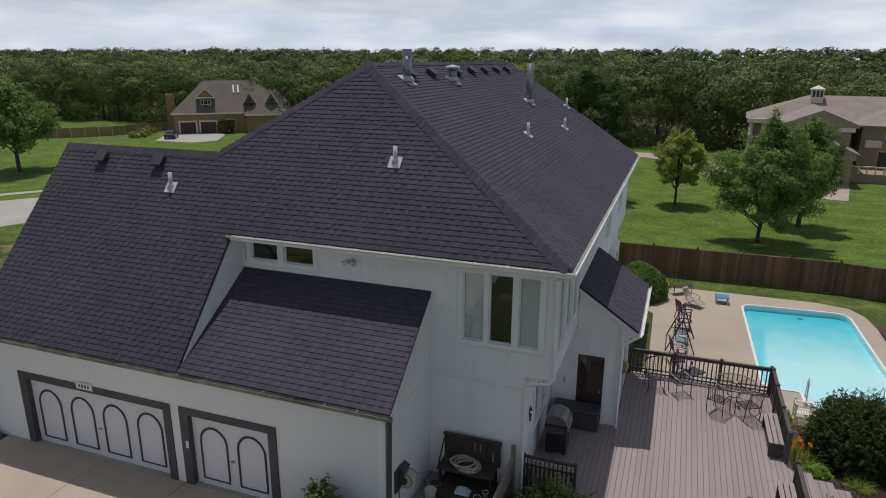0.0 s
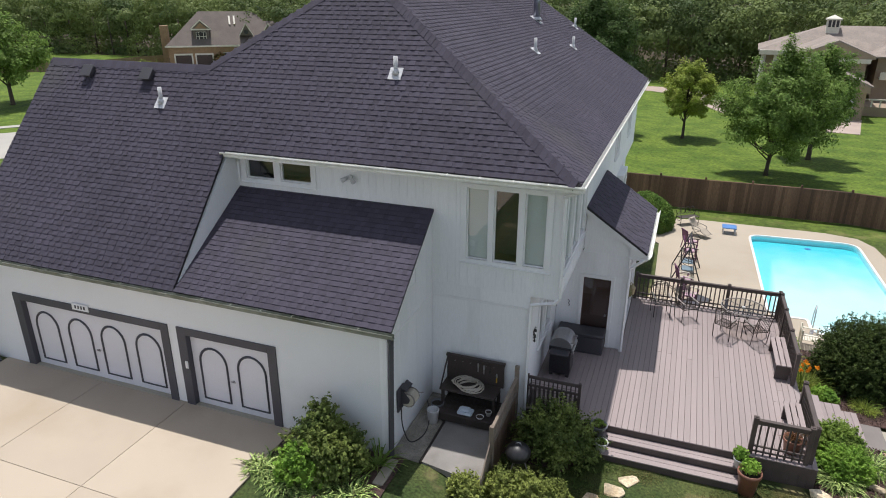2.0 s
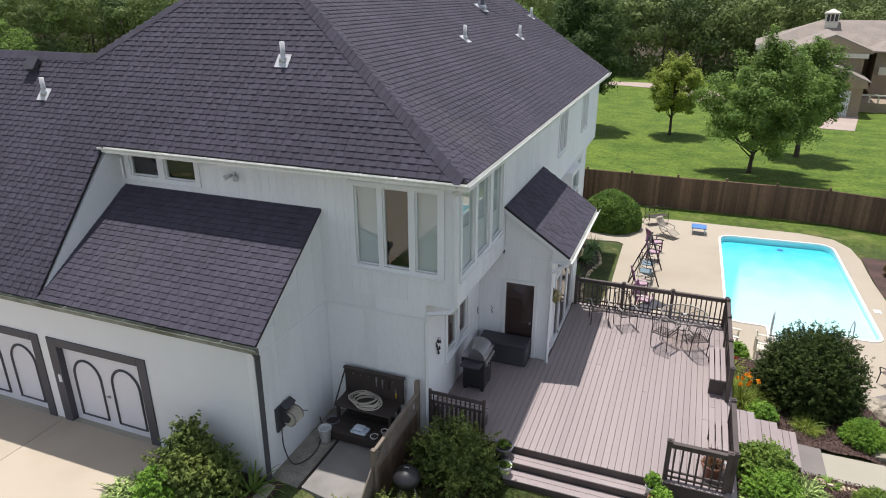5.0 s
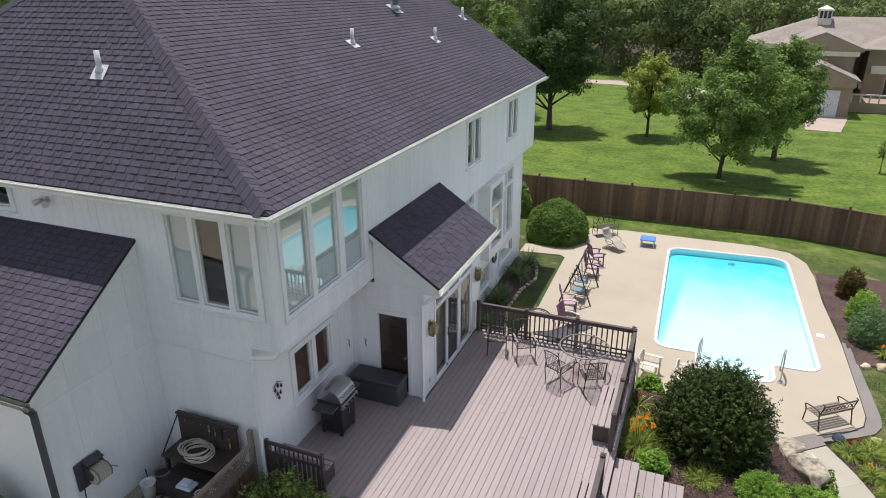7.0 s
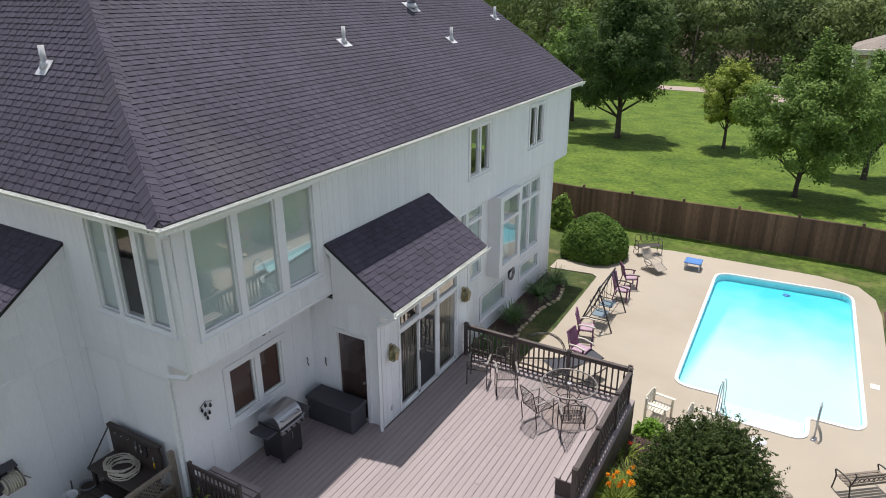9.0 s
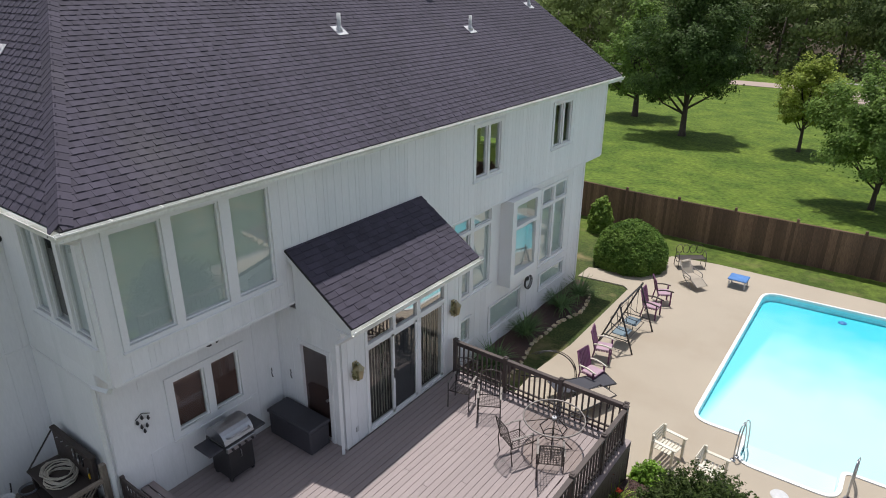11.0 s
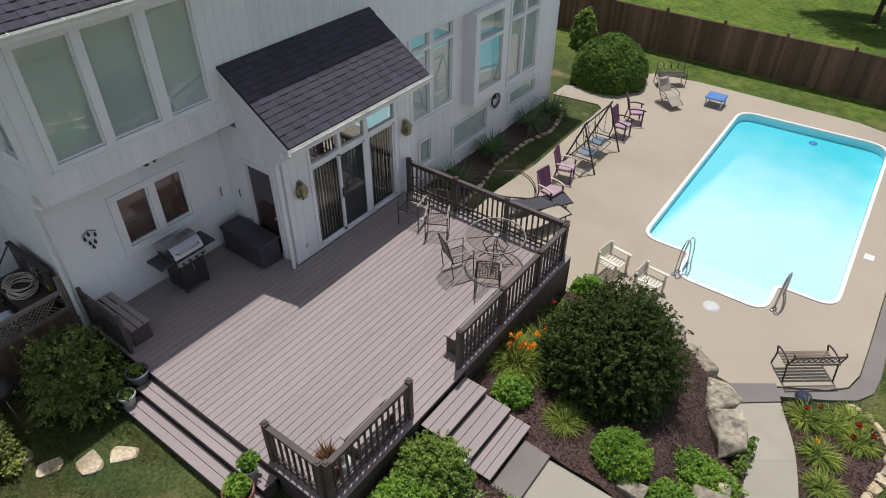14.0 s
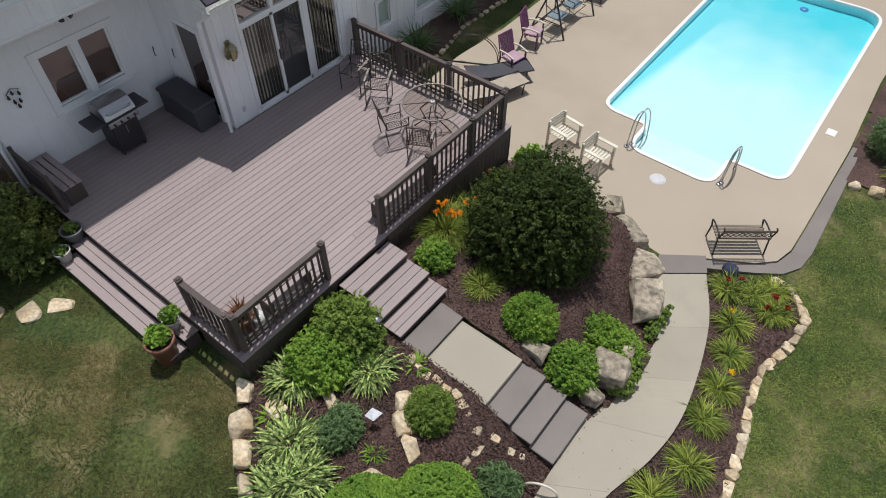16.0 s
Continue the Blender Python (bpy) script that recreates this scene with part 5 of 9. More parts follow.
part("apron", Build().box(-16.2, -8.42, 11.34, 11.5, -0.3, -0.105, 0.004), drive, "grey sill under the garage doors", material=PATHCONC)

# path, landing and steps
def path_z(x, y):
    return -1.25 - 0.55 * float(smooth(17.0, 21.6, y + 0.35 * (x - 8.2)))


path_in = curve_points([(8.25, 16.15), (8.2, 17.3), (8.42, 18.1), (8.45, 18.9), (8.28, 19.8), (7.98, 20.6), (7.62, 21.3)], 5, False)
path_out = curve_points([(8.5, 22.0), (8.95, 21.1), (9.2, 20.3), (9.4, 19.3), (9.52, 18.2), (9.42, 17.2), (9.15, 16.2), (9.1, 15.0), (9.4, 13.5)], 5, False)


def resample(line, n):
    pts = [Vector(p) for p in line]
    run = [0.0]
    for p, q in zip(pts, pts[1:]):
        run.append(run[-1] + (q - p).length)
    return np.stack([np.interp(np.linspace(0, run[-1], n), run, [p[a] for p in pts]) for a in (0, 1)], 1)


garden_path = thing("path", (8.7, 18.0, -1.4), "curving grey-tan concrete garden path", "path", kind="structure")
left_, right_ = resample([(8.05, 13.0), (8.3, 15.2)] + path_in, 49), resample(path_out[::-1], 49)
for k in range(0, 48, 8):
    b, rows_ = Build(), range(k, k + 9)
    v = []
    for j in rows_:
        l_, r_ = Vector(left_[j]), Vector(right_[j])
        if j == k:
            l_, r_ = l_.lerp(Vector(left_[j + 1]), 0.018), r_.lerp(Vector(right_[j + 1]), 0.018)
        z = path_z(*((l_ + r_) / 2))
        v += [(*l_, z), (*r_, z), (*l_, z - 0.22), (*r_, z - 0.22)]
    f = [(0, 2, 3, 1), (32, 33, 35, 34)]
    for j in range(8):
        o = 4 * j
        f += [(o, o + 1, o + 5, o + 4), (o, o + 4, o + 6, o + 2), (o + 1, o + 3, o + 7, o + 5)]
    part("panel", b.add(v, f), garden_path, material=PATHCONC)
slab("path_band", [(7.62, 21.33), (8.5, 22.03), (8.28, 22.46), (7.33, 21.76)], -1.785, 0.12, STEPSTONE, kind="structure", label="grey concrete band where path meets patio", category="paving")
for k, (x0, x1, z, mat) in enumerate(((5.04, 5.55, -0.64, STEPSTONE), (5.56, 6.88, -0.72, PATHCONC), (6.88, 7.34, -0.84, STEPSTONE), (7.33, 7.78, -0.98, STEPSTONE), (7.77, 8.22, -1.12, STEPSTONE))):
    if k == 1:
        solo("landing", Build().box(x0, x1, 16.13, 17.22, z - 0.3, z, 0.008), mat, label="square tan concrete landing between the steps", category="landing", kind="structure")
    else:
        s = thing("stone_step", (x0, 16.2, z - 0.16), "grey concrete step slab with dark riser", "step", "garden steps")
        part("tread", Build().box(x0, x1 + 0.02, 16.14, 17.26, z - 0.05, z, 0.008), s, material=mat)
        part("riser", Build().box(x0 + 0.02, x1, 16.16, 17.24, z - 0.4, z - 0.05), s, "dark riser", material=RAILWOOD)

# ---- the deck ----
DX0, DX1, DY0, DY1 = LOW_X, 3.6, 14.03, 21.55
deck = thing("deck", (0.3, 17.8, -0.5), "large grey-brown composite deck along the house", "deck")
part("frame", Build().box(DX0 + 0.02, DX1 - 0.04, DY0 + 0.04, DY1 - 0.04, -0.2, -0.03), deck, "dark frame below the boards", material=RAILWOOD)
rng = random.Random(11)
BW = 0.1395
x = DX0 + 0.01
while x < DX1 - 0.02:
    x1 = min(x + BW, DX1)
    y0 = DY0 - 0.025
    y1 = DY1 + 0.02
    spans = []
    if x < PORCH_X + 0.03:
        y1 = 17.755
    cut = rng.choice((None, None, rng.uniform(16, 20.5), rng.uniform(18, 20.8)))
    if cut and y1 > 20 and cut < y1 - 0.5:
        spans = [(y0, cut - 0.002), (cut + 0.002, y1)]
    else:
        spans = [(y0, y1)]
    for a, b in spans:
        part("deck_board", Build().box(x + 0.0035, x1 - 0.0035, a, b, -0.028, 0.0, 0.004), deck, material=DECKING)
    x += BW
fascia = [((DX1 - 0.03, DX1), (DY0, 16.12)), ((DX1 - 0.03, DX1), (17.48, DY1)), ((DX0, DX1 - 0.03), (DY0 - 0.02, DY0 + 0.01)), ((PORCH_X, DX1 - 0.03), (DY1 - 0.01, DY1 + 0.02))]
for (a, b), (c, d) in fascia:
    part("fascia", Build().box(a, b, c, d, -0.24, -0.03, 0.004), deck, "brown stained fascia", material=RAILWOOD)
# skirt boards under the edge
def skirt(x0, y0, x1, y1):
    n = max(1, int(math.hypot(x1 - x0, y1 - y0) / 0.15))
    for k in range(n):
        a, b = k / n, (k + 1) / n
        ax, ay, bx, by = x0 + (x1 - x0) * a, y0 + (y1 - y0) * a, x0 + (x1 - x0) * b, y0 + (y1 - y0) * b
        zb = float(ground_z((ax + bx) / 2, (ay + by) / 2)) - 0.15
        part("skirt_board", Build().box(min(ax, bx) + (0.003 if ax != bx else -0.012), max(ax, bx) - (0.003 if ax != bx else -0.012), min(ay, by) + (0.003 if ay != by else -0.012),
                                        max(ay, by) - (0.003 if ay != by else -0.012), zb, -0.23), deck, material=RAILWOOD)


skirt(DX1 - 0.03, DY0, DX1 - 0.03, 16.12)
skirt(DX1 - 0.03, 17.48, DX1 - 0.03, DY1)
skirt(PORCH_X, DY1, DX1, DY1)
skirt(2.42, DY0, DX1, DY0)
skirt(DX0, DY0, -0.95, DY0)


def railing(points, label):
    """Posts with caps, a flat cap rail, two low rails and square balusters between them."""
    r = thing("deck_railing", (*points[0], 0.0), label, "railing", "deck railings")
    for x, y in points:
        post = part("post", Build().box(x - 0.048, x + 0.048, y - 0.048, y + 0.048, -0.24, 0.93, 0.006), r, material=RAILWOOD)
        part("post_cap", Build().box(x - 0.058, x + 0.058, y - 0.058, y + 0.058, 0.93, 0.952, 0.006).box(x - 0.035, x + 0.035, y - 0.035, y + 0.035, 0.95, 0.975, 0.012), post, material=RAILWOOD)
    for (x0, y0), (x1, y1) in zip(points, points[1:]):
        along_x = abs(x1 - x0) > abs(y1 - y0)
        lo, hi = (min(x0, x1), max(x0, x1)) if along_x else (min(y0, y1), max(y0, y1))
        lo, hi, c = lo + 0.05, hi - 0.05, (y0 if along_x else x0)

        def bar(name, a, b, half, z0, z1, mat=RAILWOOD):
            box = (a, b, c - half, c + half, z0, z1) if along_x else (c - half, c + half, a, b, z0, z1)
            part(name, Build().box(*box, 0.004), r, material=mat)
        bar("cap_rail", lo - 0.04, hi + 0.04, 0.05, 0.865, 0.903)
        bar("top_rail", lo, hi, 0.02, 0.775, 0.865)
        bar("low_rail", lo, hi, 0.02, 0.195, 0.235)
        bar("bottom_rail", lo, hi, 0.02, 0.06, 0.1)
        n = int((hi - lo) / 0.128)
        for k in range(n):
            u = lo + (hi - lo) * (k + 0.5) / n
            bar("baluster", u - 0.018, u + 0.018, 0.018, -0.02, 0.79)
    return r


railing([(-0.92, 21.46), (0.5, 21.46), (1.93, 21.46), (3.42, 21.46)], "brown wooden deck railing along the pool side")
railing([(3.46, 21.35), (3.46, 20.25), (3.46, 18.87), (3.46, 17.46)], "brown wooden deck railing beside the garden bed")
railing([(3.45, 16.06), (3.45, 14.18)], "brown wooden deck railing beside the stairs")
railing([(3.35, 14.12), (2.23, 14.12)], "short brown wooden railing at the front corner")


def wood_steps(name, treads, lead, label):
    s = thing(name, lead, label, "steps")
    for x0, x1, y0, y1, z, along in treads:
        n = 2 if along == "x" else 3
        for k in range(n):
            if along == "x":
                a, b = y0 + (y1 - y0) * k / n, y0 + (y1 - y0) * (k + 1) / n
                box = (x0, x1, a + 0.004, b - 0.004, z - 0.03, z)
            else:
                a, b = x0 + (x1 - x0) * k / n, x0 + (x1 - x0) * (k + 1) / n
                box = (a + 0.004, b - 0.004, y0, y1, z - 0.03, z)
            part("tread_board", Build().box(*box, 0.004), s, material=DECKING)
        part("riser", Build().box(x0 + 0.03, x1 - 0.03, y0 + 0.02, y1 - 0.02, z - 0.42, z - 0.03), s, "brown stained riser", material=RAILWOOD)
    return s


wood_steps("front_steps", [(-0.97, 2.4, 13.70, 14.0, -0.18, "x"), (-0.97, 2.4, 13.36, 13.70, -0.36, "x")], (0.7, 13.6, -0.6), "wide composite front steps down to the lawn")
wood_steps("side_steps", [(3.6, 4.10, 16.14, 17.46, -0.16, "y"), (4.08, 4.62, 16.14, 17.46, -0.32, "y"), (4.6, 5.04, 16.14, 17.46, -0.48, "y")], (4.3, 16.8, -0.7), "composite steps down to the garden landing")


def deck_bench(x0, x1, y0, y1, along, label, back=None):
    b = thing("deck_bench", ((x0 + x1) / 2, (y0 + y1) / 2, 0), label, "bench", "deck benches")
    w = (y1 - y0) if along == "x" else (x1 - x0)
    for k in range(3):
        a, c = w * k / 3 + 0.012, w * (k + 1) / 3 - 0.012
        box = (x0, x1, y0 + a, y0 + c, 0.42, 0.455) if along == "x" else (x0 + a, x0 + c, y0, y1, 0.42, 0.455)
        part("seat_slat", Build().box(*box, 0.005), b, material=DECKING)
    for e in (0, 1):
        if along == "x":
            u = x0 + 0.06 if e == 0 else x1 - 0.1
            part("leg", Build().box(u, u + 0.04, y0 + 0.03, y1 - 0.03, 0.0, 0.42, 0.004), b, material=RAILWOOD)
        else:
            u = y0 + 0.06 if e == 0 else y1 - 0.1
            part("leg", Build().box(x0 + 0.03, x1 - 0.03, u, u + 0.04, 0.0, 0.42, 0.004), b, material=RAILWOOD)
    return b


deck_bench(3.0, 3.4, 17.6, 19.3, "y", "composite built-in bench against the deck railing")
deck_bench(3.0, 3.4, 14.85, 15.85, "y", "composite built-in bench beside the stairs")
db = deck_bench(-2.9, -1.62, 14.2, 14.62, "x", "brown slatted deck bench with lattice back", True)
part("back_rail", Build().box(-2.93, -1.6, 14.06, 14.1, 0.82, 0.9, 0.005), db, material=RAILWOOD)
part("back_rail", Build().box(-2.93, -1.6, 14.06, 14.1, 0.6, 0.66, 0.005), db, material=RAILWOOD)
part("back_rail", Build().box(-2.93, -1.6, 14.06, 14.1, 0.02, 0.08, 0.005), db, material=RAILWOOD)
for u in (-2.93, -1.66):
    part("back_post", Build().box(u, u + 0.07, 14.05, 14.12, -0.2, 0.93, 0.006), db, material=RAILWOOD)
for k in range(11):
    u = -2.83 + 0.108 * k
    part("back_slat", Build().box(u, u + 0.06, 14.065, 14.09, 0.06, 0.62, 0.003), db, material=RAILWOOD)
    part("lattice_slat", Build().box(u + 0.01, u + 0.04, 14.068, 14.088, 0.64, 0.83, 0.003), db, material=RAILWOOD)

# ---- fences ----
# board fence behind the pool, stepping gently
fence = thing("fence", (4, 38.9, -1.9), "brown stained board privacy fence behind the pool lawn", "fence")
FX = [-30.0 + 2.42 * k for k in range(22)]


def fence_y(x):
    return 38.95 + 0.012 * (x - 2) if x < 9 else 39.03 - 0.28 * (x - 9)


board_mesh = Build().box(-0.0765, 0.0765, -0.009, 0.009, 0.0, 1.72, 0.003).mesh("fence_board", FENCEWOOD)
post_mesh = Build().box(-0.055, 0.055, -0.055, 0.055, 0.0, 1.95, 0.01).mesh("fence_post", FENCEWOOD)
for a, b in zip(FX, FX[1:]):
    za, zb = float(ground_z(a, fence_y(a))), float(ground_z(b, fence_y(b)))
    p = part("fence_post", post_mesh, fence)
    p.matrix_basis = pose(a, fence_y(a), za - 0.05)
    if a < -12:
        part("fence_panel", Build().prism([(a, fence_y(a), za), (b, fence_y(b), zb), (b, fence_y(b), zb + 1.78), (a, fence_y(a), za + 1.78)], (0, 0.02, 0)), fence, material=FENCEWOOD)
        continue
    turn = math.degrees(math.atan2(fence_y(b) - fence_y(a), b - a))
    for k in range(16):
        t = (k + 0.5) / 16
        q = part("fence_board", board_mesh, fence)
        q.matrix_basis = pose(a + 0.05 + (b - a - 0.1) * t, fence_y(a) + (fence_y(b) - fence_y(a)) * t - 0.05 - 0.006 * (k % 2), za + (zb - za) * t + rng.uniform(0.0, 0.015), 0, rng.uniform(-0.15, 0.15), turn)
    for h in (0.35, 1.45):
        part("fence_rail", Build().tube([(a, fence_y(a), za + h), (b, fence_y(b), zb + h)], 0.04, 4, False), fence, material=FENCEWOOD)
    part("fence_cap", Build().tube([(a, fence_y(a) - 0.03, za + 1.74), (b, fence_y(b) - 0.03, zb + 1.74)], 0.035, 4, False), fence, material=FENCEWOOD)

# short weathered fence with lattice top beside the work corner
lf = thing("lattice_fence", (-3.120, 12.8, -0.4), "weathered wooden fence with lattice top beside the work corner", "fence")
for y, h in ((11.75, 0.95), (13.9, 1.2)):
    part("post", Build().box(-3.180, -3.080, y - 0.05, y + 0.05, -0.5, h, 0.008), lf, material=OLDWOOD)
for k in range(14):
    y = 11.82 + 0.146 * k
    part("picket", Build().box(-3.150, -3.125, y, y + 0.138, -0.5, 0.42, 0.003), lf, material=BROWNWOOD)
for h in (0.42, 0.84):
    part("rail", Build().box(-3.165, -3.095, 11.8, 13.86, h, h + 0.07, 0.005), lf, material=OLDWOOD)
for k in range(26):
    s = 11.72 + 0.085 * k
    for sign in (1, -1):
        y0, y1 = (s, s + 0.35) if sign > 0 else (s + 0.35, s)
        if min(y0, y1) > 11.8 and max(y0, y1) < 13.85:
            part("lattice_slat", Build().tube([(-3.130 + 0.006 * sign, y0, 0.49), (-3.130 + 0.006 * sign, y1, 0.84)], 0.014, 4, False), lf, material=OLDWOOD)
part("brace_board", Build().prism([(-3.160, 10.9, -0.45), (-3.160, 11.75, -0.35), (-3.160, 11.75, 0.62), (-3.160, 11.05, 0.1)], (0.03, 0, 0)), lf, "pale split board", material=OLDWOOD)

# concrete pad of the work corner
slab("gravel_strip", [(-5.38, 11.4), (-4.68, 11.36), (-4.68, 14.03), (-5.38, 14.03)], -0.15, 0.3, GRAVEL, kind="structure", label="strip of grey gravel along the garage wall", category="gravel")
solo("edging_board", Build().box(-4.67, -4.63, 11.34, 14.0, -0.4, -0.1, 0.006), DARKWOOD, "dark timber edging board beside the concrete pad", "edging")
slab("work_pad", [(-4.62, 11.38), (-3.24, 11.16), (-3.24, 14.03), (-4.62, 14.03)], -0.13, 0.3, PADGREY, kind="structure", label="grey concrete pad in the work corner", category="pad")


# ---- plants ----
def quads(name, v, material):
    """A mesh of loose four-cornered leaves from an array (n, 4, 3)."""
    n = len(v)
    me = bpy.data.meshes.new(name)
    me.vertices.add(4 * n)
    me.vertices.foreach_set("co", np.ascontiguousarray(v, np.float32).ravel())
    me.loops.add(4 * n)
    me.loops.foreach_set("vertex_index", np.arange(4 * n, dtype=np.int32))
    me.polygons.add(n)
    me.polygons.foreach_set("loop_start", np.arange(0, 4 * n, 4, dtype=np.int32))
    me.materials.append(material)
    me.update(calc_edges=True)
    me.validate()
    return me


def leaf_quads(c, nrm, size, rng, slim=0.55, loose=0.6):
    """Leaves at points c that face roughly along nrm."""
    n = len(c)
    nrm = nrm + rng.normal(0, loose, (n, 3))
    nrm /= np.linalg.norm(nrm, axis=1)[:, None] + 1e-9
    a = np.cross(nrm, rng.normal(0, 1, (n, 3)))
    a /= np.linalg.norm(a, axis=1)[:, None] + 1e-9
    b = np.cross(nrm, a)
    s = size * rng.uniform(0.6, 1.25, (n, 1))
    droop = nrm * s * 0.18
    return np.stack([c - a * s, c + b * s * slim - droop * 0.2, c + a * s - droop, c - b * s * slim - droop * 0.2], 1)


def sphere_dirs(n, rng, low=-1.0):
    z = rng.uniform(low, 1, n)
    t = rng.uniform(0, math.tau, n)
    r = np.sqrt(1 - z * z)
    return np.stack([r * np.cos(t), r * np.sin(t), z], 1)


def lumps(d, seed, k=7, depth=0.22):
    """An uneven radius over directions."""
    rng = np.random.default_rng(seed)
    c = sphere_dirs(k, rng, -0.5)
    h = np.max(d @ c.T, axis=1)
    return 1 - depth + depth * smooth(0.3, 1.0, h) + 0.05 * np.sin(5 * d[:, 0] + seed) * np.sin(6 * d[:, 1]) * np.sin(4 * d[:, 2] + 1)


def shrub(name, at, rx, ry, rz, n, size, material, seed, label, category="shrub", group="", depth=0.2, low=-0.25, slim=0.55, loose=0.6, stem=True, sprig=0.16, trim=False):
    """A bush: stems, inner twigs and leafy sprigs that stand out of a lumpy shape."""
    x, y, z = at
    rng = np.random.default_rng(seed)
    t = thing(name, at, label, category, group)
    per = 12
    m = n // per
    d = sphere_dirs(m, rng, low)
    r = lumps(d, seed, 13, depth) * (rng.uniform(0.93, 0.98, m) if trim else rng.uniform(0.6, 0.93, m) + np.abs(rng.normal(0, 0.25 * depth, m)))
    shape = np.array([rx, ry, rz])
    c = d * r[:, None] * shape + np.array([x, y, z + rz * 0.28])
    axis = d / shape + rng.normal(0, 0.45, (m, 3)) / rx + np.array([0, 0, 0.35 / rz])
    if trim:
        axis = d + rng.normal(0, 0.2, (m, 3))
    axis /= np.linalg.norm(axis, axis=1)[:, None]
    c, axis = np.repeat(c, per, 0), np.repeat(axis, per, 0)
    s = np.tile(np.linspace(0, 1, per), m)[:, None]
    side = rng.normal(0, 1, (m * per, 3))
    side -= axis * np.sum(side * axis, 1)[:, None]
    side /= np.linalg.norm(side, axis=1)[:, None]
    reach = sprig * min(1.0, rx) * np.repeat(rng.uniform(0.6, 1.5, m), per)[:, None]
    c = c + axis * s * reach + side * size * (1.1 - 0.6 * s)
    keep = c[:, 2] > z - 0.02
    part("leaves", quads("leaves", leaf_quads(c[keep], (axis * 0.5 + side * 0.45 + np.array([0, 0, 0.4]))[keep], size, rng, slim, loose * 0.6), material), t, kind="stuff")
    u, v = np.meshgrid(np.linspace(0, math.tau, 25)[:-1], np.linspace(-1.1, 1.57, 14))
    cd = np.stack([np.cos(v) * np.cos(u), np.cos(v) * np.sin(u), np.sin(v)], -1).reshape(-1, 3)
    cr = lumps(cd, seed, 13, depth) * (0.9 if trim else 0.6)
    core = cd * cr[:, None] * shape + np.array([x, y, z + rz * 0.28])
    core[:, 2] = np.maximum(core[:, 2], z - 0.05)
    part("inner_foliage", mesh_from("inner_foliage", core.tolist(), [(j * 24 + i, j * 24 + (i + 1) % 24, (j + 1) * 24 + (i + 1) % 24, (j + 1) * 24 + i) for j in range(13) for i in range(24)], material, True), t)
    if stem:
        for k in range(3):
            a = k * 2.1 + seed
            part("stem", Build().tube([(x + 0.05 * math.cos(a), y + 0.05 * math.sin(a), z - 0.1), (x + rx * 0.35 * math.cos(a), y + ry * 0.35 * math.sin(a), z + rz * 0.5)], [0.03, 0.015], 6), t, material=BARK)
    return t


def strips(base, yaw, length, width, rise, bend, segs=4):
    """Arching blades from arrays: returns quads (n * segs, 4, 3)."""
    n = len(yaw)
    out = np.stack([np.cos(yaw), np.sin(yaw), np.zeros(n)], 1)
    side = np.stack([-np.sin(yaw), np.cos(yaw), np.zeros(n)], 1)
    q = []
    prev = None
    for k in range(segs + 1):
        s = k / segs
        ang = rise - bend * s
        if prev is None:
            p = base.copy()
        else:
            p = prev[0] + (out * np.cos(ang)[:, None] + np.array([0, 0, 1]) * np.sin(ang)[:, None]) * (length / segs)[:, None]
        w = width * (1 - 0.85 * s ** 1.5) * (0.55 + 0.45 * min(1, s * 3))
        l, r = p - side * w[:, None], p + side * w[:, None]
        if prev is not None:
            q.append(np.stack([prev[1], prev[2], r, l], 1))
        prev = (p, l, r)
    return np.stack(q, 1).reshape(-1, 4, 3)


def ribbon_mesh(name, v, segs, material):
    """Quads of blades joined along each blade, so that one blade is one piece."""
    n = len(v) // segs
    v = v.reshape(n, segs, 4, 3)
    rows = [v[:, 0, 0], v[:, 0, 1]]
    for k in range(segs):
        rows += [v[:, k, 3], v[:, k, 2]]
    pts = np.stack(rows, 1).reshape(-1, 3)
    w = 2 * segs + 2
    idx = np.array([[2 * k, 2 * k + 1, 2 * k + 3, 2 * k + 2] for k in range(segs)])
    faces_ = (np.arange(n)[:, None, None] * w + idx[None]).reshape(-1, 4)
    me = mesh_from(name, pts.tolist(), faces_.tolist(), material, True)
    return me


def clump(name, at, n, length, width, material, seed, label, category="plant", group="", spread=0.12, rise=(0.9, 1.5), bend=(0.9, 2.0), flowers=None, n_flower=0, wander=0.7):
    """A clump of arching blades, with flower stalks where it blooms."""
    rng = np.random.default_rng(seed)
    t = thing(name, at, label, category, group)
    yaw = rng.uniform(0, math.tau, n)
    base = np.array(at) + np.stack([np.cos(yaw), np.sin(yaw), np.zeros(n)], 1) * rng.uniform(0, spread, (n, 1))
    v = strips(base, yaw + rng.normal(0, wander, n), length * rng.uniform(0.6, 1.15, n), width * rng.uniform(0.7, 1.2, n), rng.uniform(*rise, n), rng.uniform(*bend, n))
    part("leaves", ribbon_mesh("leaves", v, 4, material), t, kind="stuff")
    for k in range(n_flower):
        a, r, h = rng.uniform(0, math.tau), rng.uniform(0.05, 0.3), length * rng.uniform(0.75, 1.1)
        p = Vector((at[0] + r * math.cos(a), at[1] + r * math.sin(a), at[2] + h))
        fl = part("flower", Build().tube([(at[0] + r * 0.3 * math.cos(a), at[1] + r * 0.3 * math.sin(a), at[2]), p], 0.006, 5), t, material=LEAF_BLADE)
        d = sphere_dirs(7, rng, 0.1)
        part("petals", quads("petals", leaf_quads(np.array(p) + d * 0.035, d, 0.075, rng, 0.5, 0.2), flowers), fl)
    return t


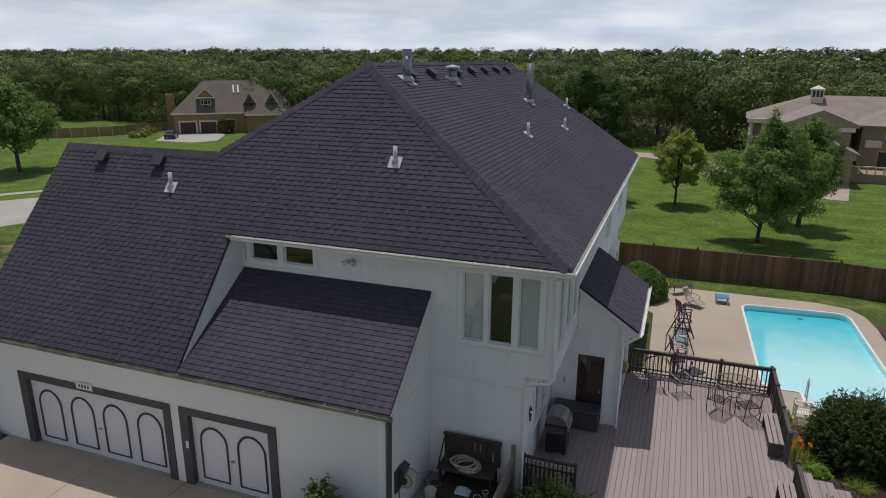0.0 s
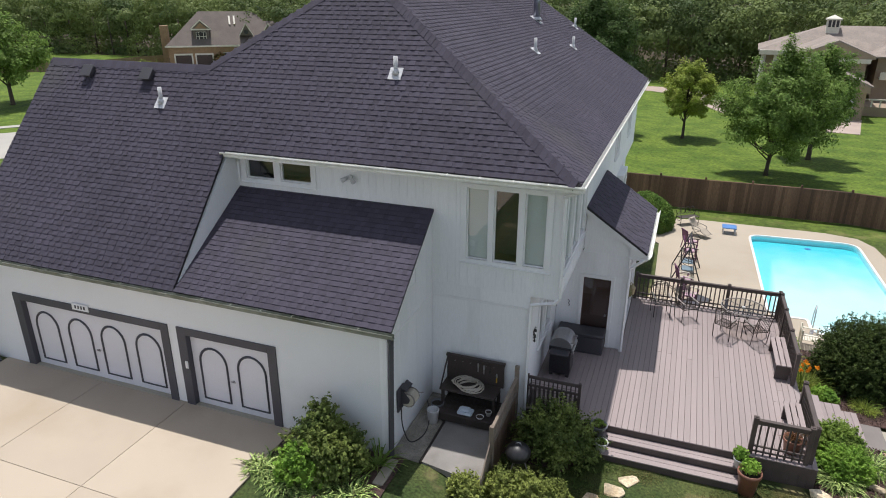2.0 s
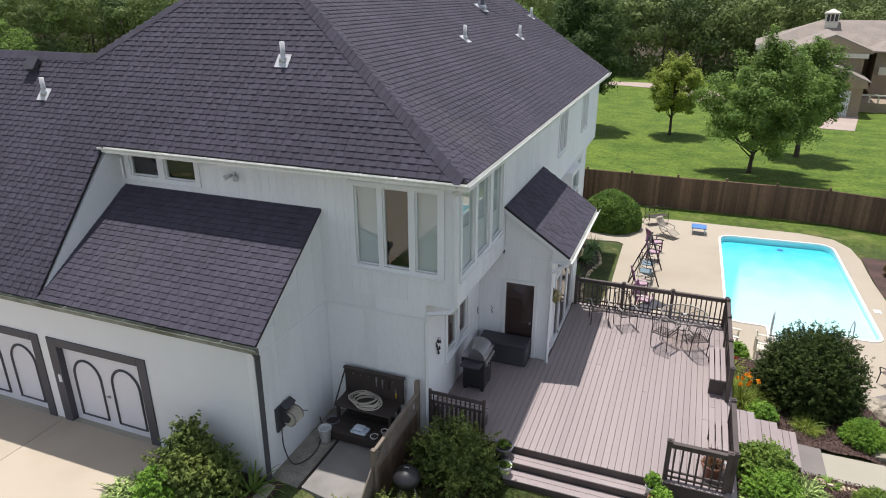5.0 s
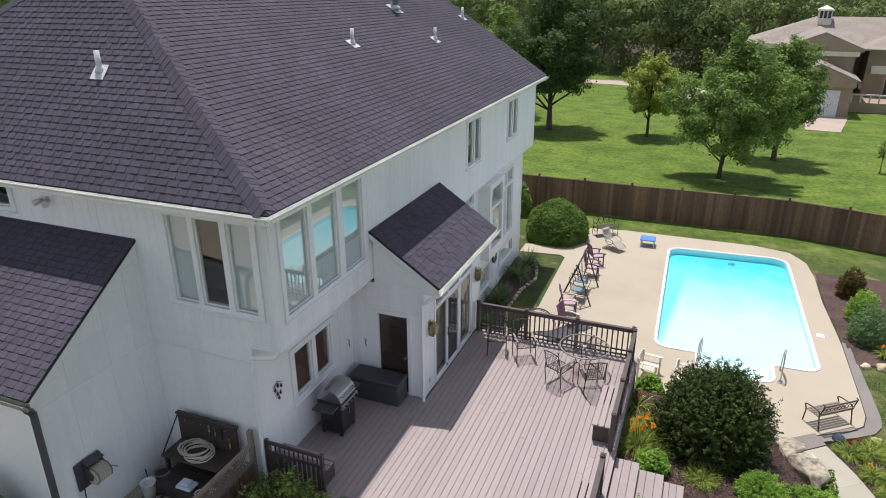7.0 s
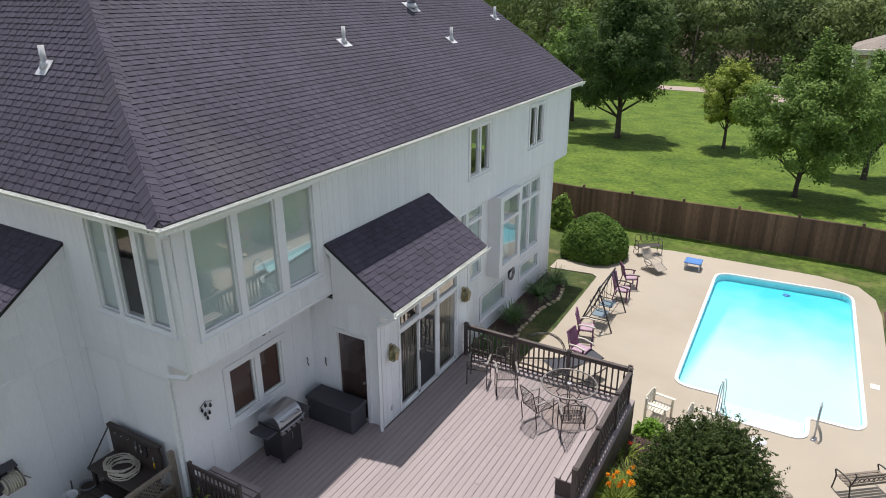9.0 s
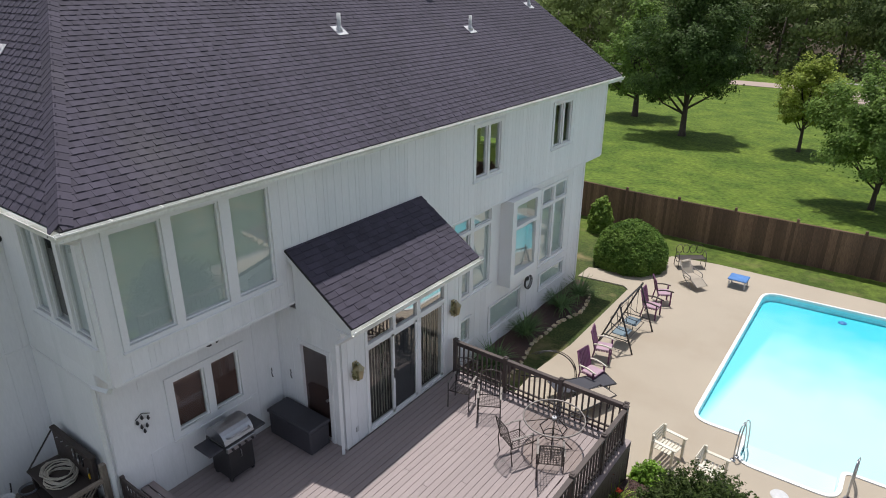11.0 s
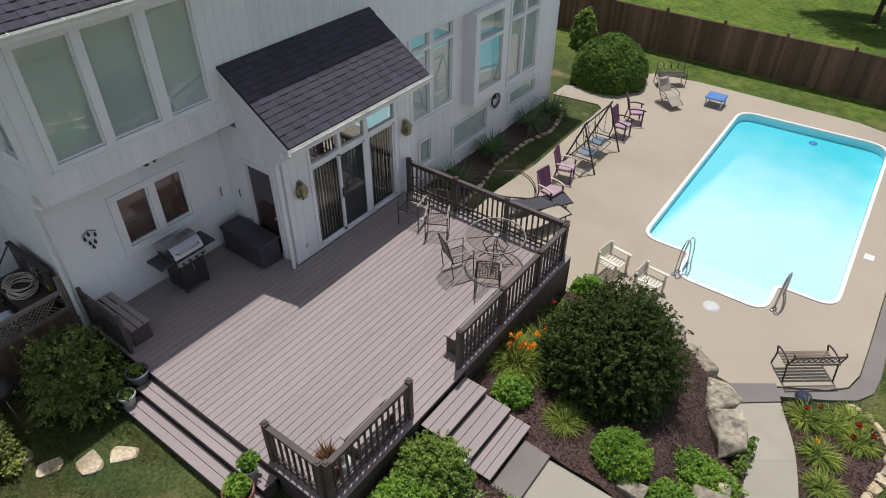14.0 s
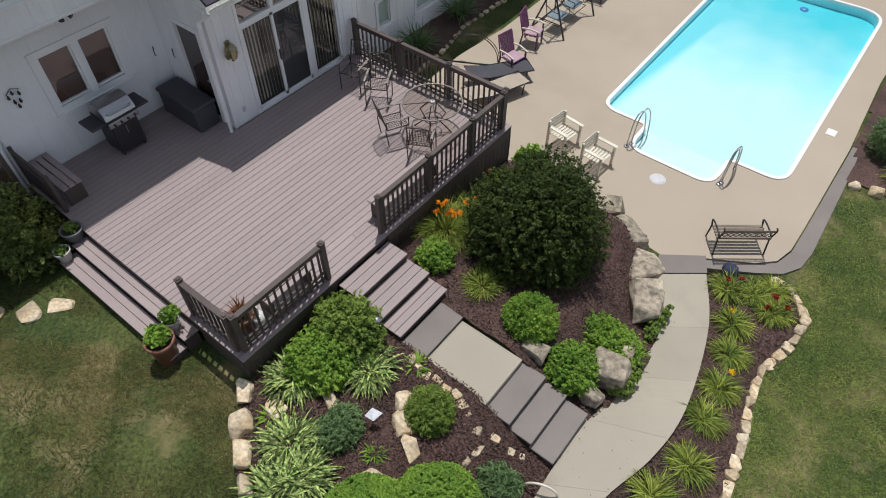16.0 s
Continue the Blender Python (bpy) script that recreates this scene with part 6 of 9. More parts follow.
def tree(name, at, height, crown_low, rx, trunk_r, material, seed, label, n=7000, size=0.16, lean=0.0, point=0.45):
    """Trunk, limbs, and a ragged crown: leafy sprigs round many boughs, with gaps between."""
    rng = np.random.default_rng(seed)
    x, y, z = at
    t = thing(name, at, label, "tree")
    ch = height - crown_low
    mid = np.array([x + lean, y, z + crown_low + ch * 0.45])
    k = 150
    d = sphere_dirs(k, rng, -0.85)
    rad = np.array([rx, rx, ch * 0.52]) * (rng.uniform(0.2, 1.0, (k, 1)) ** 0.45) * lumps(d, seed, 11, 0.3)[:, None] * rng.uniform(0.8, 1.0, (k, 1))
    taper = 1 - point * smooth(0.1, 1.0, d[:, 2])[:, None] * np.array([1, 1, 0])
    c = mid + d * rad * taper
    part("trunk", Build().tube([(x, y, z - 0.2), (x + 0.02, y, z + 0.25), (x + lean * 0.1, y, z + crown_low), (x + lean * 0.6, y, z + crown_low + ch * 0.5), (x + lean, y, z + height * 0.9)],
                               [trunk_r * 1.45, trunk_r, trunk_r * 0.8, trunk_r * 0.45, 0.03], 10), t, "grey-brown trunk", material=BARK)
    for j in range(0, k, 5):
        h = z + crown_low * 0.9 + rng.uniform(0, 0.45) * ch
        p0, p2 = Vector((x + lean * 0.4, y, h)), Vector(c[j])
        p1 = p0.lerp(p2, 0.5) + Vector((0, 0, -0.06 * height * 0.5))
        part("limb", Build().tube([p0, p1, p2], [trunk_r * 0.42, trunk_r * 0.26, 0.025], 6), t, material=BARK)
    # each bough ends in a leafy spray that points outwards and up
    per = int(1.25 * n) // k
    out = (c - mid) / np.linalg.norm(c - mid, axis=1)[:, None] + np.array([0, 0, 0.55])
    out /= np.linalg.norm(out, axis=1)[:, None]
    far = rng.uniform(-0.45, 1.0, (k * per, 1))
    reach = np.repeat(rng.uniform(0.13, 0.27, (k, 1)) * rx, per, 0)
    fat = np.repeat(rng.uniform(0.06, 0.115, (k, 1)) * rx, per, 0) * (1.15 - 0.75 * np.abs(far))
    pts = np.repeat(c, per, 0) + np.repeat(out, per, 0) * far * reach + rng.normal(0, 1, (k * per, 3)) * fat * np.array([1.1, 1.1, 0.75])
    nrm = np.repeat(out, per, 0) * 0.5 + (pts - np.repeat(c, per, 0)) / (0.15 * rx) * 0.45 + np.array([0, 0, 0.45])
    part("crown", quads("crown", leaf_quads(pts, nrm, size * 0.88, rng, 0.6, 0.45), material), t, kind="stuff")
    return t


def rock(name, at, sx, sy, sz, seed, material, label="", category="stone", group="", turn=0.0, parent=None, boxy=0.5):
    """A broken stone: the hull of points on a rounded block, with worn edges."""
    rng = np.random.default_rng(seed)
    bm = bmesh.new()
    d = sphere_dirs(30, rng)
    d = np.sign(d) * np.abs(d) ** boxy
    d /= np.maximum(1.0, np.max(np.abs(d), axis=1))[:, None]
    d *= rng.uniform(0.68, 1.1, (len(d), 1))
    for p in d:
        bm.verts.new((p[0] * sx, p[1] * sy, p[2] * sz * (1 + 0.12 * p[0])))
    hull = bmesh.ops.convex_hull(bm, input=bm.verts)
    bmesh.ops.delete(bm, geom=[v for v in bm.verts if not v.link_faces], context="VERTS")
    bmesh.ops.dissolve_limit(bm, angle_limit=0.3, verts=bm.verts, edges=bm.edges)
    bmesh.ops.bevel(bm, geom=list(bm.edges), offset=min(sx, sy, sz) * 0.1, segments=1, affect="EDGES", clamp_overlap=True)
    bmesh.ops.triangulate(bm, faces=bm.faces)
    me = bpy.data.meshes.new(name)
    bm.to_mesh(me)
    bm.free()
    me.materials.append(material)
    if parent is not None:
        ob = part(name, me, parent)
    else:
        ob = solo(name, me, label=label, category=category, group=group)
    ob.matrix_basis = pose(at[0], at[1], at[2] + sz * 0.45, 0, 0, turn)
    return ob


def gz(x, y):
    return float(ground_z(x, y))


# beds of bark mulch
south_bed = [(3.63, 14.0), (3.95, 13.4), (4.5, 12.95), (5.0, 12.6), (6.2, 12.2), (8.0, 12.4), (8.2, 14.2), (8.3, 15.2), (8.3, 16.2), (3.63, 16.2)]
mid_bed = [(3.63, 17.24), (8.3, 17.24), (8.55, 18.3), (8.55, 19.0), (8.35, 19.9), (8.05, 20.65), (7.62, 21.32), (7.3, 21.72), (6.4, 22.08), (5.7, 22.42), (3.9, 22.5), (3.63, 21.6)]
east_bed = [(8.55, 22.05), (9.05, 20.6), (9.3, 19.3), (9.4, 18.0), (9.28, 16.9), (9.0, 15.5), (9.2, 13.6), (10.4, 13.6), (10.6, 15.5), (10.65, 17.5), (10.5, 19.0), (10.3, 20.2), (10.55, 21.4), (10.55, 22.2), (10.05, 22.75), (9.5, 22.62), (8.85, 22.25)]
house_bed = [(-2.5, 22.0), (-1.0, 22.0), (-1.15, 25.2), (-1.5, 26.6), (-1.45, 28.4), (-1.15, 29.6), (-1.4, 30.8), (-2.1, 31.9), (-2.5, 31.9)]
far_bed = [(10.0, 26.8), (12.5, 27.3), (12.5, 34.5), (9.62, 34.3), (9.58, 31.0), (9.74, 28.4)]
garage_bed = [(-8.0, 11.2), (-8.0, 9.9), (-6.5, 9.4), (-5.0, 9.9), (-4.95, 11.3)]
front_bed = [(-3.1, 13.95), (-3.2, 12.7), (-1.7, 12.6), (-1.05, 13.4), (-1.0, 13.95)]
BEDS = (("south", south_bed), ("mid", mid_bed), ("east", east_bed), ("house", house_bed), ("pool", far_bed), ("garage", garage_bed), ("front", front_bed))
for nm, line in BEDS:
    patch("mulch_bed", line, 0.035, BEDMULCH, kind="structure", label="dark reddish-brown bark mulch bed", category="bed")
rng = np.random.default_rng(21)
chips = []
for line, n in ((south_bed, 26000), (mid_bed, 26000), (east_bed, 14000)):
    xs, ys = np.array(line).T
    p = np.stack([rng.uniform(xs.min(), xs.max(), n), rng.uniform(ys.min(), ys.max(), n)], 1)
    p = p[inside(line, p[:, 0], p[:, 1])]
    c = np.column_stack([p, ground_z(p[:, 0], p[:, 1]) + 0.055 + rng.uniform(0, 0.015, len(p))])
    chips.append(leaf_quads(c, np.tile([0, 0, 1.0], (len(c), 1)), 0.029, rng, 0.33, 0.8))
solo("bark_chips", quads("bark_chips", np.concatenate(chips), MULCH), kind="stuff", label="loose reddish-brown bark chips", category="mulch")

# shrubs and flowers, from the deck outwards
shrub("juniper_bush", (5.52, 19.65, gz(5.4, 19.6)), 1.33, 1.33, 1.78, 72000, 0.033, LEAF_YEW, 3, "large rounded dark green juniper bush", depth=0.3, slim=0.45, low=-0.4, sprig=0.12)
shrub("round_shrub", (6.55, 17.95, gz(6.55, 17.95)), 0.5, 0.48, 0.5, 11000, 0.03, LEAF_LIME, 5, "small round bright green shrub by the landing", slim=0.35, loose=0.9)
shrub("round_shrub", (6.3, 15.42, gz(6.3, 15.4)), 0.4, 0.4, 0.4, 10000, 0.03, LEAF_MID, 6, "small round green shrub by the steps", slim=0.3, loose=0.9)
shrub("leafy_shrub", (4.25, 15.65, gz(4.2, 15.6)), 0.62, 0.56, 0.6, 13000, 0.032, LEAF_MID, 7, "spreading yellow-green shrub against the deck", depth=0.35)
shrub("leafy_shrub", (4.35, 14.9, gz(4.3, 14.9)), 0.58, 0.52, 0.5, 12000, 0.03, LEAF_LIME, 8, "spreading bright green shrub against the deck", depth=0.35)
shrub("blue_shrub", (5.38, 14.3, gz(5.4, 14.3)), 0.36, 0.44, 0.36, 9000, 0.025, LEAF_BLUE, 9, "small dense blue-green shrub in the bed", slim=0.3)
shrub("clipped_ball", (6.73, 13.48, gz(6.7, 13.5)), 0.72, 0.72, 0.72, 26000, 0.024, LEAF_LIME, 10, "clipped bright green ball shrub", depth=0.08, loose=0.5, trim=True, sprig=0.05)
shrub("clipped_ball", (7.32, 14.28, gz(7.3, 14.3)), 0.72, 0.75, 0.72, 26000, 0.024, LEAF_LIME, 12, "clipped bright green ball shrub", depth=0.08, loose=0.5, trim=True, sprig=0.05)
shrub("grey_shrub", (7.75, 15.3, gz(7.7, 15.3)), 0.4, 0.36, 0.3, 1500, 0.07, LEAF_BLUE, 13, "feathery grey-green plant by the path", slim=0.2, loose=1.0)
shrub("groundcover", (7.75, 18.85, gz(7.7, 18.8) - 0.05), 0.72, 0.46, 0.26, 11000, 0.028, LEAF_LIME, 14, "bright green groundcover over the boulders", depth=0.3, stem=False)
shrub("groundcover", (7.55, 17.75, gz(7.5, 17.7) - 0.05), 0.52, 0.47, 0.4, 11000, 0.028, LEAF_LIME, 15, "green groundcover spilling over stones", depth=0.3, stem=False)
shrub("vine", (8.42, 18.3, path_z(8.4, 18.3)), 0.2, 0.42, 0.35, 900, 0.045, LEAF_MID, 16, "thin green vine on the wall stones", depth=0.4, stem=False)
shrub("vine", (8.28, 20.0, path_z(8.3, 20.0)), 0.14, 0.55, 0.3, 800, 0.04, LEAF_MID, 17, "thin green vine on the wall stones", depth=0.4, stem=False)
shrub("leafy_shrub", (3.95, 22.0, -1.5), 0.42, 0.4, 0.62, 6000, 0.034, LEAF_LIME, 18, "light green shrub at the deck corner", depth=0.3)
shrub("leafy_shrub", (4.35, 17.95, gz(4.3, 17.9)), 0.36, 0.36, 0.36, 5000, 0.034, LEAF_LIME, 19, "low bright green plant under the lilies", depth=0.3)
shrub("leafy_shrub", (-2.0, 13.2, -0.55), 0.86, 0.64, 1.0, 9000, 0.04, LEAF_DUSK, 20, "loose dull green shrub in front of the deck bench", depth=0.45, sprig=0.34)
shrub("leafy_shrub", (-6.5, 10.5, -0.17), 0.9, 0.7, 0.85, 9000, 0.045, LEAF_DUSK, 22, "dark green shrub against the garage wall", depth=0.35, sprig=0.25)
shrub("leafy_shrub", (-6.65, 10.75, -0.17), 0.5, 0.42, 1.3, 4500, 0.045, LEAF_DUSK, 23, "tall dark green shrub against the garage wall", depth=0.35, sprig=0.25)
shrub("leafy_shrub", (-6.8, 10.0, -0.17), 0.62, 0.45, 0.72, 3200, 0.045, LEAF_LIME, 24, "yellow-green shrub beside the driveway", depth=0.35)
shrub("hedge_ball", (-1.4, 34.65, -1.85), 1.45, 1.45, 1.4, 44000, 0.05, LEAF_BOX, 24, "tall round clipped glossy hedge bush", depth=0.1, trim=True, sprig=0.08)
shrub("leafy_shrub", (-3.9, 37.4, -1.85), 0.55, 0.6, 1.3, 5200, 0.09, LEAF_MID, 25, "green shrub by the house corner", depth=0.3)
for k, (x, y, r, h, m, lab) in enumerate(((10.55, 32.4, 0.5, 0.95, LEAF_RUST, "rusty gold dwarf conifer"), (10.6, 30.3, 0.55, 0.95, LEAF_LIME, "yellow-green dwarf conifer"), (10.5, 28.6, 0.66, 1.1, LEAF_BLUE, "blue-green dwarf conifer"))):
    shrub("dwarf_conifer", (x, y, -1.85), r, r, h, 8000, 0.035, m, 30 + k, lab + " beside the pool", "conifer", depth=0.15, slim=0.35)
for k, (x, y) in enumerate(((-1.85, 22.9), (-1.75, 24.7), (-1.9, 26.9), (-1.85, 29.3), (-1.75, 30.6))):
    clump("iris_clump", (x, y, -1.75), 190, 0.8, 0.018, LEAF_BLUE, 40 + k, "spiky grey-green iris clump against the house", group="house border plants", rise=(0.7, 1.5), bend=(0.3, 1.5), spread=0.2)
for k, (x, y, n, f) in enumerate(((9.02, 21.9, 170, 2), (9.5, 22.1, 110, 0), (9.78, 22.45, 120, 0), (9.98, 21.9, 150, 3), (9.45, 21.15, 140, 1), (9.68, 20.4, 150, 0), (9.8, 19.5, 150, 1), (9.82, 18.65, 160, 0), (9.97, 17.6, 170, 0), (9.72, 16.75, 160, 0), (9.85, 15.6, 150, 0))):
    clump("daylily", (x, y, gz(x, y)), int(n * 4), 0.46, 0.0115, LEAF_BLADE, 50 + k, "arching green daylily clump beside the path", group="daylilies by the path", n_flower=f, spread=0.15, rise=(1.0, 1.5), bend=(1.3, 2.8), wander=1.1,
          flowers=PETAL_RED if k in (0, 3) else PETAL_YELLOW)
clump("daylily", (3.98, 18.75, gz(4, 18.7)), 800, 0.7, 0.008, LEAF_BLADE, 70, "daylily clump with orange flowers by the deck", spread=0.35, n_flower=9, flowers=PETAL_ORANGE)
clump("daylily", (4.1, 19.5, gz(4, 19.5)), 500, 0.62, 0.008, LEAF_BLADE, 71, "daylily clump with orange flowers by the deck", spread=0.25, n_flower=2, flowers=PETAL_ORANGE)
clump("flower", (3.75, 20.6, gz(3.8, 20.6)), 60, 0.6, 0.014, LEAF_BLADE, 72, "dark red flowers by the deck skirt", n_flower=2, flowers=PETAL_RED)
clump("daylily", (5.4, 18.05, gz(5.4, 18.0)), 420, 0.42, 0.008, LEAF_BLADE, 73, "low arching green clump by the steps", spread=0.2)
for k, (x, y, n) in enumerate(((4.15, 14.45, 80), (5.0, 15.35, 90), (4.95, 13.62, 90), (5.45, 13.38, 90), (5.3, 12.98, 70))):
    clump("hosta", (x, y, gz(x, y)), int(n * 6), 0.48, 0.025, LEAF_HOSTA, 80 + k, "variegated strap-leaved clump in the front bed", group="variegated clumps", rise=(1.0, 1.55), bend=(1.2, 2.6), spread=0.26, wander=0.9)
for k, (x, y) in enumerate(((-7.8, 10.0), (-7.1, 9.75), (-5.6, 9.9), (-6.3, 9.6))):
    clump("hosta", (x, y, -0.17), 280, 0.5, 0.02, LEAF_HOSTA, 90 + k, "variegated strap-leaved clump by the driveway", group="variegated clumps", rise=(0.9, 1.5), bend=(1.5, 3.0), spread=0.34, wander=1.2)
clump("fern", (-5.45, 10.9, -0.17), 60, 0.75, 0.02, LEAF_MID, 95, "dark feathery plant by the downspout")
clump("small_plant", (6.05, 14.35, gz(6, 14.3)), 40, 0.2, 0.02, LEAF_LIME, 96, "tiny bright green plant in the mulch")
clump("small_plant", (4.35, 13.75, gz(4.3, 13.7)), 50, 0.25, 0.02, LEAF_LIME, 97, "small bright green plant by the edging")
clump("small_plant", (5.55, 15.95, gz(5.5, 15.9)), 50, 0.25, 0.02, LEAF_LIME, 98, "small bright green plant by the edging")
for k, (x, y, r) in enumerate(((-3.45, 11.0, 0.35), (-2.85, 11.4, 0.42), (-2.25, 11.55, 0.45), (-1.7, 11.5, 0.36))):
    shrub("leafy_weeds", (x, y, gz(x, y)), r, r * 0.8, 0.42, 3600, 0.036, LEAF_OLIVE, 100 + k, "tall light green weeds by the lattice fence", "weeds", "weeds by the fence", depth=0.45, sprig=0.4)
clump("small_plant", (10.9, 27.7, -1.8), 70, 0.5, 0.02, LEAF_BLADE, 110, "daylily clump with an orange flower by the pool", n_flower=1, flowers=PETAL_ORANGE)

# edging stones
def edging(points, size, seed, group, material=LIMESTONE, lift=0.0, label="rough pale limestone edging block"):
    r = np.random.default_rng(seed)
    for k, (x, y) in enumerate(points):
        nxt = points[(k + 1) % len(points)] if k < len(points) - 1 else points[k - 1]
        yaw = math.degrees(math.atan2(nxt[1] - y, nxt[0] - x))
        rock("edging_stone", (x, y, gz(x, y) + lift - 0.03), size * r.uniform(0.75, 1.15), size * r.uniform(0.5, 0.75), size * r.uniform(0.45, 0.65), seed * 100 + k, material, label, "stone", group, yaw)


def spaced(line, step):
    out, carry = [], 0.0
    for (x0, y0), (x1, y1) in zip(line, line[1:]):
        l = math.hypot(x1 - x0, y1 - y0)
        s = carry
        while s < l:
            out.append((x0 + (x1 - x0) * s / l, y0 + (y1 - y0) * s / l))
            s += step
        carry = s - l
    return out


edging(spaced([(9.75, 22.75), (10.15, 22.68), (10.55, 22.2), (10.55, 21.5), (10.28, 20.4), (10.38, 19.6), (10.55, 18.6), (10.65, 17.4), (10.6, 15.5)], 0.28), 0.175, 5, "path bed edging")
edging([(3.72, 13.78), (4.1, 13.38), (4.5, 13.08), (4.9, 12.8), (5.35, 12.5)], 0.27, 6, "front bed edging")
edging([(5.42, 16.0), (5.62, 15.95), (5.8, 15.9), (6.0, 15.95), (6.22, 15.93), (6.42, 15.95), (6.56, 15.88), (6.74, 15.83), (7.0, 15.72), (7.27, 15.83), (7.54, 15.86), (7.75, 15.95)], 0.13, 7, "front bed edging")
edging([(7.2, 15.5), (7.18, 15.22)], 0.13, 17, "front bed edging")
edging([(5.85, 15.28), (6.07, 14.97), (6.43, 14.77)], 0.25, 8, "front bed edging")
edging([(4.92, 14.55), (6.3, 14.03), (4.3, 13.9)], 0.22, 9, "front bed edging")
edging(spaced([(-1.0, 23.0), (-1.15, 25.2), (-1.5, 26.6), (-1.45, 28.4), (-1.15, 29.6), (-1.4, 30.8), (-2.05, 31.8)], 0.3), 0.13, 10, "house bed edging")
edging(spaced([(10.15, 26.75), (12.4, 27.2)], 0.5), 0.25, 11, "pool bed edging")
for k, (x, y, sx, sy, sz, z, turn) in enumerate(((5.98, 22.2, 0.42, 0.28, 0.3, -1.74, 20), (6.72, 21.65, 0.56, 0.36, 0.3, -1.66, -42), (7.38, 21.05, 0.52, 0.42, 0.26, -1.6, -50), (7.8, 20.25, 0.56, 0.38, 0.24, -1.52, -66),
                                                 (8.1, 18.22, 0.4, 0.35, 0.36, -1.32, 10), (6.95, 17.55, 0.32, 0.2, 0.25, -0.95, 0), (8.1, 17.6, 0.22, 0.18, 0.34, -1.42, 0), (8.12, 18.85, 0.3, 0.28, 0.36, -1.55, 0), (3.8, 22.1, 0.3, 0.25, 0.3, -1.8, 0))):
    rock("boulder", (x, y, z), sx, sy, sz, 700 + k, ROCKGREY, "weathered grey-tan boulder retaining the bed", "boulder", "bed boulders", turn)
for k, (x, y, r) in enumerate(((-0.52, 12.42, 0.27), (-0.18, 12.85, 0.27), (-0.98, 12.0, 0.24), (-1.55, 11.7, 0.3))):
    rock("stepping_stone", (x, y, gz(x, y) - 0.03), r, r * 0.75, 0.06, 720 + k, LIMESTONE, "flat pale stepping stone in the grass", "stone", "stepping stones", 30 * k)

# grass blades on the nearest lawns
n = 100000
p = np.stack([rng.uniform(-3.2, 9.5, n), 13.7 - np.abs(rng.normal(0, 2.6, n))], 1)
q = np.stack([9.4 + np.abs(rng.normal(0, 3.2, n)), rng.normal(20.5, 4.2, n)], 1)
# the dry front lawn grows thin in patches
thin = np.sin(p[:, 0] * 2.1 + 1.3 * np.sin(p[:, 1] * 1.7)) + np.sin(p[:, 1] * 2.6 - 1.1 * np.sin(p[:, 0] * 1.3)) + rng.normal(0, 0.35, n)
p = p[(thin < 1.15) & (np.hypot(p[:, 0] + 0.35, p[:, 1] - 12.55) > 0.35 + 0.3 * rng.random(n)) & (np.hypot(p[:, 0] - 2.5, p[:, 1] - 12.8) > 0.35 * rng.random(n))]
n_dry = len(p)
p = np.concatenate([p, q])
bad = np.zeros(len(p), bool)
for line in (south_bed, mid_bed, east_bed, front_bed, patio_line, far_bed, [(8.0, 12), (9.5, 12), (9.5, 22.5), (8, 22.5)], [(-1.0, 13.3), (2.45, 13.3), (2.45, 14.1), (-1, 14.1)], [(9.4, 22.5), (10.1, 22.9), (10.1, 28.5), (9.4, 28.5)]):
    bad |= inside(line, p[:, 0], p[:, 1])
dry = (np.arange(len(p)) < n_dry)[~bad]
p = p[~bad]
base = np.column_stack([p, ground_z(p[:, 0], p[:, 1])])
yaw = rng.uniform(0, math.tau, len(p))
v = strips(base, yaw, rng.uniform(0.06, 0.13, len(p)), np.full(len(p), 0.007), rng.uniform(0.7, 1.4, len(p)), rng.uniform(0.2, 1.2, len(p)), 1)
v = np.asarray(v)
per_ = len(v) // len(p)
dry_ = np.repeat(dry, per_)
solo("grass", quads("grass", v[dry_], GRASSBLADE), kind="stuff", label="short mown grass blades, partly dry", category="grass")
solo("grass", quads("grass", v[~dry_], GRASSLUSH), kind="stuff", label="short mown green grass blades", category="grass")
c = np.stack([rng.choice([8.35, 9.2], 120) + rng.normal(0, 0.16, 120), rng.uniform(16.0, 20.4, 120)], 1)
c = c[inside([*path_in, *path_out], c[:, 0], c[:, 1])]
c = np.array([(x, y, path_z(x, y) + 0.014) for x, y in c])
solo("leaf_litter", quads("leaf_litter", leaf_quads(c, np.tile([0, 0, 1.0], (len(c), 1)), 0.011, rng, 0.6, 0.15), MULCH), kind="stuff", label="small dry brown leaves scattered on the path", category="leaves")

# ---- trees in the field ----
tree("maple_tree", (5.85, 51.2, gz(5.85, 51.2)), 9.2, 1.0, 3.9, 0.15, LEAF_MAPLE, 211, "leafy green maple tree on the lawn", 44000, 0.1, 0.3, 0.5)
tree("maple_tree", (9.7, 59.5, gz(9.7, 59.5)), 9.4, 1.6, 3.1, 0.2, LEAF_MAPLE, 202, "darker green maple tree on the lawn", 26000, 0.115)
tree("young_maple", (-0.1, 65.7, gz(0, 65.7)), 7.4, 1.5, 2.8, 0.14, LEAF_LIGHT, 203, "young yellow-green maple tree on the lawn", 18000, 0.12)
tree("oak_tree", (-8.9, 65.4, gz(-9, 65.4)), 13.3, 1.7, 4.8, 0.27, LEAF_OAK, 204, "broad dark green oak tree on the lawn", 48000, 0.125)
tree("maple_tree", (-15.5, 72.0, gz(-15, 72)), 11.0, 1.6, 4.2, 0.3, LEAF_MAPLE, 205, "green tree behind the house", 16000, 0.17)
tree("maple_tree", (-79.0, 59.0, gz(-79, 59)), 11.6, 2.2, 5.4, 0.26, LEAF_MAPLE, 206, "leafy green tree beside the street", 16000, 0.2)
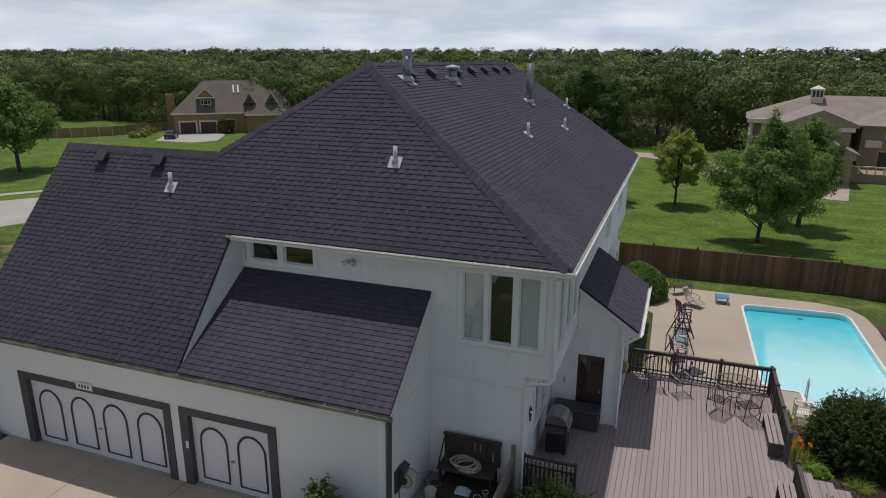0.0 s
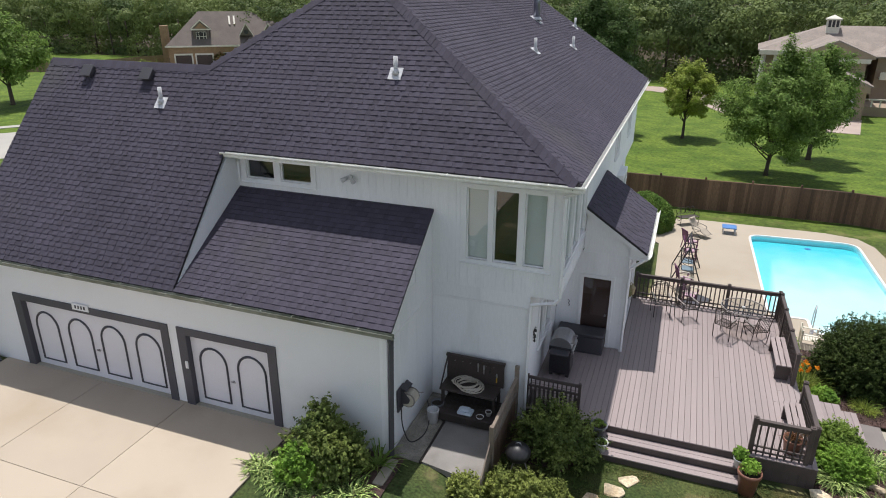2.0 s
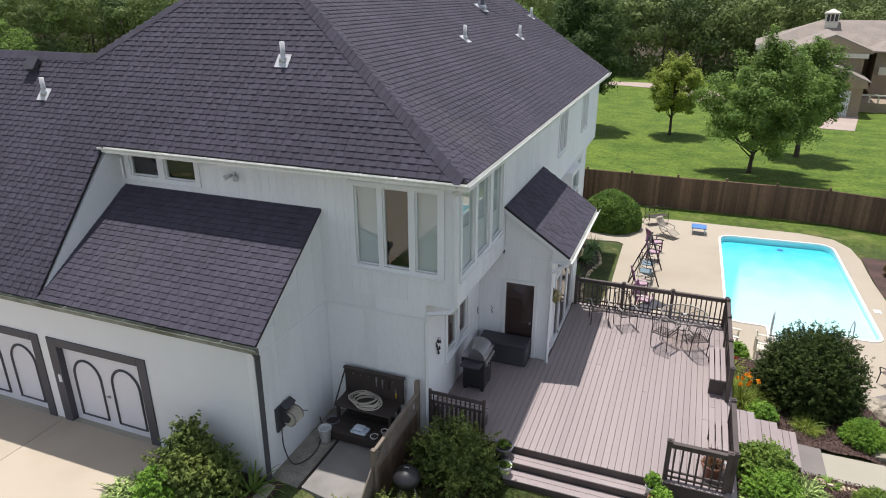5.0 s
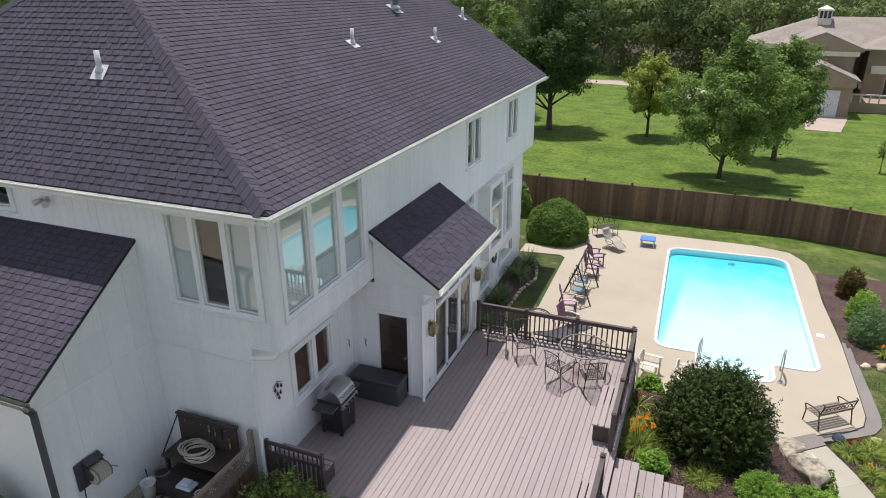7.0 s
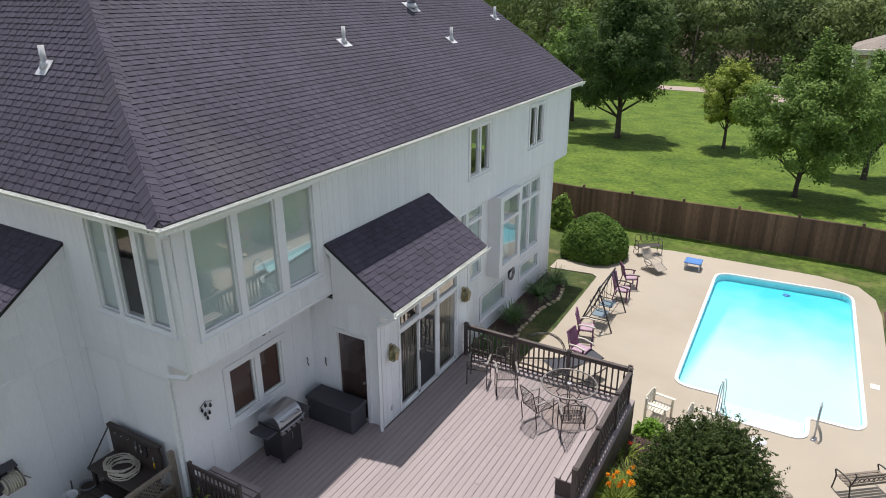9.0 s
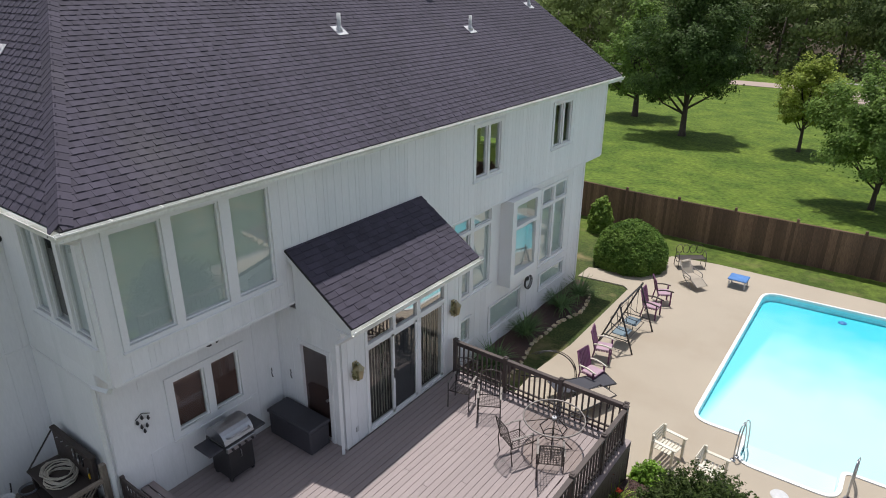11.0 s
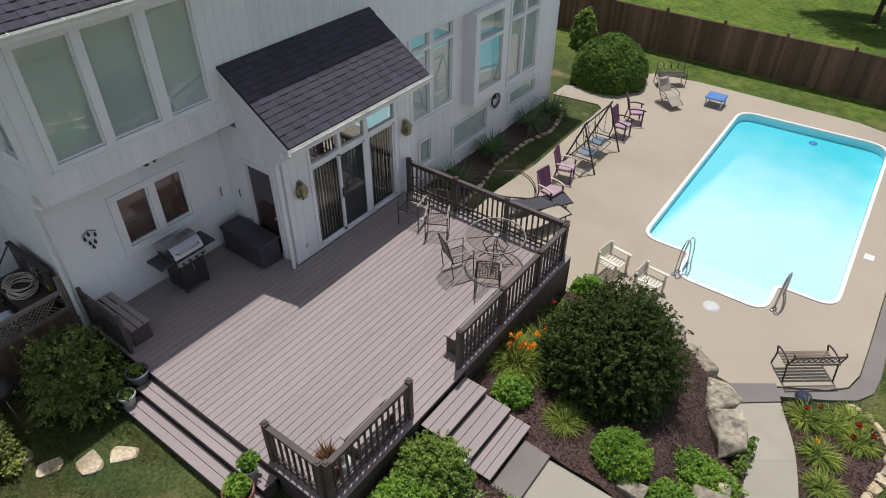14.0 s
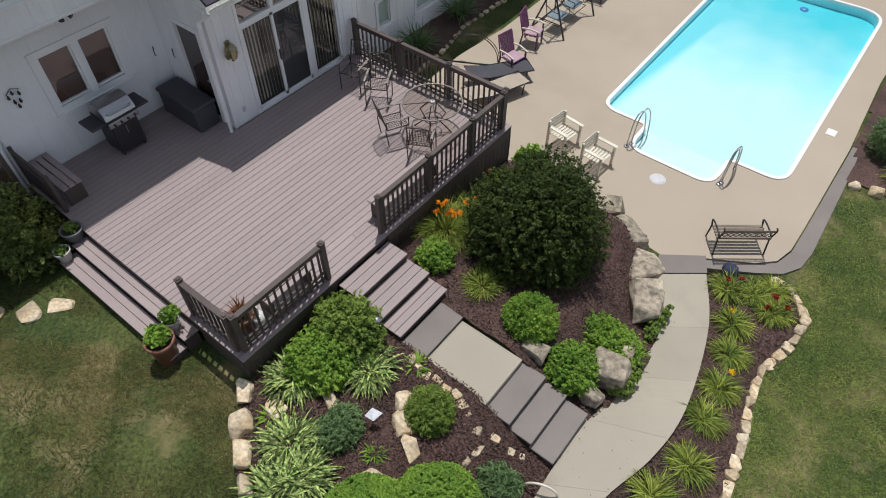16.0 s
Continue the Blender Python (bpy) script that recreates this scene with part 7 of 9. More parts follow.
tree("sapling", (16.4, 58.1, gz(16.4, 58)), 2.6, 1.0, 0.6, 0.03, LEAF_MID, 207, "thin young sapling on the lawn", 300, 0.1)

# ---- the woods ----
def woods():
    """Rows of broad crowns, each a heap of leafy lobes, tallest behind."""
    rng = np.random.default_rng(77)
    leaf = []
    spots = []
    for row, (y0, gap) in enumerate(((121, 5.6), (126, 5.8), (132, 6.4), (140, 7.4), (152, 8.4), (167, 9.0), (186, 10.0), (212, 11.0), (245, 11.0), (285, 10.0), (335, 9.0), (400, 8.0), (480, 7.0))):
        x = -1.35 * y0 - 20
        while x < 0.42 * y0 + 25:
            spots.append((x + rng.uniform(-1.5, 1.5), y0 + rng.uniform(-2.5, 2.5), row))
            x += gap * rng.uniform(0.7, 1.3)
    for x, y, row in spots:
        base = float(ground_z(x, y))
        h = (rng.uniform(11.0, 16.0) if row < 9 else rng.uniform(12.5, 14.6)) + 0.004 * max(0, y - 150)
        w = rng.uniform(3.0, 5.2) if row < 7 else rng.uniform(5.0, 7.5)
        near = row < 3
        k = 20 if near else 9 if row < 7 else 9 if row < 11 else 13
        per = 106 if near else 48 if row < 7 else 34
        size = 0.25 if near else 0.36 + 0.0016 * (y - 130)
        d = sphere_dirs(k, rng, -0.9 if near or row > 6 else -0.3)
        mid = np.array([x, y, base + h * 0.53])
        c = mid + d * np.array([w, w, h * 0.42]) * rng.uniform(0.62, 0.95, (k, 1))
        cd = sphere_dirs(k * per, rng, -0.35)
        r = np.repeat(rng.uniform(1.1, 2.3, k) * (1.0 if row < 7 else 1.6), per)[:, None] * rng.uniform(0.7, 1.12, (k * per, 1))
        pts = np.repeat(c, per, 0) + cd * r * np.array([1.15, 1.15, 0.8])
        nrm = cd * 0.7 + (pts - mid) / np.array([w, w, h * 0.44]) * 0.7 + np.array([0, 0, 0.1])
        leaf.append(leaf_quads(pts, nrm, size, rng, 0.65, 0.22))
        if row < 2:
            m = 360
            low = np.stack([rng.normal(x, 2.6, m), rng.normal(y - 1.0, 1.0, m), base + np.abs(rng.normal(0, 2.0, m))], 1)
            leaf.append(leaf_quads(low, np.tile([0, -0.8, 0.4], (m, 1)), 0.3, rng, 0.65, 0.5))
    return np.concatenate(leaf)


wood_leaves = woods()
solo("woods", quads("woods", wood_leaves, LEAF_WOOD), kind="stuff", label="dense green deciduous woods behind the fields", category="woods")
trunks = Build()
for k in range(50):
    x = -175 + 4.9 * k + 1.3 * math.sin(k * 7.7)
    y = 120.5 + 1.5 * math.sin(k * 3.1)
    trunks.cyl((x, y, gz(x, y) - 0.2), (x + 0.3 * math.sin(k), y, gz(x, y) + 8), 0.22, 0.12, 6)
solo("wood_trunks", trunks, BARK, kind="stuff", label="grey trunks at the edge of the woods", category="woods")


# ---- things on the deck ----
g = thing("gas_grill", (-2.38, 15.98, 0), "stainless and black gas grill with side shelves", "grill")
part("cart", Build().box(-2.68, -2.12, 15.7, 16.28, 0.08, 0.78, 0.02), g, "black cart", material=BLACK)
part("firebox", Build().box(-2.7, -2.1, 15.64, 16.33, 0.78, 0.92, 0.02), g, material=BLACK)
lid_ = [(-2.70, 0.92)] + [(-2.41 - 0.29 * math.cos(a), 0.94 + 0.25 * math.sin(a)) for a in np.linspace(0.25, math.pi - 0.35, 9)] + [(-2.1, 0.92)]
part("lid", Build().prism([(x, 15.66, z) for x, z in lid_], (0, 0.66, 0)), g, "stainless steel hood", material=STEEL)
part("handle", Build().tube([(-2.14, 15.74, 1.04), (-2.06, 15.76, 1.05), (-2.06, 16.22, 1.05), (-2.14, 16.24, 1.04)], 0.014, 8), g, material=STEEL)
part("control_panel", Build().box(-2.12, -2.05, 15.66, 16.32, 0.76, 0.88, 0.012), g, material=STEEL)
for k in range(4):
    part("knob", Build().cyl((-2.05, 15.77 + 0.15 * k, 0.82), (-2.015, 15.77 + 0.15 * k, 0.82), 0.025), g, material=BLACK)
for a, b in ((15.34, 15.64), (16.33, 16.63)):
    part("side_shelf", Build().box(-2.64, -2.14, a, b, 0.83, 0.88, 0.015), g, "black side shelf", material=BLACKPLASTIC)
part("towel_bar", Build().tube([(-2.118, 15.98, 0.66), (-2.09, 15.98, 0.64), (-2.09, 15.98, 0.5), (-2.118, 15.98, 0.48)], 0.01, 6), g, material=STEEL)
for x in (-2.62, -2.18):
    for y in (15.74, 16.24):
        part("wheel", Build().cyl((x, y - 0.02, 0.05), (x, y + 0.02, 0.05), 0.05), g, material=BLACK)
dbx = thing("storage_box", (-2.1, 17.42, 0), "dark charcoal covered storage box against the wall", "storage box")
part("body", Build().box(-2.74, -1.46, 17.16, 17.69, 0.0, 0.54, 0.03), dbx, material=BLACKPLASTIC)
part("lid", Build().box(-2.77, -1.43, 17.13, 17.71, 0.54, 0.63, 0.03), dbx, material=BLACKPLASTIC)


def lantern(y):
    l = thing("wall_lantern", (-1.02, y, 1.6), "weathered brass coach lantern with dried wreath", "wall lamp", "lanterns by the doors")
    part("backplate", Build().box(-1.035, -1.0, y - 0.06, y + 0.06, 1.68, 1.98, 0.01), l, material=BRASS)
    part("arm", Build().tube([(-1.0, y, 1.9), (-0.92, y, 2.0), (-0.88, y, 1.95)], 0.012, 6), l, material=BRASS)
    part("cage", Build().lathe((-0.88, y, 1.62), [(0.03, 0.0), (0.06, 0.03), (0.09, 0.22), (0.1, 0.24), (0.03, 0.32), (0.01, 0.36)], 6, False), l, material=BRASS)
    d = sphere_dirs(160, np.random.default_rng(int(y * 10)), -1)
    part("wreath", quads("wreath", leaf_quads(np.array([-0.95, y, 1.74]) + d * np.array([0.07, 0.13, 0.17]), d, 0.05, np.random.default_rng(3), 0.4), paint("dried leaves", (0.36, 0.31, 0.16), (0.26, 0.26, 0.12), 0.8, vary=0.3, island=True)), l, kind="stuff")


lantern(18.08)
lantern(21.45)
orn = thing("wall_ornament", (-2.93, 14.66, 1.5), "dark metal bird ornament on the siding", "ornament")
part("frame", Build().tube([(-2.92, 14.52, 1.84), (-2.9, 14.64, 1.94), (-2.9, 14.78, 1.86)], 0.008, 5), orn, material=BLACK)
for k, (y, z) in enumerate(((14.54, 1.78), (14.63, 1.84), (14.74, 1.78), (14.6, 1.66), (14.7, 1.64), (14.64, 1.55))):
    part("leaf", Build().lathe((-2.9, y, z - 0.05), [(0.0, 0.0), (0.03, 0.04), (0.015, 0.1), (0.0, 0.12)], 6), orn, material=BLACK)
for at in ((-2.925, 17.5, 1.28), (-2.6, 17.735, 1.25)):
    hk = solo("wall_hook", Build().tube([(at[0], at[1], at[2] + 0.1), (at[0] + 0.05, at[1] - 0.03, at[2] + 0.06), (at[0] + 0.02, at[1] - 0.02, at[2]), (at[0] + 0.06, at[1] - 0.04, at[2] - 0.06), (at[0] + 0.03, at[1], at[2] - 0.1)], 0.01, 6),
              BLACK, "small black scroll hook on the wall", "hook", "wall hooks")
fl = thing("floodlight", (-2.6, 15.97, 2.9), "small black floodlight under the overhang", "lamp")
part("mount", Build().cyl((-2.6, 15.97, 3.02), (-2.6, 15.97, 2.95), 0.04), fl, material=BLACK)
for s in (-1, 1):
    part("head", Build().cyl((-2.58, 15.97 + 0.04 * s, 2.95), (-2.48, 15.97 + 0.1 * s, 2.88), 0.03, 0.05), fl, material=BLACK)
fl2 = thing("floodlight", (-7.5, 14.0, 5.4), "white twin floodlight on the siding", "lamp")
part("mount", Build().cyl((-7.5, 14.05, 5.45), (-7.5, 13.98, 5.45), 0.06), fl2, material=PVC)
for s in (-1, 1):
    part("head", Build().cyl((-7.5 + 0.05 * s, 13.97, 5.44), (-7.5 + 0.16 * s, 13.86, 5.38), 0.04, 0.065), fl2, material=PVC)
solo("outlet_cover", Build().box(-1.035, -1.0, 18.02, 18.1, 0.28, 0.4, 0.01), PVC, "grey outdoor outlet cover on the wall", "outlet")


def metal_chair():
    """A wrought metal deck chair with a mesh seat and arms."""
    c = thing("metal_chair", label="dark bronze wrought metal chair with mesh seat", category="chair", group="deck chairs", local=True)
    for x in (-0.25, 0.25):
        part("side_frame", Build().tube([(x, 0.25, 0.0), (x, 0.24, 0.62), (x, 0.05, 0.65), (x, -0.24, 0.62), (x, -0.27, 0.4), (x, -0.22, 0.0)], 0.013, 6), c, material=BRONZE)
        part("back_post", Build().tube([(x * 0.9, -0.22, 0.4), (x * 0.9, -0.36, 0.95)], 0.013, 6), c, material=BRONZE)
        part("armrest", Build().box(x - 0.025, x + 0.025, -0.24, 0.26, 0.64, 0.655, 0.006), c, "pale worn armrest", material=PALEMETAL)
    part("top_bar", Build().tube([(-0.225, -0.36, 0.95), (0, -0.38, 0.99), (0.225, -0.36, 0.95)], 0.014, 6), c, material=BRONZE)
    b, s = Build(), Build()
    for k in range(9):
        u = -0.22 + 0.055 * k
        b.tube([(u, -0.22, 0.42), (u * 0.95, -0.355, 0.94)], 0.005, 4, False)
        s.tube([(u, -0.22, 0.42), (u, 0.22, 0.43)], 0.005, 4, False)
        w = -0.2 + 0.05 * k
        s.tube([(-0.23, w, 0.425), (0.23, w, 0.425)], 0.005, 4, False)
    for k in range(6):
        b.tube([(-0.22, -0.245 - 0.02 * k, 0.5 + 0.075 * k), (0.22, -0.245 - 0.02 * k, 0.5 + 0.075 * k)], 0.004, 4, False)
    part("back_mesh", b, c, kind="stuff", material=BRONZE)
    part("seat", s, c, kind="stuff", material=BRONZE)
    part("seat_rim", Build().tube([(-0.24, -0.22, 0.42), (0.24, -0.22, 0.42), (0.24, 0.23, 0.43), (-0.24, 0.23, 0.43)], 0.012, 6, closed=True), c, material=BRONZE)
    return c


proto = metal_chair()
proto.matrix_basis = pose(1.85, 19.68, 0, 0, 0, -28)
for x, y, a in ((2.66, 19.62, 28), (0.72, 20.45, -150), (-0.05, 20.5, -165)):
    copy_thing(proto, pose(x, y, 0, 0, 0, a))
tb = thing("patio_table", (2.32, 20.4, 0), "round glass-topped bronze metal patio table", "table")
cx, cy = 2.32, 20.4
ring = [(cx + 0.63 * math.cos(a), cy + 0.63 * math.sin(a), 0.72) for a in np.linspace(0, math.tau, 33)[:-1]]
part("rim", Build().tube(ring, 0.018, 6, closed=True), tb, material=PALEMETAL)
part("glass_top", mesh_from("glass_top", [(x, y, 0.728) for x, y, z in ring], [tuple(range(32))], TABLEGLASS), tb, "patterned glass top")
for k in range(4):
    a = k * math.pi / 2 + 0.4
    part("leg", Build().tube([(cx + 0.1 * math.cos(a), cy + 0.1 * math.sin(a), 0.7), (cx + 0.28 * math.cos(a), cy + 0.28 * math.sin(a), 0.5), (cx + 0.16 * math.cos(a), cy + 0.16 * math.sin(a), 0.25),
                              (cx + 0.42 * math.cos(a), cy + 0.42 * math.sin(a), 0.0)], 0.014, 6), tb, material=BRONZE)
    part("spoke", Build().tube([(cx, cy, 0.71), (cx + 0.62 * math.cos(a + 0.4), cy + 0.62 * math.sin(a + 0.4), 0.71)], 0.009, 6), tb, material=BRONZE)
part("hub", Build().lathe((cx, cy, 0.69), [(0.05, 0.0), (0.05, 0.05), (0.022, 0.06), (0.02, 0.05)]), tb, "white umbrella ring", material=PVC)
part("low_ring", Build().tube([(cx + 0.2 * math.cos(a), cy + 0.2 * math.sin(a), 0.3) for a in np.linspace(0, math.tau, 21)[:-1]], 0.01, 6, closed=True), tb, material=BRONZE)


def pot(name, x, y, z, r, h, material, label, group=""):
    t = thing(name, (x, y, z), label, "pot", group)
    part("pot_body", Build().lathe((x, y, z), [(0.0, 0.0), (r * 0.7, 0.0), (r * 0.95, h * 0.85), (r * 1.05, h * 0.86), (r * 1.05, h), (r * 0.92, h), (r * 0.88, h * 0.85), (0, h * 0.85)]), t, material=material)
    part("soil", Build().lathe((x, y, z + h * 0.86), [(0, 0.02), (r * 0.88, 0.0)]), t, material=SOIL)
    return t


def potted(t, x, y, z, n, length, width, material, seed, rise=(0.8, 1.5), bend=(0.6, 1.8)):
    r = np.random.default_rng(seed)
    yaw = r.uniform(0, math.tau, n)
    v = strips(np.tile([x, y, z], (n, 1)) + r.normal(0, 0.03, (n, 3)) * [1, 1, 0], yaw, length * r.uniform(0.6, 1.1, n), np.full(n, width), r.uniform(*rise, n), r.uniform(*bend, n))
    part("leaves", ribbon_mesh("leaves", v, 4, material), t, kind="stuff")


def potted_leafy(t, x, y, z, n, r, size, material, seed):
    rg = np.random.default_rng(seed)
    d = sphere_dirs(n, rg, -0.1)
    part("leaves", quads("leaves", leaf_quads(np.array([x, y, z]) + d * r * rg.uniform(0.4, 1, (n, 1)), d, size, rg), material), t, kind="stuff")


p1 = pot("flower_pot", -1.08, 13.86, -0.18, 0.2, 0.26, POTGREY, "round grey pot on the top step")
potted_leafy(p1, -1.08, 13.86, 0.08, 120, 0.16, 0.045, LEAF_MID, 1)
p2 = pot("flower_pot", -0.95, 13.5, -0.36, 0.15, 0.24, POTWHITE, "small white pot on the step")
potted_leafy(p2, -0.95, 13.5, -0.12, 60, 0.11, 0.04, LEAF_MID, 2)
p3 = pot("flower_pot", 2.2, 13.42, -0.56, 0.24, 0.58, TERRACOTTA, "brown pot with bushy green plant by the steps")
potted_leafy(p3, 2.2, 13.44, 0.08, 520, 0.22, 0.048, LEAF_LIME, 3)
p4 = pot("flower_pot", 2.02, 13.78, -0.18, 0.14, 0.22, POTWHITE, "pale pot with yellow-green plant on the step")
potted_leafy(p4, 2.02, 13.82, 0.1, 220, 0.19, 0.05, LEAF_LIME, 4)
p5 = pot("flower_pot", 3.1, 14.48, 0.0, 0.21, 0.36, TERRACOTTA, "brown pot with reddish spiky plant")
potted(p5, 3.1, 14.48, 0.34, 60, 0.38, 0.012, LEAF_SPIKE, 5, (0.3, 1.4), (0.1, 0.6))
solo("white_candle_jar", Build().lathe((3.28, 14.66, 0.3), [(0, 0), (0.04, 0), (0.04, 0.2), (0.03, 0.22), (0, 0.22)]).lathe((3.28, 14.66, 0.0), [(0.0, 0), (0.1, 0), (0.1, 0.3), (0, 0.3)]), POTWHITE, "white jar standing beside the pot", "jar")

# ---- the work corner ----
wbn = thing("work_table", (-4.2, 13.45, -0.13), "dark stained potting table with tool board behind", "table")
part("back_board", Build().box(-4.92, -3.45, 13.86, 13.92, 0.5, 1.16, 0.01), wbn, material=DARKWOOD)
part("back_rim", Build().box(-4.95, -3.42, 13.84, 13.94, 1.14, 1.2, 0.01), wbn, material=DARKWOOD)
part("tabletop", Build().box(-4.92, -3.5, 13.28, 13.86, 0.5, 0.55, 0.01), wbn, material=DARKWOOD)
for x in (-4.88, -3.58):
    for y in (13.32, 13.78):
        part("leg", Build().box(x, x + 0.07, y, y + 0.07, -0.13, 0.5, 0.006), wbn, material=DARKWOOD)
for k in range(5):
    part("shelf_board", Build().box(-4.86, -3.46, 12.94 + 0.18 * k, 13.11 + 0.18 * k, 0.08, 0.115, 0.006), wbn, material=DARKWOOD)
part("shelf_apron", Build().box(-4.86, -3.46, 12.92, 12.95, -0.1, 0.1, 0.006), wbn, material=DARKWOOD)
for k in range(6):
    part("tool_hook", Build().cyl((-4.7 + 0.2 * k, 13.86, 1.06), (-4.7 + 0.2 * k, 13.82, 1.07), 0.008, n=6), wbn, material=STEEL)
part("side_brace", Build().tube([(-4.9, 13.86, 1.15), (-4.9, 13.3, 0.52)], 0.02, 4, False), wbn, material=DARKWOOD)


def hose_coil(name, at, r, turns, seed, material, label, thick=0.014, flat=True):
    rg = random.Random(seed)
    pts = []
    for k in range(turns * 16):
        a = k * math.tau / 16
        rr = r * (0.75 + 0.25 * math.sin(k * 0.37 + seed)) + rg.uniform(-0.02, 0.02)
        pts.append((at[0] + rr * math.cos(a) + 0.04 * math.sin(k * 0.11), at[1] + rr * 0.8 * math.sin(a), at[2] + thick + 0.012 * (k // 16) + rg.uniform(0, 0.01)))
    return solo(name, Build().tube(pts, thick, 6), material, label, "hose")


hose_coil("garden_hose", (-4.3, 13.56, 0.55), 0.4, 9, 2, HOSE, "cream garden hose coiled on the work table")
solo("folded_cloth", Build().box(-4.36, -3.98, 12.97, 13.24, 0.116, 0.2, 0.03).box(-4.3, -4.05, 13.0, 13.2, 0.195, 0.26, 0.03), TARP, "pale blue folded cloth on the low shelf", "cloth")
for k, (x, z, m, lab) in enumerate(((-4.1, 0.98, STEEL, "steel hand tool hanging on the board"), (-3.95, 0.95, STEEL, "steel hand tool hanging on the board"), (-3.8, 0.96, BLACK, "black pliers hanging on the board"), (-3.62, 0.78, YELLOW, "yellow tool hanging on the board"))):
    tl = thing("hand_tool", (x, 13.84, z - 0.1), lab, "tool", "tools on the board")
    part("blade", Build().box(x - 0.02, x + 0.02, 13.83, 13.855, z, z + 0.12, 0.006), tl, material=STEEL if m is YELLOW else m)
    part("grip", Build().cyl((x, 13.84, z - 0.12), (x, 13.84, z), 0.016), tl, material=m)
pot("small_pot", -3.62, 13.2, 0.115, 0.075, 0.12, POTWHITE, "small white pot on the low shelf")
pot("small_pot", -3.78, 13.02, 0.115, 0.09, 0.06, POTWHITE, "small white dish on the low shelf")
bk = thing("bucket", (-4.92, 12.86, -0.15), "white plastic bucket beside the work table", "bucket")
part("bucket_body", Build().lathe((-4.92, 12.86, -0.15), [(0, 0), (0.12, 0), (0.145, 0.34), (0.155, 0.35), (0.14, 0.355), (0.13, 0.3), (0, 0.05)]), bk, material=POTWHITE)
part("bucket_handle", Build().tube([(-4.92 + 0.15 * math.cos(a), 12.86, 0.2 - 0.12 * math.sin(a)) for a in np.linspace(0, math.pi, 9)], 0.005, 5), bk, material=STEEL)
pot("nursery_pot", -4.95, 13.25, -0.15, 0.16, 0.3, POTGREY, "dark grey nursery pot beside the work table")
hr = thing("hose_reel", (-5.3, 11.95, 0.6), "wall-mounted hose reel with pale hose", "hose reel")
part("back_plate", Build().box(-5.385, -5.34, 11.78, 12.16, 0.7, 1.28, 0.012), hr, "black wall plate", material=BLACKPLASTIC)
for y in (11.93, 12.27):
    part("side_arm", Build().prism([(-5.34, y, 1.26), (-5.34, y, 0.86), (-5.16, y, 0.9), (-5.12, y, 1.0)], (0, 0.02, 0)), hr, material=BLACKPLASTIC)
part("top_cover", Build().prism([(-5.34, 11.93, 1.28), (-5.2, 11.93, 1.2), (-5.2, 12.29, 1.2), (-5.34, 12.29, 1.28)], (0, 0, 0.015)), hr, material=BLACKPLASTIC)
part("reel_drum", Build().cyl((-5.2, 11.96, 0.95), (-5.2, 12.26, 0.95), 0.15), hr, "pale wound hose", material=HOSE)
for y in (11.98, 12.26):
    part("reel_flange", Build().cyl((-5.2, y, 0.95), (-5.2, y + 0.015, 0.95), 0.185), hr, material=PALEMETAL)
for k in range(6):
    part("hose_loop", Build().tube([(-5.2 + 0.165 * math.cos(a), 12.02 + 0.042 * k, 0.95 + 0.165 * math.sin(a)) for a in np.linspace(0, math.tau, 17)[:-1]], 0.016, 5, closed=True), hr, material=HOSE)
part("crank", Build().tube([(-5.2, 12.28, 0.95), (-5.2, 12.33, 0.95), (-4.95, 12.33, 1.0)], 0.012, 6), hr, material=PALEMETAL)
solo("supply_hose", Build().tube(curve_points([(-5.3, 11.85, 0.8), (-5.25, 11.8, 0.35), (-5.1, 11.85, -0.06), (-4.95, 12.2, -0.14), (-4.95, 12.6, -0.12), (-5.05, 12.95, 0.05), (-5.15, 13.05, 0.3)], 6, False), 0.014, 6), DARKHOSE,
     "dark supply hose hanging from the reel", "hose")
solo("splash_block", Build().box(-5.34, -5.1, 10.35, 11.2, -0.17, -0.08, 0.015), PATHCONC, "grey concrete splash block under the downspout", "block")
kg = thing("kettle_grill", (-2.62, 12.15, gz(-2.6, 12.15)), "black round kettle grill on thin legs", "grill")
kx, ky, kz = -2.62, 12.15, gz(-2.6, 12.15)
part("bowl", Build().lathe((kx, ky, kz + 0.42), [(0, 0), (0.15, 0.03), (0.25, 0.12), (0.28, 0.22)]), kg, material=BLACK)
lidk = part("lid", Build().lathe((kx, ky, kz + 0.645), [(0.285, 0), (0.28, 0.06), (0.2, 0.17), (0.06, 0.22), (0, 0.225)]), kg, material=BLACK)
part("lid_handle", Build().tube([(kx - 0.06, ky, kz + 0.86), (kx - 0.05, ky, kz + 0.91), (kx + 0.05, ky, kz + 0.91), (kx + 0.06, ky, kz + 0.86)], 0.012, 6), lidk, material=STEEL)
for k in range(3):
    a = k * math.tau / 3
    part("leg", Build().cyl((kx + 0.15 * math.cos(a), ky + 0.15 * math.sin(a), kz + 0.45), (kx + 0.3 * math.cos(a), ky + 0.3 * math.sin(a), kz), 0.012), kg, material=PALEMETAL)

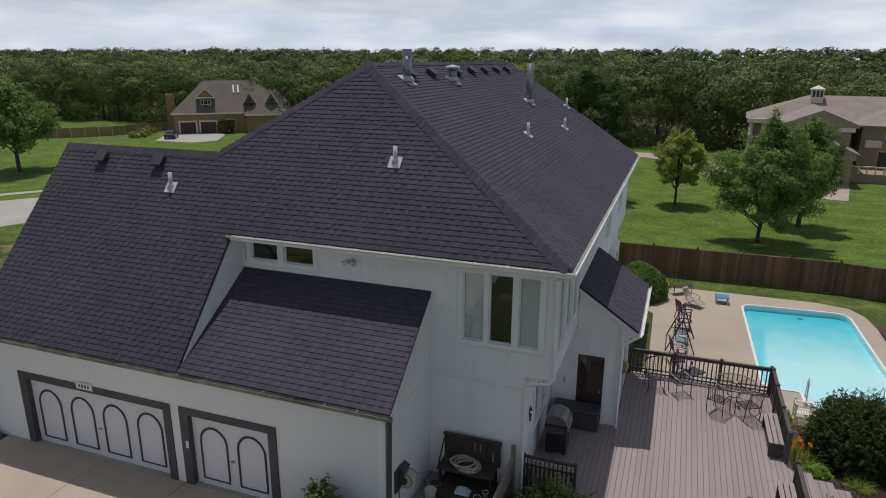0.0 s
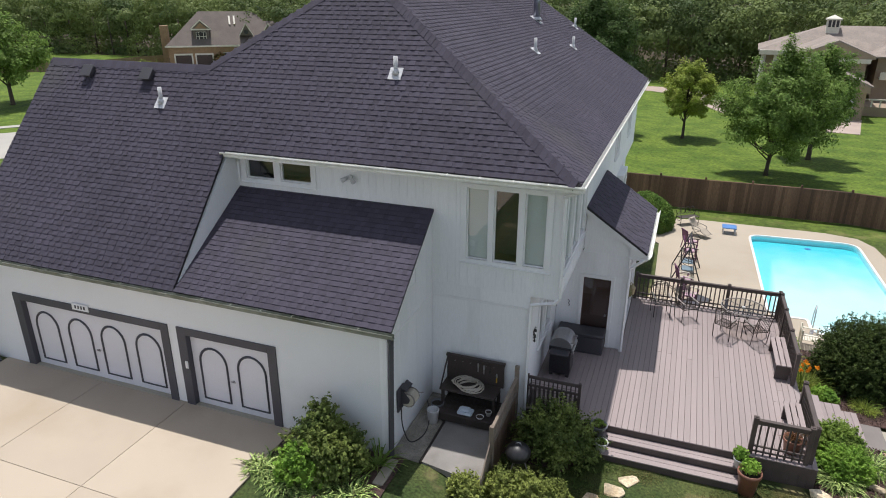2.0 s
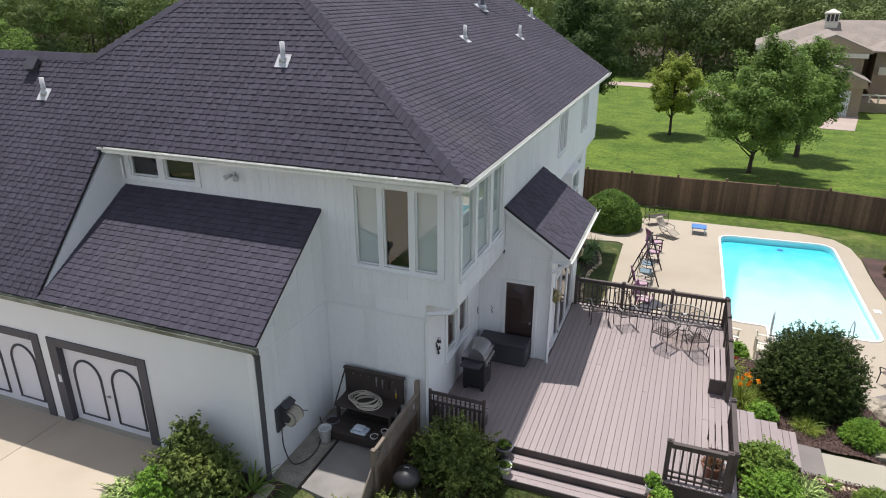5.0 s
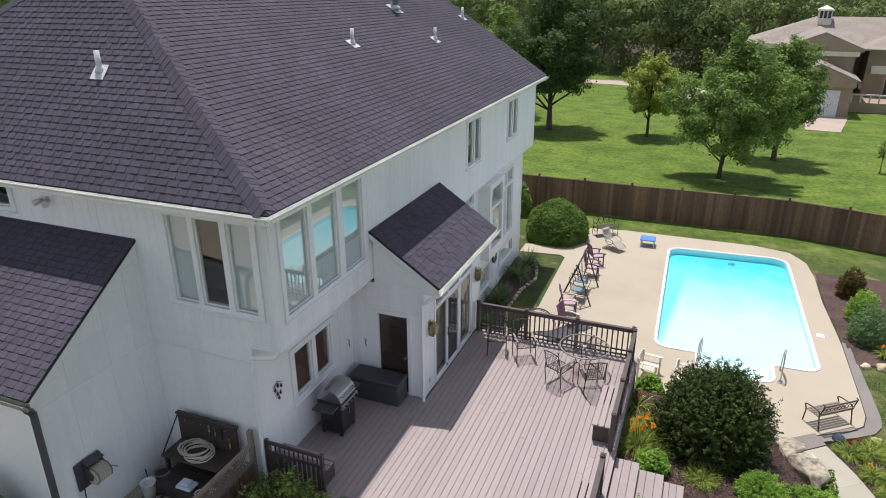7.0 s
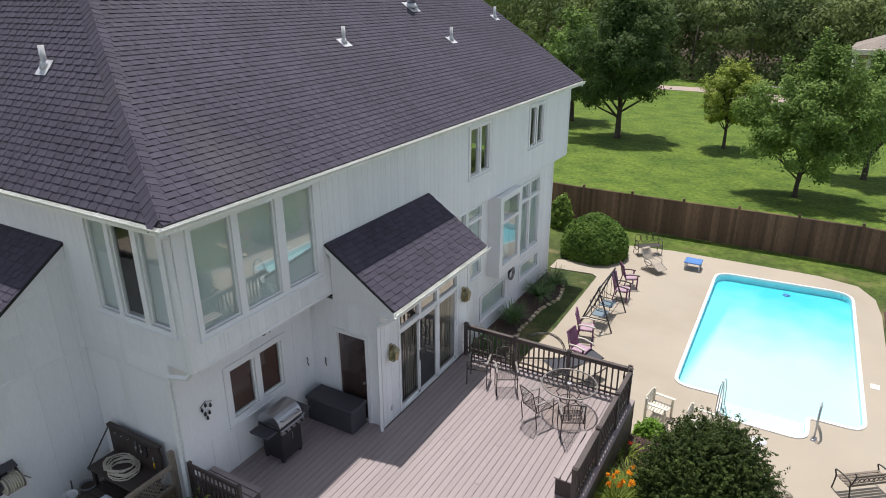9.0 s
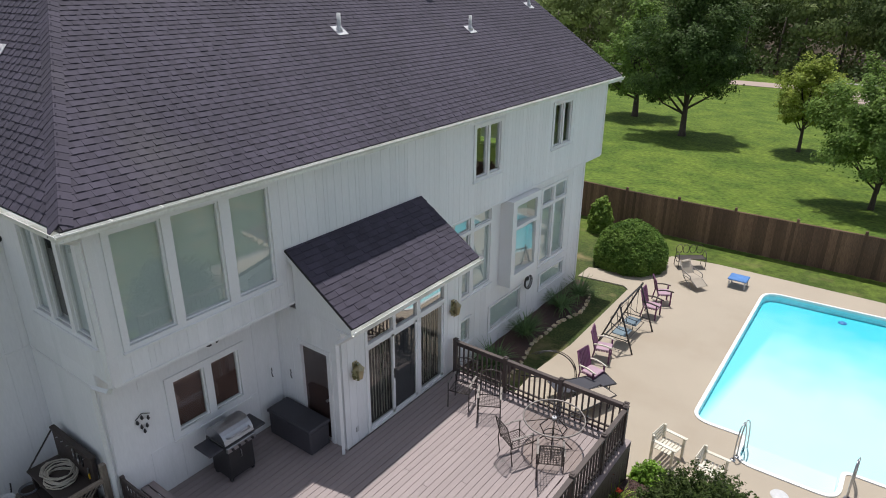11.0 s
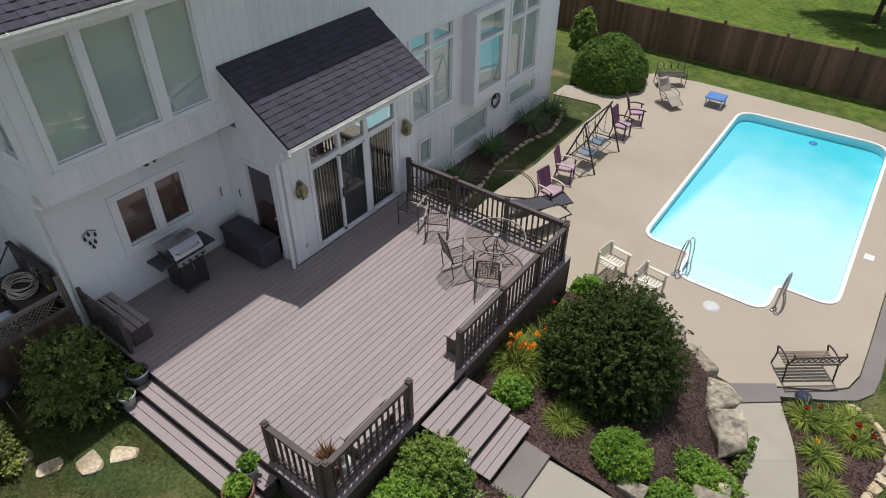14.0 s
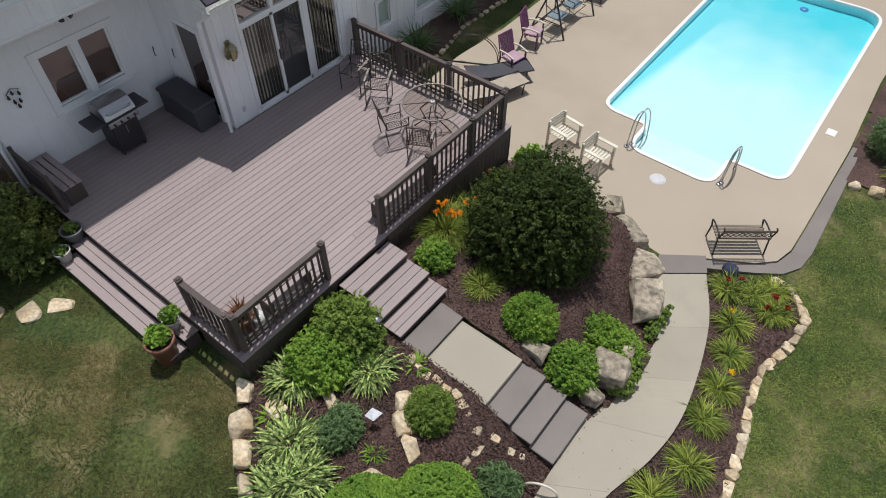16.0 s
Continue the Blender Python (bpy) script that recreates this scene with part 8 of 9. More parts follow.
# ---- round the pool ----
def grab_rail(x, y, yaw, label):
    r = thing("pool_handrail", (x, y, PATIO_Z), label, "handrail", "pool handrails")
    c, s = math.cos(yaw), math.sin(yaw)
    pts = curve_points([(x - 0.42 * c, y - 0.42 * s, PATIO_Z), (x - 0.36 * c, y - 0.36 * s, PATIO_Z + 0.7), (x - 0.15 * c, y - 0.15 * s, PATIO_Z + 0.93), (x + 0.12 * c, y + 0.12 * s, PATIO_Z + 0.75), (x + 0.3 * c, y + 0.3 * s, PATIO_Z + 0.3), (x + 0.42 * c, y + 0.42 * s, PATIO_Z - 0.5)], 5, False)
    part("tube", Build().tube(pts, 0.017, 10), r, "polished steel tube", material=STEEL)
    part("escutcheon", Build().lathe((x - 0.42 * c, y - 0.42 * s, PATIO_Z), [(0.07, 0), (0.06, 0.03), (0.03, 0.035)]), r, material=STEEL)


for dx in (0.0, 0.16):
    grab_rail(5.24 + dx * 0.3, 25.05 + dx, 1.45, "polished steel handrail at the pool steps")
for dx in (0.0, 0.08):
    grab_rail(7.62 + dx * 0.3, 25.2 + dx, 1.5, "polished steel handrail at the pool steps")
solo("drain_cover", Build().lathe((6.36, 24.03, PATIO_Z), [(0.2, 0), (0.19, 0.012), (0, 0.015)]), PVC, "round white skimmer cover in the patio", "cover")
solo("skimmer_cover", Build().box(8.98, 9.22, 28.3, 28.58, PATIO_Z, PATIO_Z + 0.012, 0.004), POOLWHITE, "square white skimmer cover in the patio", "cover")
solo("main_drain", Build().lathe((6.4, 34.7, -2.072), [(0.14, 0), (0.13, 0.03), (0, 0.04)]), BLUETOP, "round blue drain on the pool floor", "drain")


def slat_chair(name, frame_mat, slat_mat, cushion, label, group, arm_mat):
    c = thing(name, label=label, category="chair", group=group, local=True)
    for x in (-0.27, 0.27):
        part("front_leg", Build().box(x - 0.025, x + 0.025, 0.2, 0.25, 0, 0.58, 0.008), c, material=frame_mat)
        part("back_leg", Build().tube([(x, -0.3, 0.0), (x, -0.22, 0.4), (x * 0.95, -0.36, 0.98)], 0.024, 6), c, material=frame_mat)
        part("armrest", Build().tube(curve_points([(x, -0.27, 0.6), (x * 1.06, 0.0, 0.62), (x * 1.04, 0.3, 0.56)], 4, False), 0.026, 6), c, material=arm_mat)
    for k in range(6):
        y = -0.2 + 0.078 * k
        part("seat_slat", Build().box(-0.26, 0.26, y, y + 0.062, 0.38, 0.4, 0.004), c, material=slat_mat)
    for k in range(7):
        u = -0.23 + 0.066 * k
        part("back_slat", Build().prism([(u, -0.2, 0.42), (u + 0.05, -0.2, 0.42), (u + 0.05, -0.36, 0.98), (u, -0.36, 0.98)], (0, -0.015, 0)), c, material=slat_mat)
    part("top_rail", Build().box(-0.27, 0.27, -0.395, -0.36, 0.94, 1.02, 0.012), c, material=slat_mat)
    if cushion:
        part("cushion", Build().box(-0.24, 0.24, -0.2, 0.25, 0.402, 0.45, 0.02), c, "pale pink cushion", material=PINK)
    return c


pc = slat_chair("patio_chair", PURPLE, PURPLE, True, "purple slatted patio chair with pale arms and pink cushion", "purple chairs", CREAM)
pc.matrix_basis = pose(0.72, 27.05, PATIO_Z, 0, 0, -75)
copy_thing(pc, pose(1.0, 25.6, PATIO_Z, 0, 0, -100))
pd = slat_chair("patio_chair", PURPLE, PURPLE, True, "purple slatted patio chair with dark arms and pink cushion", "purple chairs", BRONZE)
pd.matrix_basis = pose(0.9, 31.9, PATIO_Z, 0, 0, -60)
copy_thing(pd, pose(0.95, 30.65, PATIO_Z, 0, 0, -88))


def lawn_chair():
    c = thing("wooden_armchair", label="cream painted low slatted armchair", category="chair", group="cream chairs", local=True)
    for x in (-0.3, 0.3):
        part("front_leg", Build().box(x - 0.03, x + 0.03, 0.22, 0.28, 0, 0.55, 0.008), c, material=CREAM)
        part("back_leg", Build().box(x - 0.03, x + 0.03, -0.3, -0.24, 0, 0.72, 0.008), c, material=CREAM)
        part("armrest", Build().box(x - 0.05, x + 0.05, -0.3, 0.32, 0.55, 0.58, 0.01), c, material=CREAM)
    for k in range(6):
        y = -0.24 + 0.085 * k
        part("seat_slat", Build().box(-0.28, 0.28, y, y + 0.06, 0.34, 0.362, 0.004), c, material=CREAM)
    for k in range(4):
        z = 0.42 + 0.085 * k
        part("back_slat", Build().box(-0.28, 0.28, -0.285 - 0.012 * k, -0.265 - 0.012 * k, z, z + 0.06, 0.004), c, material=CREAM)
    return c


lc = lawn_chair()
lc.matrix_basis = pose(3.86, 23.72, PATIO_Z, 0, 0, -98)
copy_thing(lc, pose(4.93, 23.52, PATIO_Z, 0, 0, -94))


def park_bench():
    b = thing("park_bench", label="iron and wood slatted park bench with ornate back", category="bench", local=True)
    for x in (-0.6, 0.6):
        part("iron_end", Build().tube(curve_points([(x, 0.3, 0.0), (x, 0.26, 0.4), (x, 0.3, 0.58), (x, -0.15, 0.6), (x, -0.22, 0.42), (x, -0.3, 0.0)], 4, False), 0.02, 6)
             .tube(curve_points([(x, -0.2, 0.42), (x, -0.28, 0.7), (x, -0.32, 0.86), (x, -0.26, 0.9)], 4, False), 0.018, 6), b, "black iron end", material=BLACK)
    for k in range(5):
        y = -0.18 + 0.095 * k
        part("seat_slat", Build().box(-0.6, 0.6, y, y + 0.07, 0.41, 0.435, 0.005), b, material=OLDWOOD)
    for z in (0.52, 0.8):
        part("back_slat", Build().box(-0.6, 0.6, -0.3 + (0.02 if z < 0.6 else -0.02), -0.275 + (0.02 if z < 0.6 else -0.02), z, z + 0.06, 0.005), b, material=OLDWOOD)
    scroll = Build()
    for k in range(9):
        u = -0.52 + 0.13 * k
        scroll.tube([(u + 0.055 * math.cos(a), -0.285, 0.69 + 0.055 * math.sin(a)) for a in np.linspace(0, math.tau, 13)[:-1]], 0.009, 5, closed=True)
    part("scrollwork", scroll, b, "black cast scrollwork", "stuff", material=BLACK)
    return b


pb = park_bench()
pb.matrix_basis = pose(8.64, 23.15, PATIO_Z, 0, 0, 38) @ Matrix.Scale(0.92, 4)
sw = thing("porch_swing", (0.8, 28.7, PATIO_Z), "black metal two-seat swing frame with glass-blue seats", "swing")
z0 = PATIO_Z
for y in (27.8, 29.6):
    part("frame_leg", Build().tube([(1.39, y, z0), (0.8, y, z0 + 1.58)], 0.028, 8), sw, material=BLACK)
    part("frame_leg", Build().tube([(0.21, y, z0), (0.86, y, z0 + 1.66)], 0.028, 8), sw, material=BLACK)
    part("frame_tie", Build().tube([(1.22, y, z0 + 0.42), (0.38, y, z0 + 0.42)], 0.016, 6), sw, material=BLACK)
part("top_bar", Build().tube([(0.82, 27.74, z0 + 1.56), (0.82, 29.66, z0 + 1.56)], 0.028, 8), sw, material=BLACK)
part("rear_bar", Build().tube([(0.21, 27.8, z0 + 0.03), (0.21, 29.6, z0 + 0.03)], 0.02, 6), sw, material=BLACK)
BLUESLING = paint("blue-grey sling", (0.16, 0.22, 0.26), (0.13, 0.18, 0.22), 0.6)
for y in (28.25, 29.1):
    seat = part("seat", Build().box(0.6, 1.06, y - 0.27, y + 0.27, z0 + 0.42, z0 + 0.46, 0.012), sw, "blue-grey seat pad", material=BLUESLING)
    part("seat_back", Build().tube([(0.6, y - 0.25, z0 + 0.45), (0.5, y - 0.24, z0 + 0.95), (0.5, y + 0.24, z0 + 0.95), (0.6, y + 0.25, z0 + 0.45)], 0.014, 6), seat, material=BLACK)
    for o in (-0.28, 0.28):
        part("arm", Build().tube([(0.52, y + o, z0 + 0.8), (0.8, y + o, z0 + 0.66), (1.06, y + o, z0 + 0.64), (1.06, y + o, z0 + 0.45)], 0.012, 6), seat, material=BLACK)
        part("hanger", Build().tube([(0.82, y + o, z0 + 1.56), (0.84, y + o, z0 + 0.66)], 0.009, 5), seat, material=BLACK)
part("rail", Build().tube([(0.5, 27.9, z0 + 0.3), (1.1, 27.9, z0 + 0.3), (1.1, 29.5, z0 + 0.3), (0.5, 29.5, z0 + 0.3)], 0.014, 6, closed=True), sw, material=BLACK)


def lounger(name, at, yaw, fabric, frame_mat, label, back=0.35):
    l = thing(name, label=label, category="lounge chair", local=True)
    rise = (0.3 + 0.62 * math.cos(back), 0.34 + 0.62 * math.sin(back))
    for y in (-0.3, 0.3):
        part("side_rail", Build().tube([(-0.95, y, 0.34), (0.3, y, 0.34), (rise[0], y, rise[1])], 0.018, 6), l, material=frame_mat)
        for x in (-0.75, 0.35):
            part("leg", Build().tube([(x, y, 0.34), (x + 0.05, y, 0.0)], 0.016, 6), l, material=frame_mat)
    part("sling", Build().box(-0.94, 0.3, -0.28, 0.28, 0.335, 0.35, 0.005), l, material=fabric)
    part("back_sling", Build().prism([(0.3, -0.28, 0.34), (rise[0], -0.28, rise[1]), (rise[0], 0.28, rise[1]), (0.3, 0.28, 0.34)], (-0.006, 0, 0.012)), l, material=fabric)
    part("end_bar", Build().tube([(-0.95, -0.3, 0.34), (-0.95, 0.3, 0.34)], 0.018, 6), l, material=frame_mat)
    l.matrix_basis = pose(*at, 0, 0, yaw)
    return l


lounger("chaise_lounge", (1.0, 24.9, PATIO_Z), 235, GREYSLING, BLACK, "grey sling chaise lounge with black frame", 0.15)
lounger("chaise_lounge", (1.4, 24.2, PATIO_Z), 250, TANSLING, BLACK, "tan sling chaise lounge with dark frame", 0.2)


def recliner(at, yaw):
    """A sling recliner: raised back, bent seat, foot rest and loop arms."""
    r = thing("recliner", label="tan sling recliner with a pale tube frame", category="lounge chair", local=True)
    line = [(0.62, 0.98), (0.28, 0.44), (-0.2, 0.42), (-0.62, 0.2)]
    for y in (-0.28, 0.28):
        part("side_rail", Build().tube([(x, y, z) for x, z in line], 0.018, 6), r, material=PALEMETAL)
        part("arm", Build().tube([(0.4, y * 1.12, 0.66), (0.05, y * 1.2, 0.62), (-0.2, y * 1.2, 0.56), (-0.24, y * 1.1, 0.42)], 0.02, 6), r, material=PALEMETAL)
        part("leg", Build().tube([(0.3, y, 0.42), (-0.32, y * 1.05, 0.0)], 0.018, 6), r, material=PALEMETAL)
        part("leg", Build().tube([(-0.2, y, 0.42), (0.46, y * 1.05, 0.0)], 0.018, 6), r, material=PALEMETAL)
    for name, (p, q) in zip(("back_sling", "seat_sling", "foot_sling"), zip(line, line[1:])):
        part(name, Build().prism([(p[0], -0.26, p[1]), (q[0], -0.26, q[1]), (q[0], 0.26, q[1]), (p[0], 0.26, p[1])], (0.004, 0, 0.012)), r, material=TANSLING)
    part("headrest", Build().box(0.5, 0.66, -0.2, 0.2, 0.9, 0.98, 0.03), r, material=TANSLING)
    r.matrix_basis = pose(*at, 0, 0, yaw) @ Matrix.Scale(0.88, 4)


recliner((1.33, 34.0, PATIO_Z), 148)
arcs = thing("hammock_stand", (-0.1, 25.2, PATIO_Z), "curved black metal hammock stand", "stand")
for k, (r, yaw) in enumerate(((0.85, 0.5), (0.8, 0.62), (0.7, 0.4))):
    c, s = math.cos(yaw), math.sin(yaw)
    part("arc_tube", Build().tube([(-0.15 + (r * math.cos(a)) * c, 25.1 + 0.12 * k + (r * math.cos(a)) * s, PATIO_Z + 0.02 + 1.05 * r * math.sin(a)) for a in np.linspace(0.0, 2.2, 14)], 0.012, 6), arcs, material=BLACK)
part("foot_bar", Build().tube([(-0.8, 24.7, PATIO_Z + 0.02), (0.7, 25.5, PATIO_Z + 0.02)], 0.02, 6), arcs, material=BLACK)
bt = thing("side_table", (2.75, 35.05, PATIO_Z), "low blue-topped side table with white legs", "table")
part("tabletop", Build().box(2.42, 3.1, 34.72, 35.35, PATIO_Z + 0.3, PATIO_Z + 0.36, 0.02), bt, material=BLUETOP)
for x in (2.46, 3.02):
    for y in (34.76, 35.27):
        part("leg", Build().box(x, x + 0.05, y, y + 0.05, PATIO_Z, PATIO_Z + 0.3, 0.006), bt, material=PVC)


def ornate_seat(x, y, yaw, label):
    o = thing("iron_loveseat", label=label, category="bench", local=True)
    for u in (-0.55, 0.55):
        part("side_scroll", Build().tube([(u, 0.2 * math.cos(a), 0.45 + 0.22 * math.sin(a)) for a in np.linspace(0, math.tau, 13)[:-1]], 0.014, 5, closed=True)
             .tube([(u, 0.2, 0.0), (u, 0.22, 0.42), (u, -0.22, 0.42), (u, -0.26, 0.0)], 0.016, 5), o, material=BRONZE)
    b = Build()
    for k in range(4):
        c = -0.42 + 0.28 * k
        b.tube([(c + 0.13 * math.cos(a), -0.26, 0.68 + 0.19 * math.sin(a)) for a in np.linspace(0, math.tau, 13)[:-1]], 0.013, 5, closed=True)
    part("scroll_back", b, o, kind="stuff", material=BRONZE)
    part("seat", Build().box(-0.55, 0.55, -0.22, 0.22, 0.4, 0.425, 0.01), o, material=BRONZE)
    o.matrix_basis = pose(x, y, PATIO_Z, 0, 0, yaw)


ornate_seat(0.72, 35.75, 217, "bronze wrought iron loveseat with scroll back")

hr = thing("wall_hose", (-2.42, 27.79, -0.36), "black garden hose coiled on the wall", "hose")
part("hanger", Build().box(-2.5, -2.4, 27.74, 27.84, -0.3, -0.2, 0.01), hr, material=BLACK)
for k in range(3):
    part("coil", Build().tube([(-2.44 + 0.03 * k, 27.79 + (0.2 + 0.015 * k) * math.sin(a), -0.36 + (0.22 + 0.012 * k) * math.cos(a)) for a in np.linspace(0, math.tau, 25)[:-1]], 0.014, 6, closed=True), hr, material=BLACK)

# small garden things
sx_, sy_, sz_ = 4.62, 16.02, gz(4.8, 16.0)
sl_ = thing("solar_light", (sx_, sy_, sz_), "small steel solar lantern on a stake by the steps", "garden lamp")
part("stake", Build().cyl((sx_, sy_, sz_ - 0.05), (sx_, sy_, sz_ + 0.35), 0.012), sl_, material=STEEL)
part("lantern_head", Build().lathe((sx_, sy_, sz_ + 0.33), [(0.05, 0), (0.055, 0.1), (0.09, 0.12), (0.07, 0.16), (0, 0.17)]), sl_, material=STEEL)
fx_, fy_, fz_ = 5.65, 14.78, gz(5.65, 14.8)
fg = thing("garden_flag", (fx_, fy_, fz_), "small white cloth flag on a thin stake", "flag")
part("stake", Build().cyl((fx_, fy_, fz_ - 0.05), (fx_, fy_, fz_ + 0.42), 0.008), fg, material=BLACK)
part("cloth", Build().prism([(fx_, fy_, fz_ + 0.42), (fx_ - 0.05, fy_ - 0.14, fz_ + 0.3), (fx_ + 0.12, fy_ - 0.12, fz_ + 0.3), (fx_ + 0.17, fy_ + 0.05, fz_ + 0.37)], (0, 0.002, -0.006)), fg, "white cloth with pale blue patch", material=paint("white cloth", (0.88, 0.88, 0.9), (0.8, 0.82, 0.88), 0.8, 30, 14))
hx, hy, hz = 8.3, 15.7, gz(8.3, 15.7)
solo("garden_hoop", Build().tube([(hx + 0.28 * math.cos(a), hy + 0.1 * math.cos(a), hz + 0.36 * math.sin(a)) for a in np.linspace(0, math.pi, 15)], 0.02, 8), CREAM, "cream painted garden hoop by the path", "hoop")
mat_ = paint("dark blue pool cloth", (0.03, 0.035, 0.075), (0.02, 0.025, 0.055), 0.8)
solo("crumpled_towel", Build().lathe((8.85, 22.45, gz(8.85, 22.45)), [(0.0, 0.0), (0.2, 0.0), (0.16, 0.12), (0.05, 0.16), (0, 0.14)], 9), mat_, "dark blue bundle beside the bench", "bundle")

# ---- beyond the fence ----
def gable(b, x0, x1, y0, y1, z0, z1, m=None):
    return b.box(x0, x1, y0, y1, z0, z1, m=m)


def hip_roof(x0, x1, y0, y1, z, h, inset, over=0.4, m=None):
    x0, x1, y0, y1 = x0 - over, x1 + over, y0 - over, y1 + over
    if x1 - x0 > y1 - y0:
        c = (y0 + y1) / 2
        r = [(x0 + inset, c, z + h), (x1 - inset, c, z + h)]
    else:
        c = (x0 + x1) / 2
        r = [(c, y0 + inset, z + h), (c, y1 - inset, z + h)]
    v = [(x0, y0, z), (x1, y0, z), (x1, y1, z), (x0, y1, z)] + r + [(x0, y0, z - 0.2), (x1, y0, z - 0.2), (x1, y1, z - 0.2), (x0, y1, z - 0.2)]
    if x1 - x0 > y1 - y0:
        f = [(0, 1, 5, 4), (1, 2, 5), (2, 3, 4, 5), (3, 0, 4)]
    else:
        f = [(0, 1, 4), (1, 2, 5, 4), (2, 3, 5), (3, 0, 4, 5)]
    f += [(6, 7, 1, 0), (7, 8, 2, 1), (8, 9, 3, 2), (9, 6, 0, 3), (9, 8, 7, 6)]
    return Build().add(v, f, m=m)


def far_window(parent, x, y, z, w, h, face, m=None):
    dx, dy = face
    wx, wy = (w / 2, 0.06) if dy else (0.06, w / 2)
    wn_ = part("window", Build().box(x - wx - (0.08 if dy else 0), x + wx + (0.08 if dy else 0), y - wy - (0.08 if dx else 0), y + wy + (0.08 if dx else 0), z - 0.08, z + h + 0.08, m=m), parent, material=CREAMTRIM)
    part("pane", Build().box(x - wx + dx * 0.05, x + wx + dx * 0.05, y - wy + dy * 0.05, y + wy + dy * 0.05, z, z + h, m=m), wn_, "dark glass", material=BLACK)


GZ = -3.4
# brown house beyond the garage roof
M1 = pose(-93.0, 102.4, -3.95, 0, 0, 38)
R1 = M1.to_3x3()
h1 = thing("neighbour_house", (-93.0, 102.4, -3.95), "tan brick house with brown hipped roof and garage", "house")
part("wall", Build().box(0, 22, 0, 12, -0.3, 3.95, m=M1), h1, material=BRICKTAN)
part("roof", hip_roof(0, 22, 0, 12, 3.95, 6.0, 6.3, 0.45, M1), h1, "brown hipped roof", material=BROWNROOF)
part("fascia", Build().box(-0.5, 13.6, -0.52, -0.44, 3.72, 4.0, m=M1), h1, "cream fascia board", material=CREAMTRIM)
part("chimney", Build().box(-1.3, 0.2, 3.0, 4.4, -0.3, 7.5, 0.05, m=M1), h1, "tan brick chimney", material=BRICKTAN)
for x in (2.55, 6.3):
    gd = part("garage_door", Build().box(x - 1.68, x + 1.68, -0.1, 0.0, -0.1, 2.55, m=M1), h1, "cream surround", material=CREAMTRIM)
    part("door_panel", Build().box(x - 1.42, x + 1.42, -0.15, -0.08, -0.1, 2.25, m=M1), gd, "dark brown door", material=BROWNDOOR)
dm = part("dormer", Build().box(4.75, 7.55, 0.9, 5.0, 4.4, 6.9, m=M1), h1, "gabled dormer", material=BROWNROOF)
part("dormer_roof", Build().prism([M1 @ Vector(p) for p in ((4.4, 0.6, 6.85), (7.9, 0.6, 6.85), (6.15, 0.6, 8.45))], R1 @ Vector((0, 4.6, 0))), dm, material=BROWNROOF)
part("gable_face", Build().prism([M1 @ Vector(p) for p in ((4.95, 0.53, 7.0), (7.35, 0.53, 7.0), (6.15, 0.53, 8.05))], R1 @ Vector((0, 0.06, 0))), dm, "brown gable face", material=BRICKTAN)
for p, q in (((4.3, 6.85), (6.15, 8.5)), ((6.15, 8.5), (8.0, 6.85)), ((4.4, 6.85), (7.9, 6.85))):
    part("dormer_trim", Build().prism([M1 @ Vector((x, 0.46, z + o)) for (x, z), o in ((p, -0.13), (q, -0.13), (q, 0.13), (p, 0.13))], R1 @ Vector((0, 0.12, 0))), dm, "cream rake trim", material=CREAMTRIM)
far_window(dm, 6.15, 0.88, 4.85, 1.7, 1.5, (0, -1), M1)
for x in (5.75, 6.55):
    part("mullion", Build().box(x - 0.05, x + 0.05, 0.72, 0.78, 4.85, 6.35, m=M1), dm, material=CREAMTRIM)
part("mullion", Build().box(5.3, 7.0, 0.72, 0.78, 5.5, 5.6, m=M1), dm, material=CREAMTRIM)
part("wall", Build().box(13.6, 24.0, -1.2, 6.0, -0.3, 3.6, m=M1), h1, material=BRICKTAN)
part("roof", hip_roof(13.6, 24.0, -1.2, 8.0, 3.6, 4.6, 4.6, 0.4, M1), h1, material=BROWNROOF)
part("fascia", Build().box(13.2, 24.4, -1.68, -1.6, 3.35, 3.62, m=M1), h1, "cream fascia board", material=CREAMTRIM)
for x in (14.4, 18.6):
    sm = part("small_dormer", Build().prism([M1 @ Vector(p) for p in ((x - 1.2, 0.2, 5.7), (x + 1.2, 0.2, 5.7), (x, 0.2, 7.7))], R1 @ Vector((0, 4.0, 0))), h1, "small gabled dormer", material=BROWNROOF)
    part("round_window", Build().cyl(M1 @ Vector((x, 0.12, 6.35)), M1 @ Vector((x, 0.2, 6.35)), 0.42, n=14), sm, "dark round window", material=BLACK)
    for d in (-1, 1):
        part("dormer_trim", Build().prism([M1 @ Vector(p) for p in ((x + 1.3 * d, 0.1, 5.55), (x, 0.1, 7.65), (x, 0.1, 7.9), (x + 1.3 * d, 0.1, 5.8))], R1 @ Vector((0, 0.1, 0))), sm, "cream rake trim", material=CREAMTRIM)
for x in (11.4, 12.3):
    part("skylight", Build().prism([M1 @ Vector(p) for p in ((x, 4.9, 9.06), (x + 0.3, 4.9, 9.06), (x + 0.3, 3.3, 7.58), (x, 3.3, 7.58))], R1 @ Vector((0, -0.1, 0.1))), h1, "pale framed narrow skylight", material=CREAMTRIM)
far_window(h1, 10.6, -0.03, 0.9, 1.6, 1.7, (0, -1), M1)
far_window(h1, -0.03, 1.6, 1.0, 0.9, 1.3, (-1, 0), M1)
shrub("leafy_shrub", (-85.0, 107.2, -3.9), 1.9, 1.2, 2.2, 1200, 0.16, LEAF_RUST, 260, "dark red-leaved shrub against the brick house", depth=0.35)
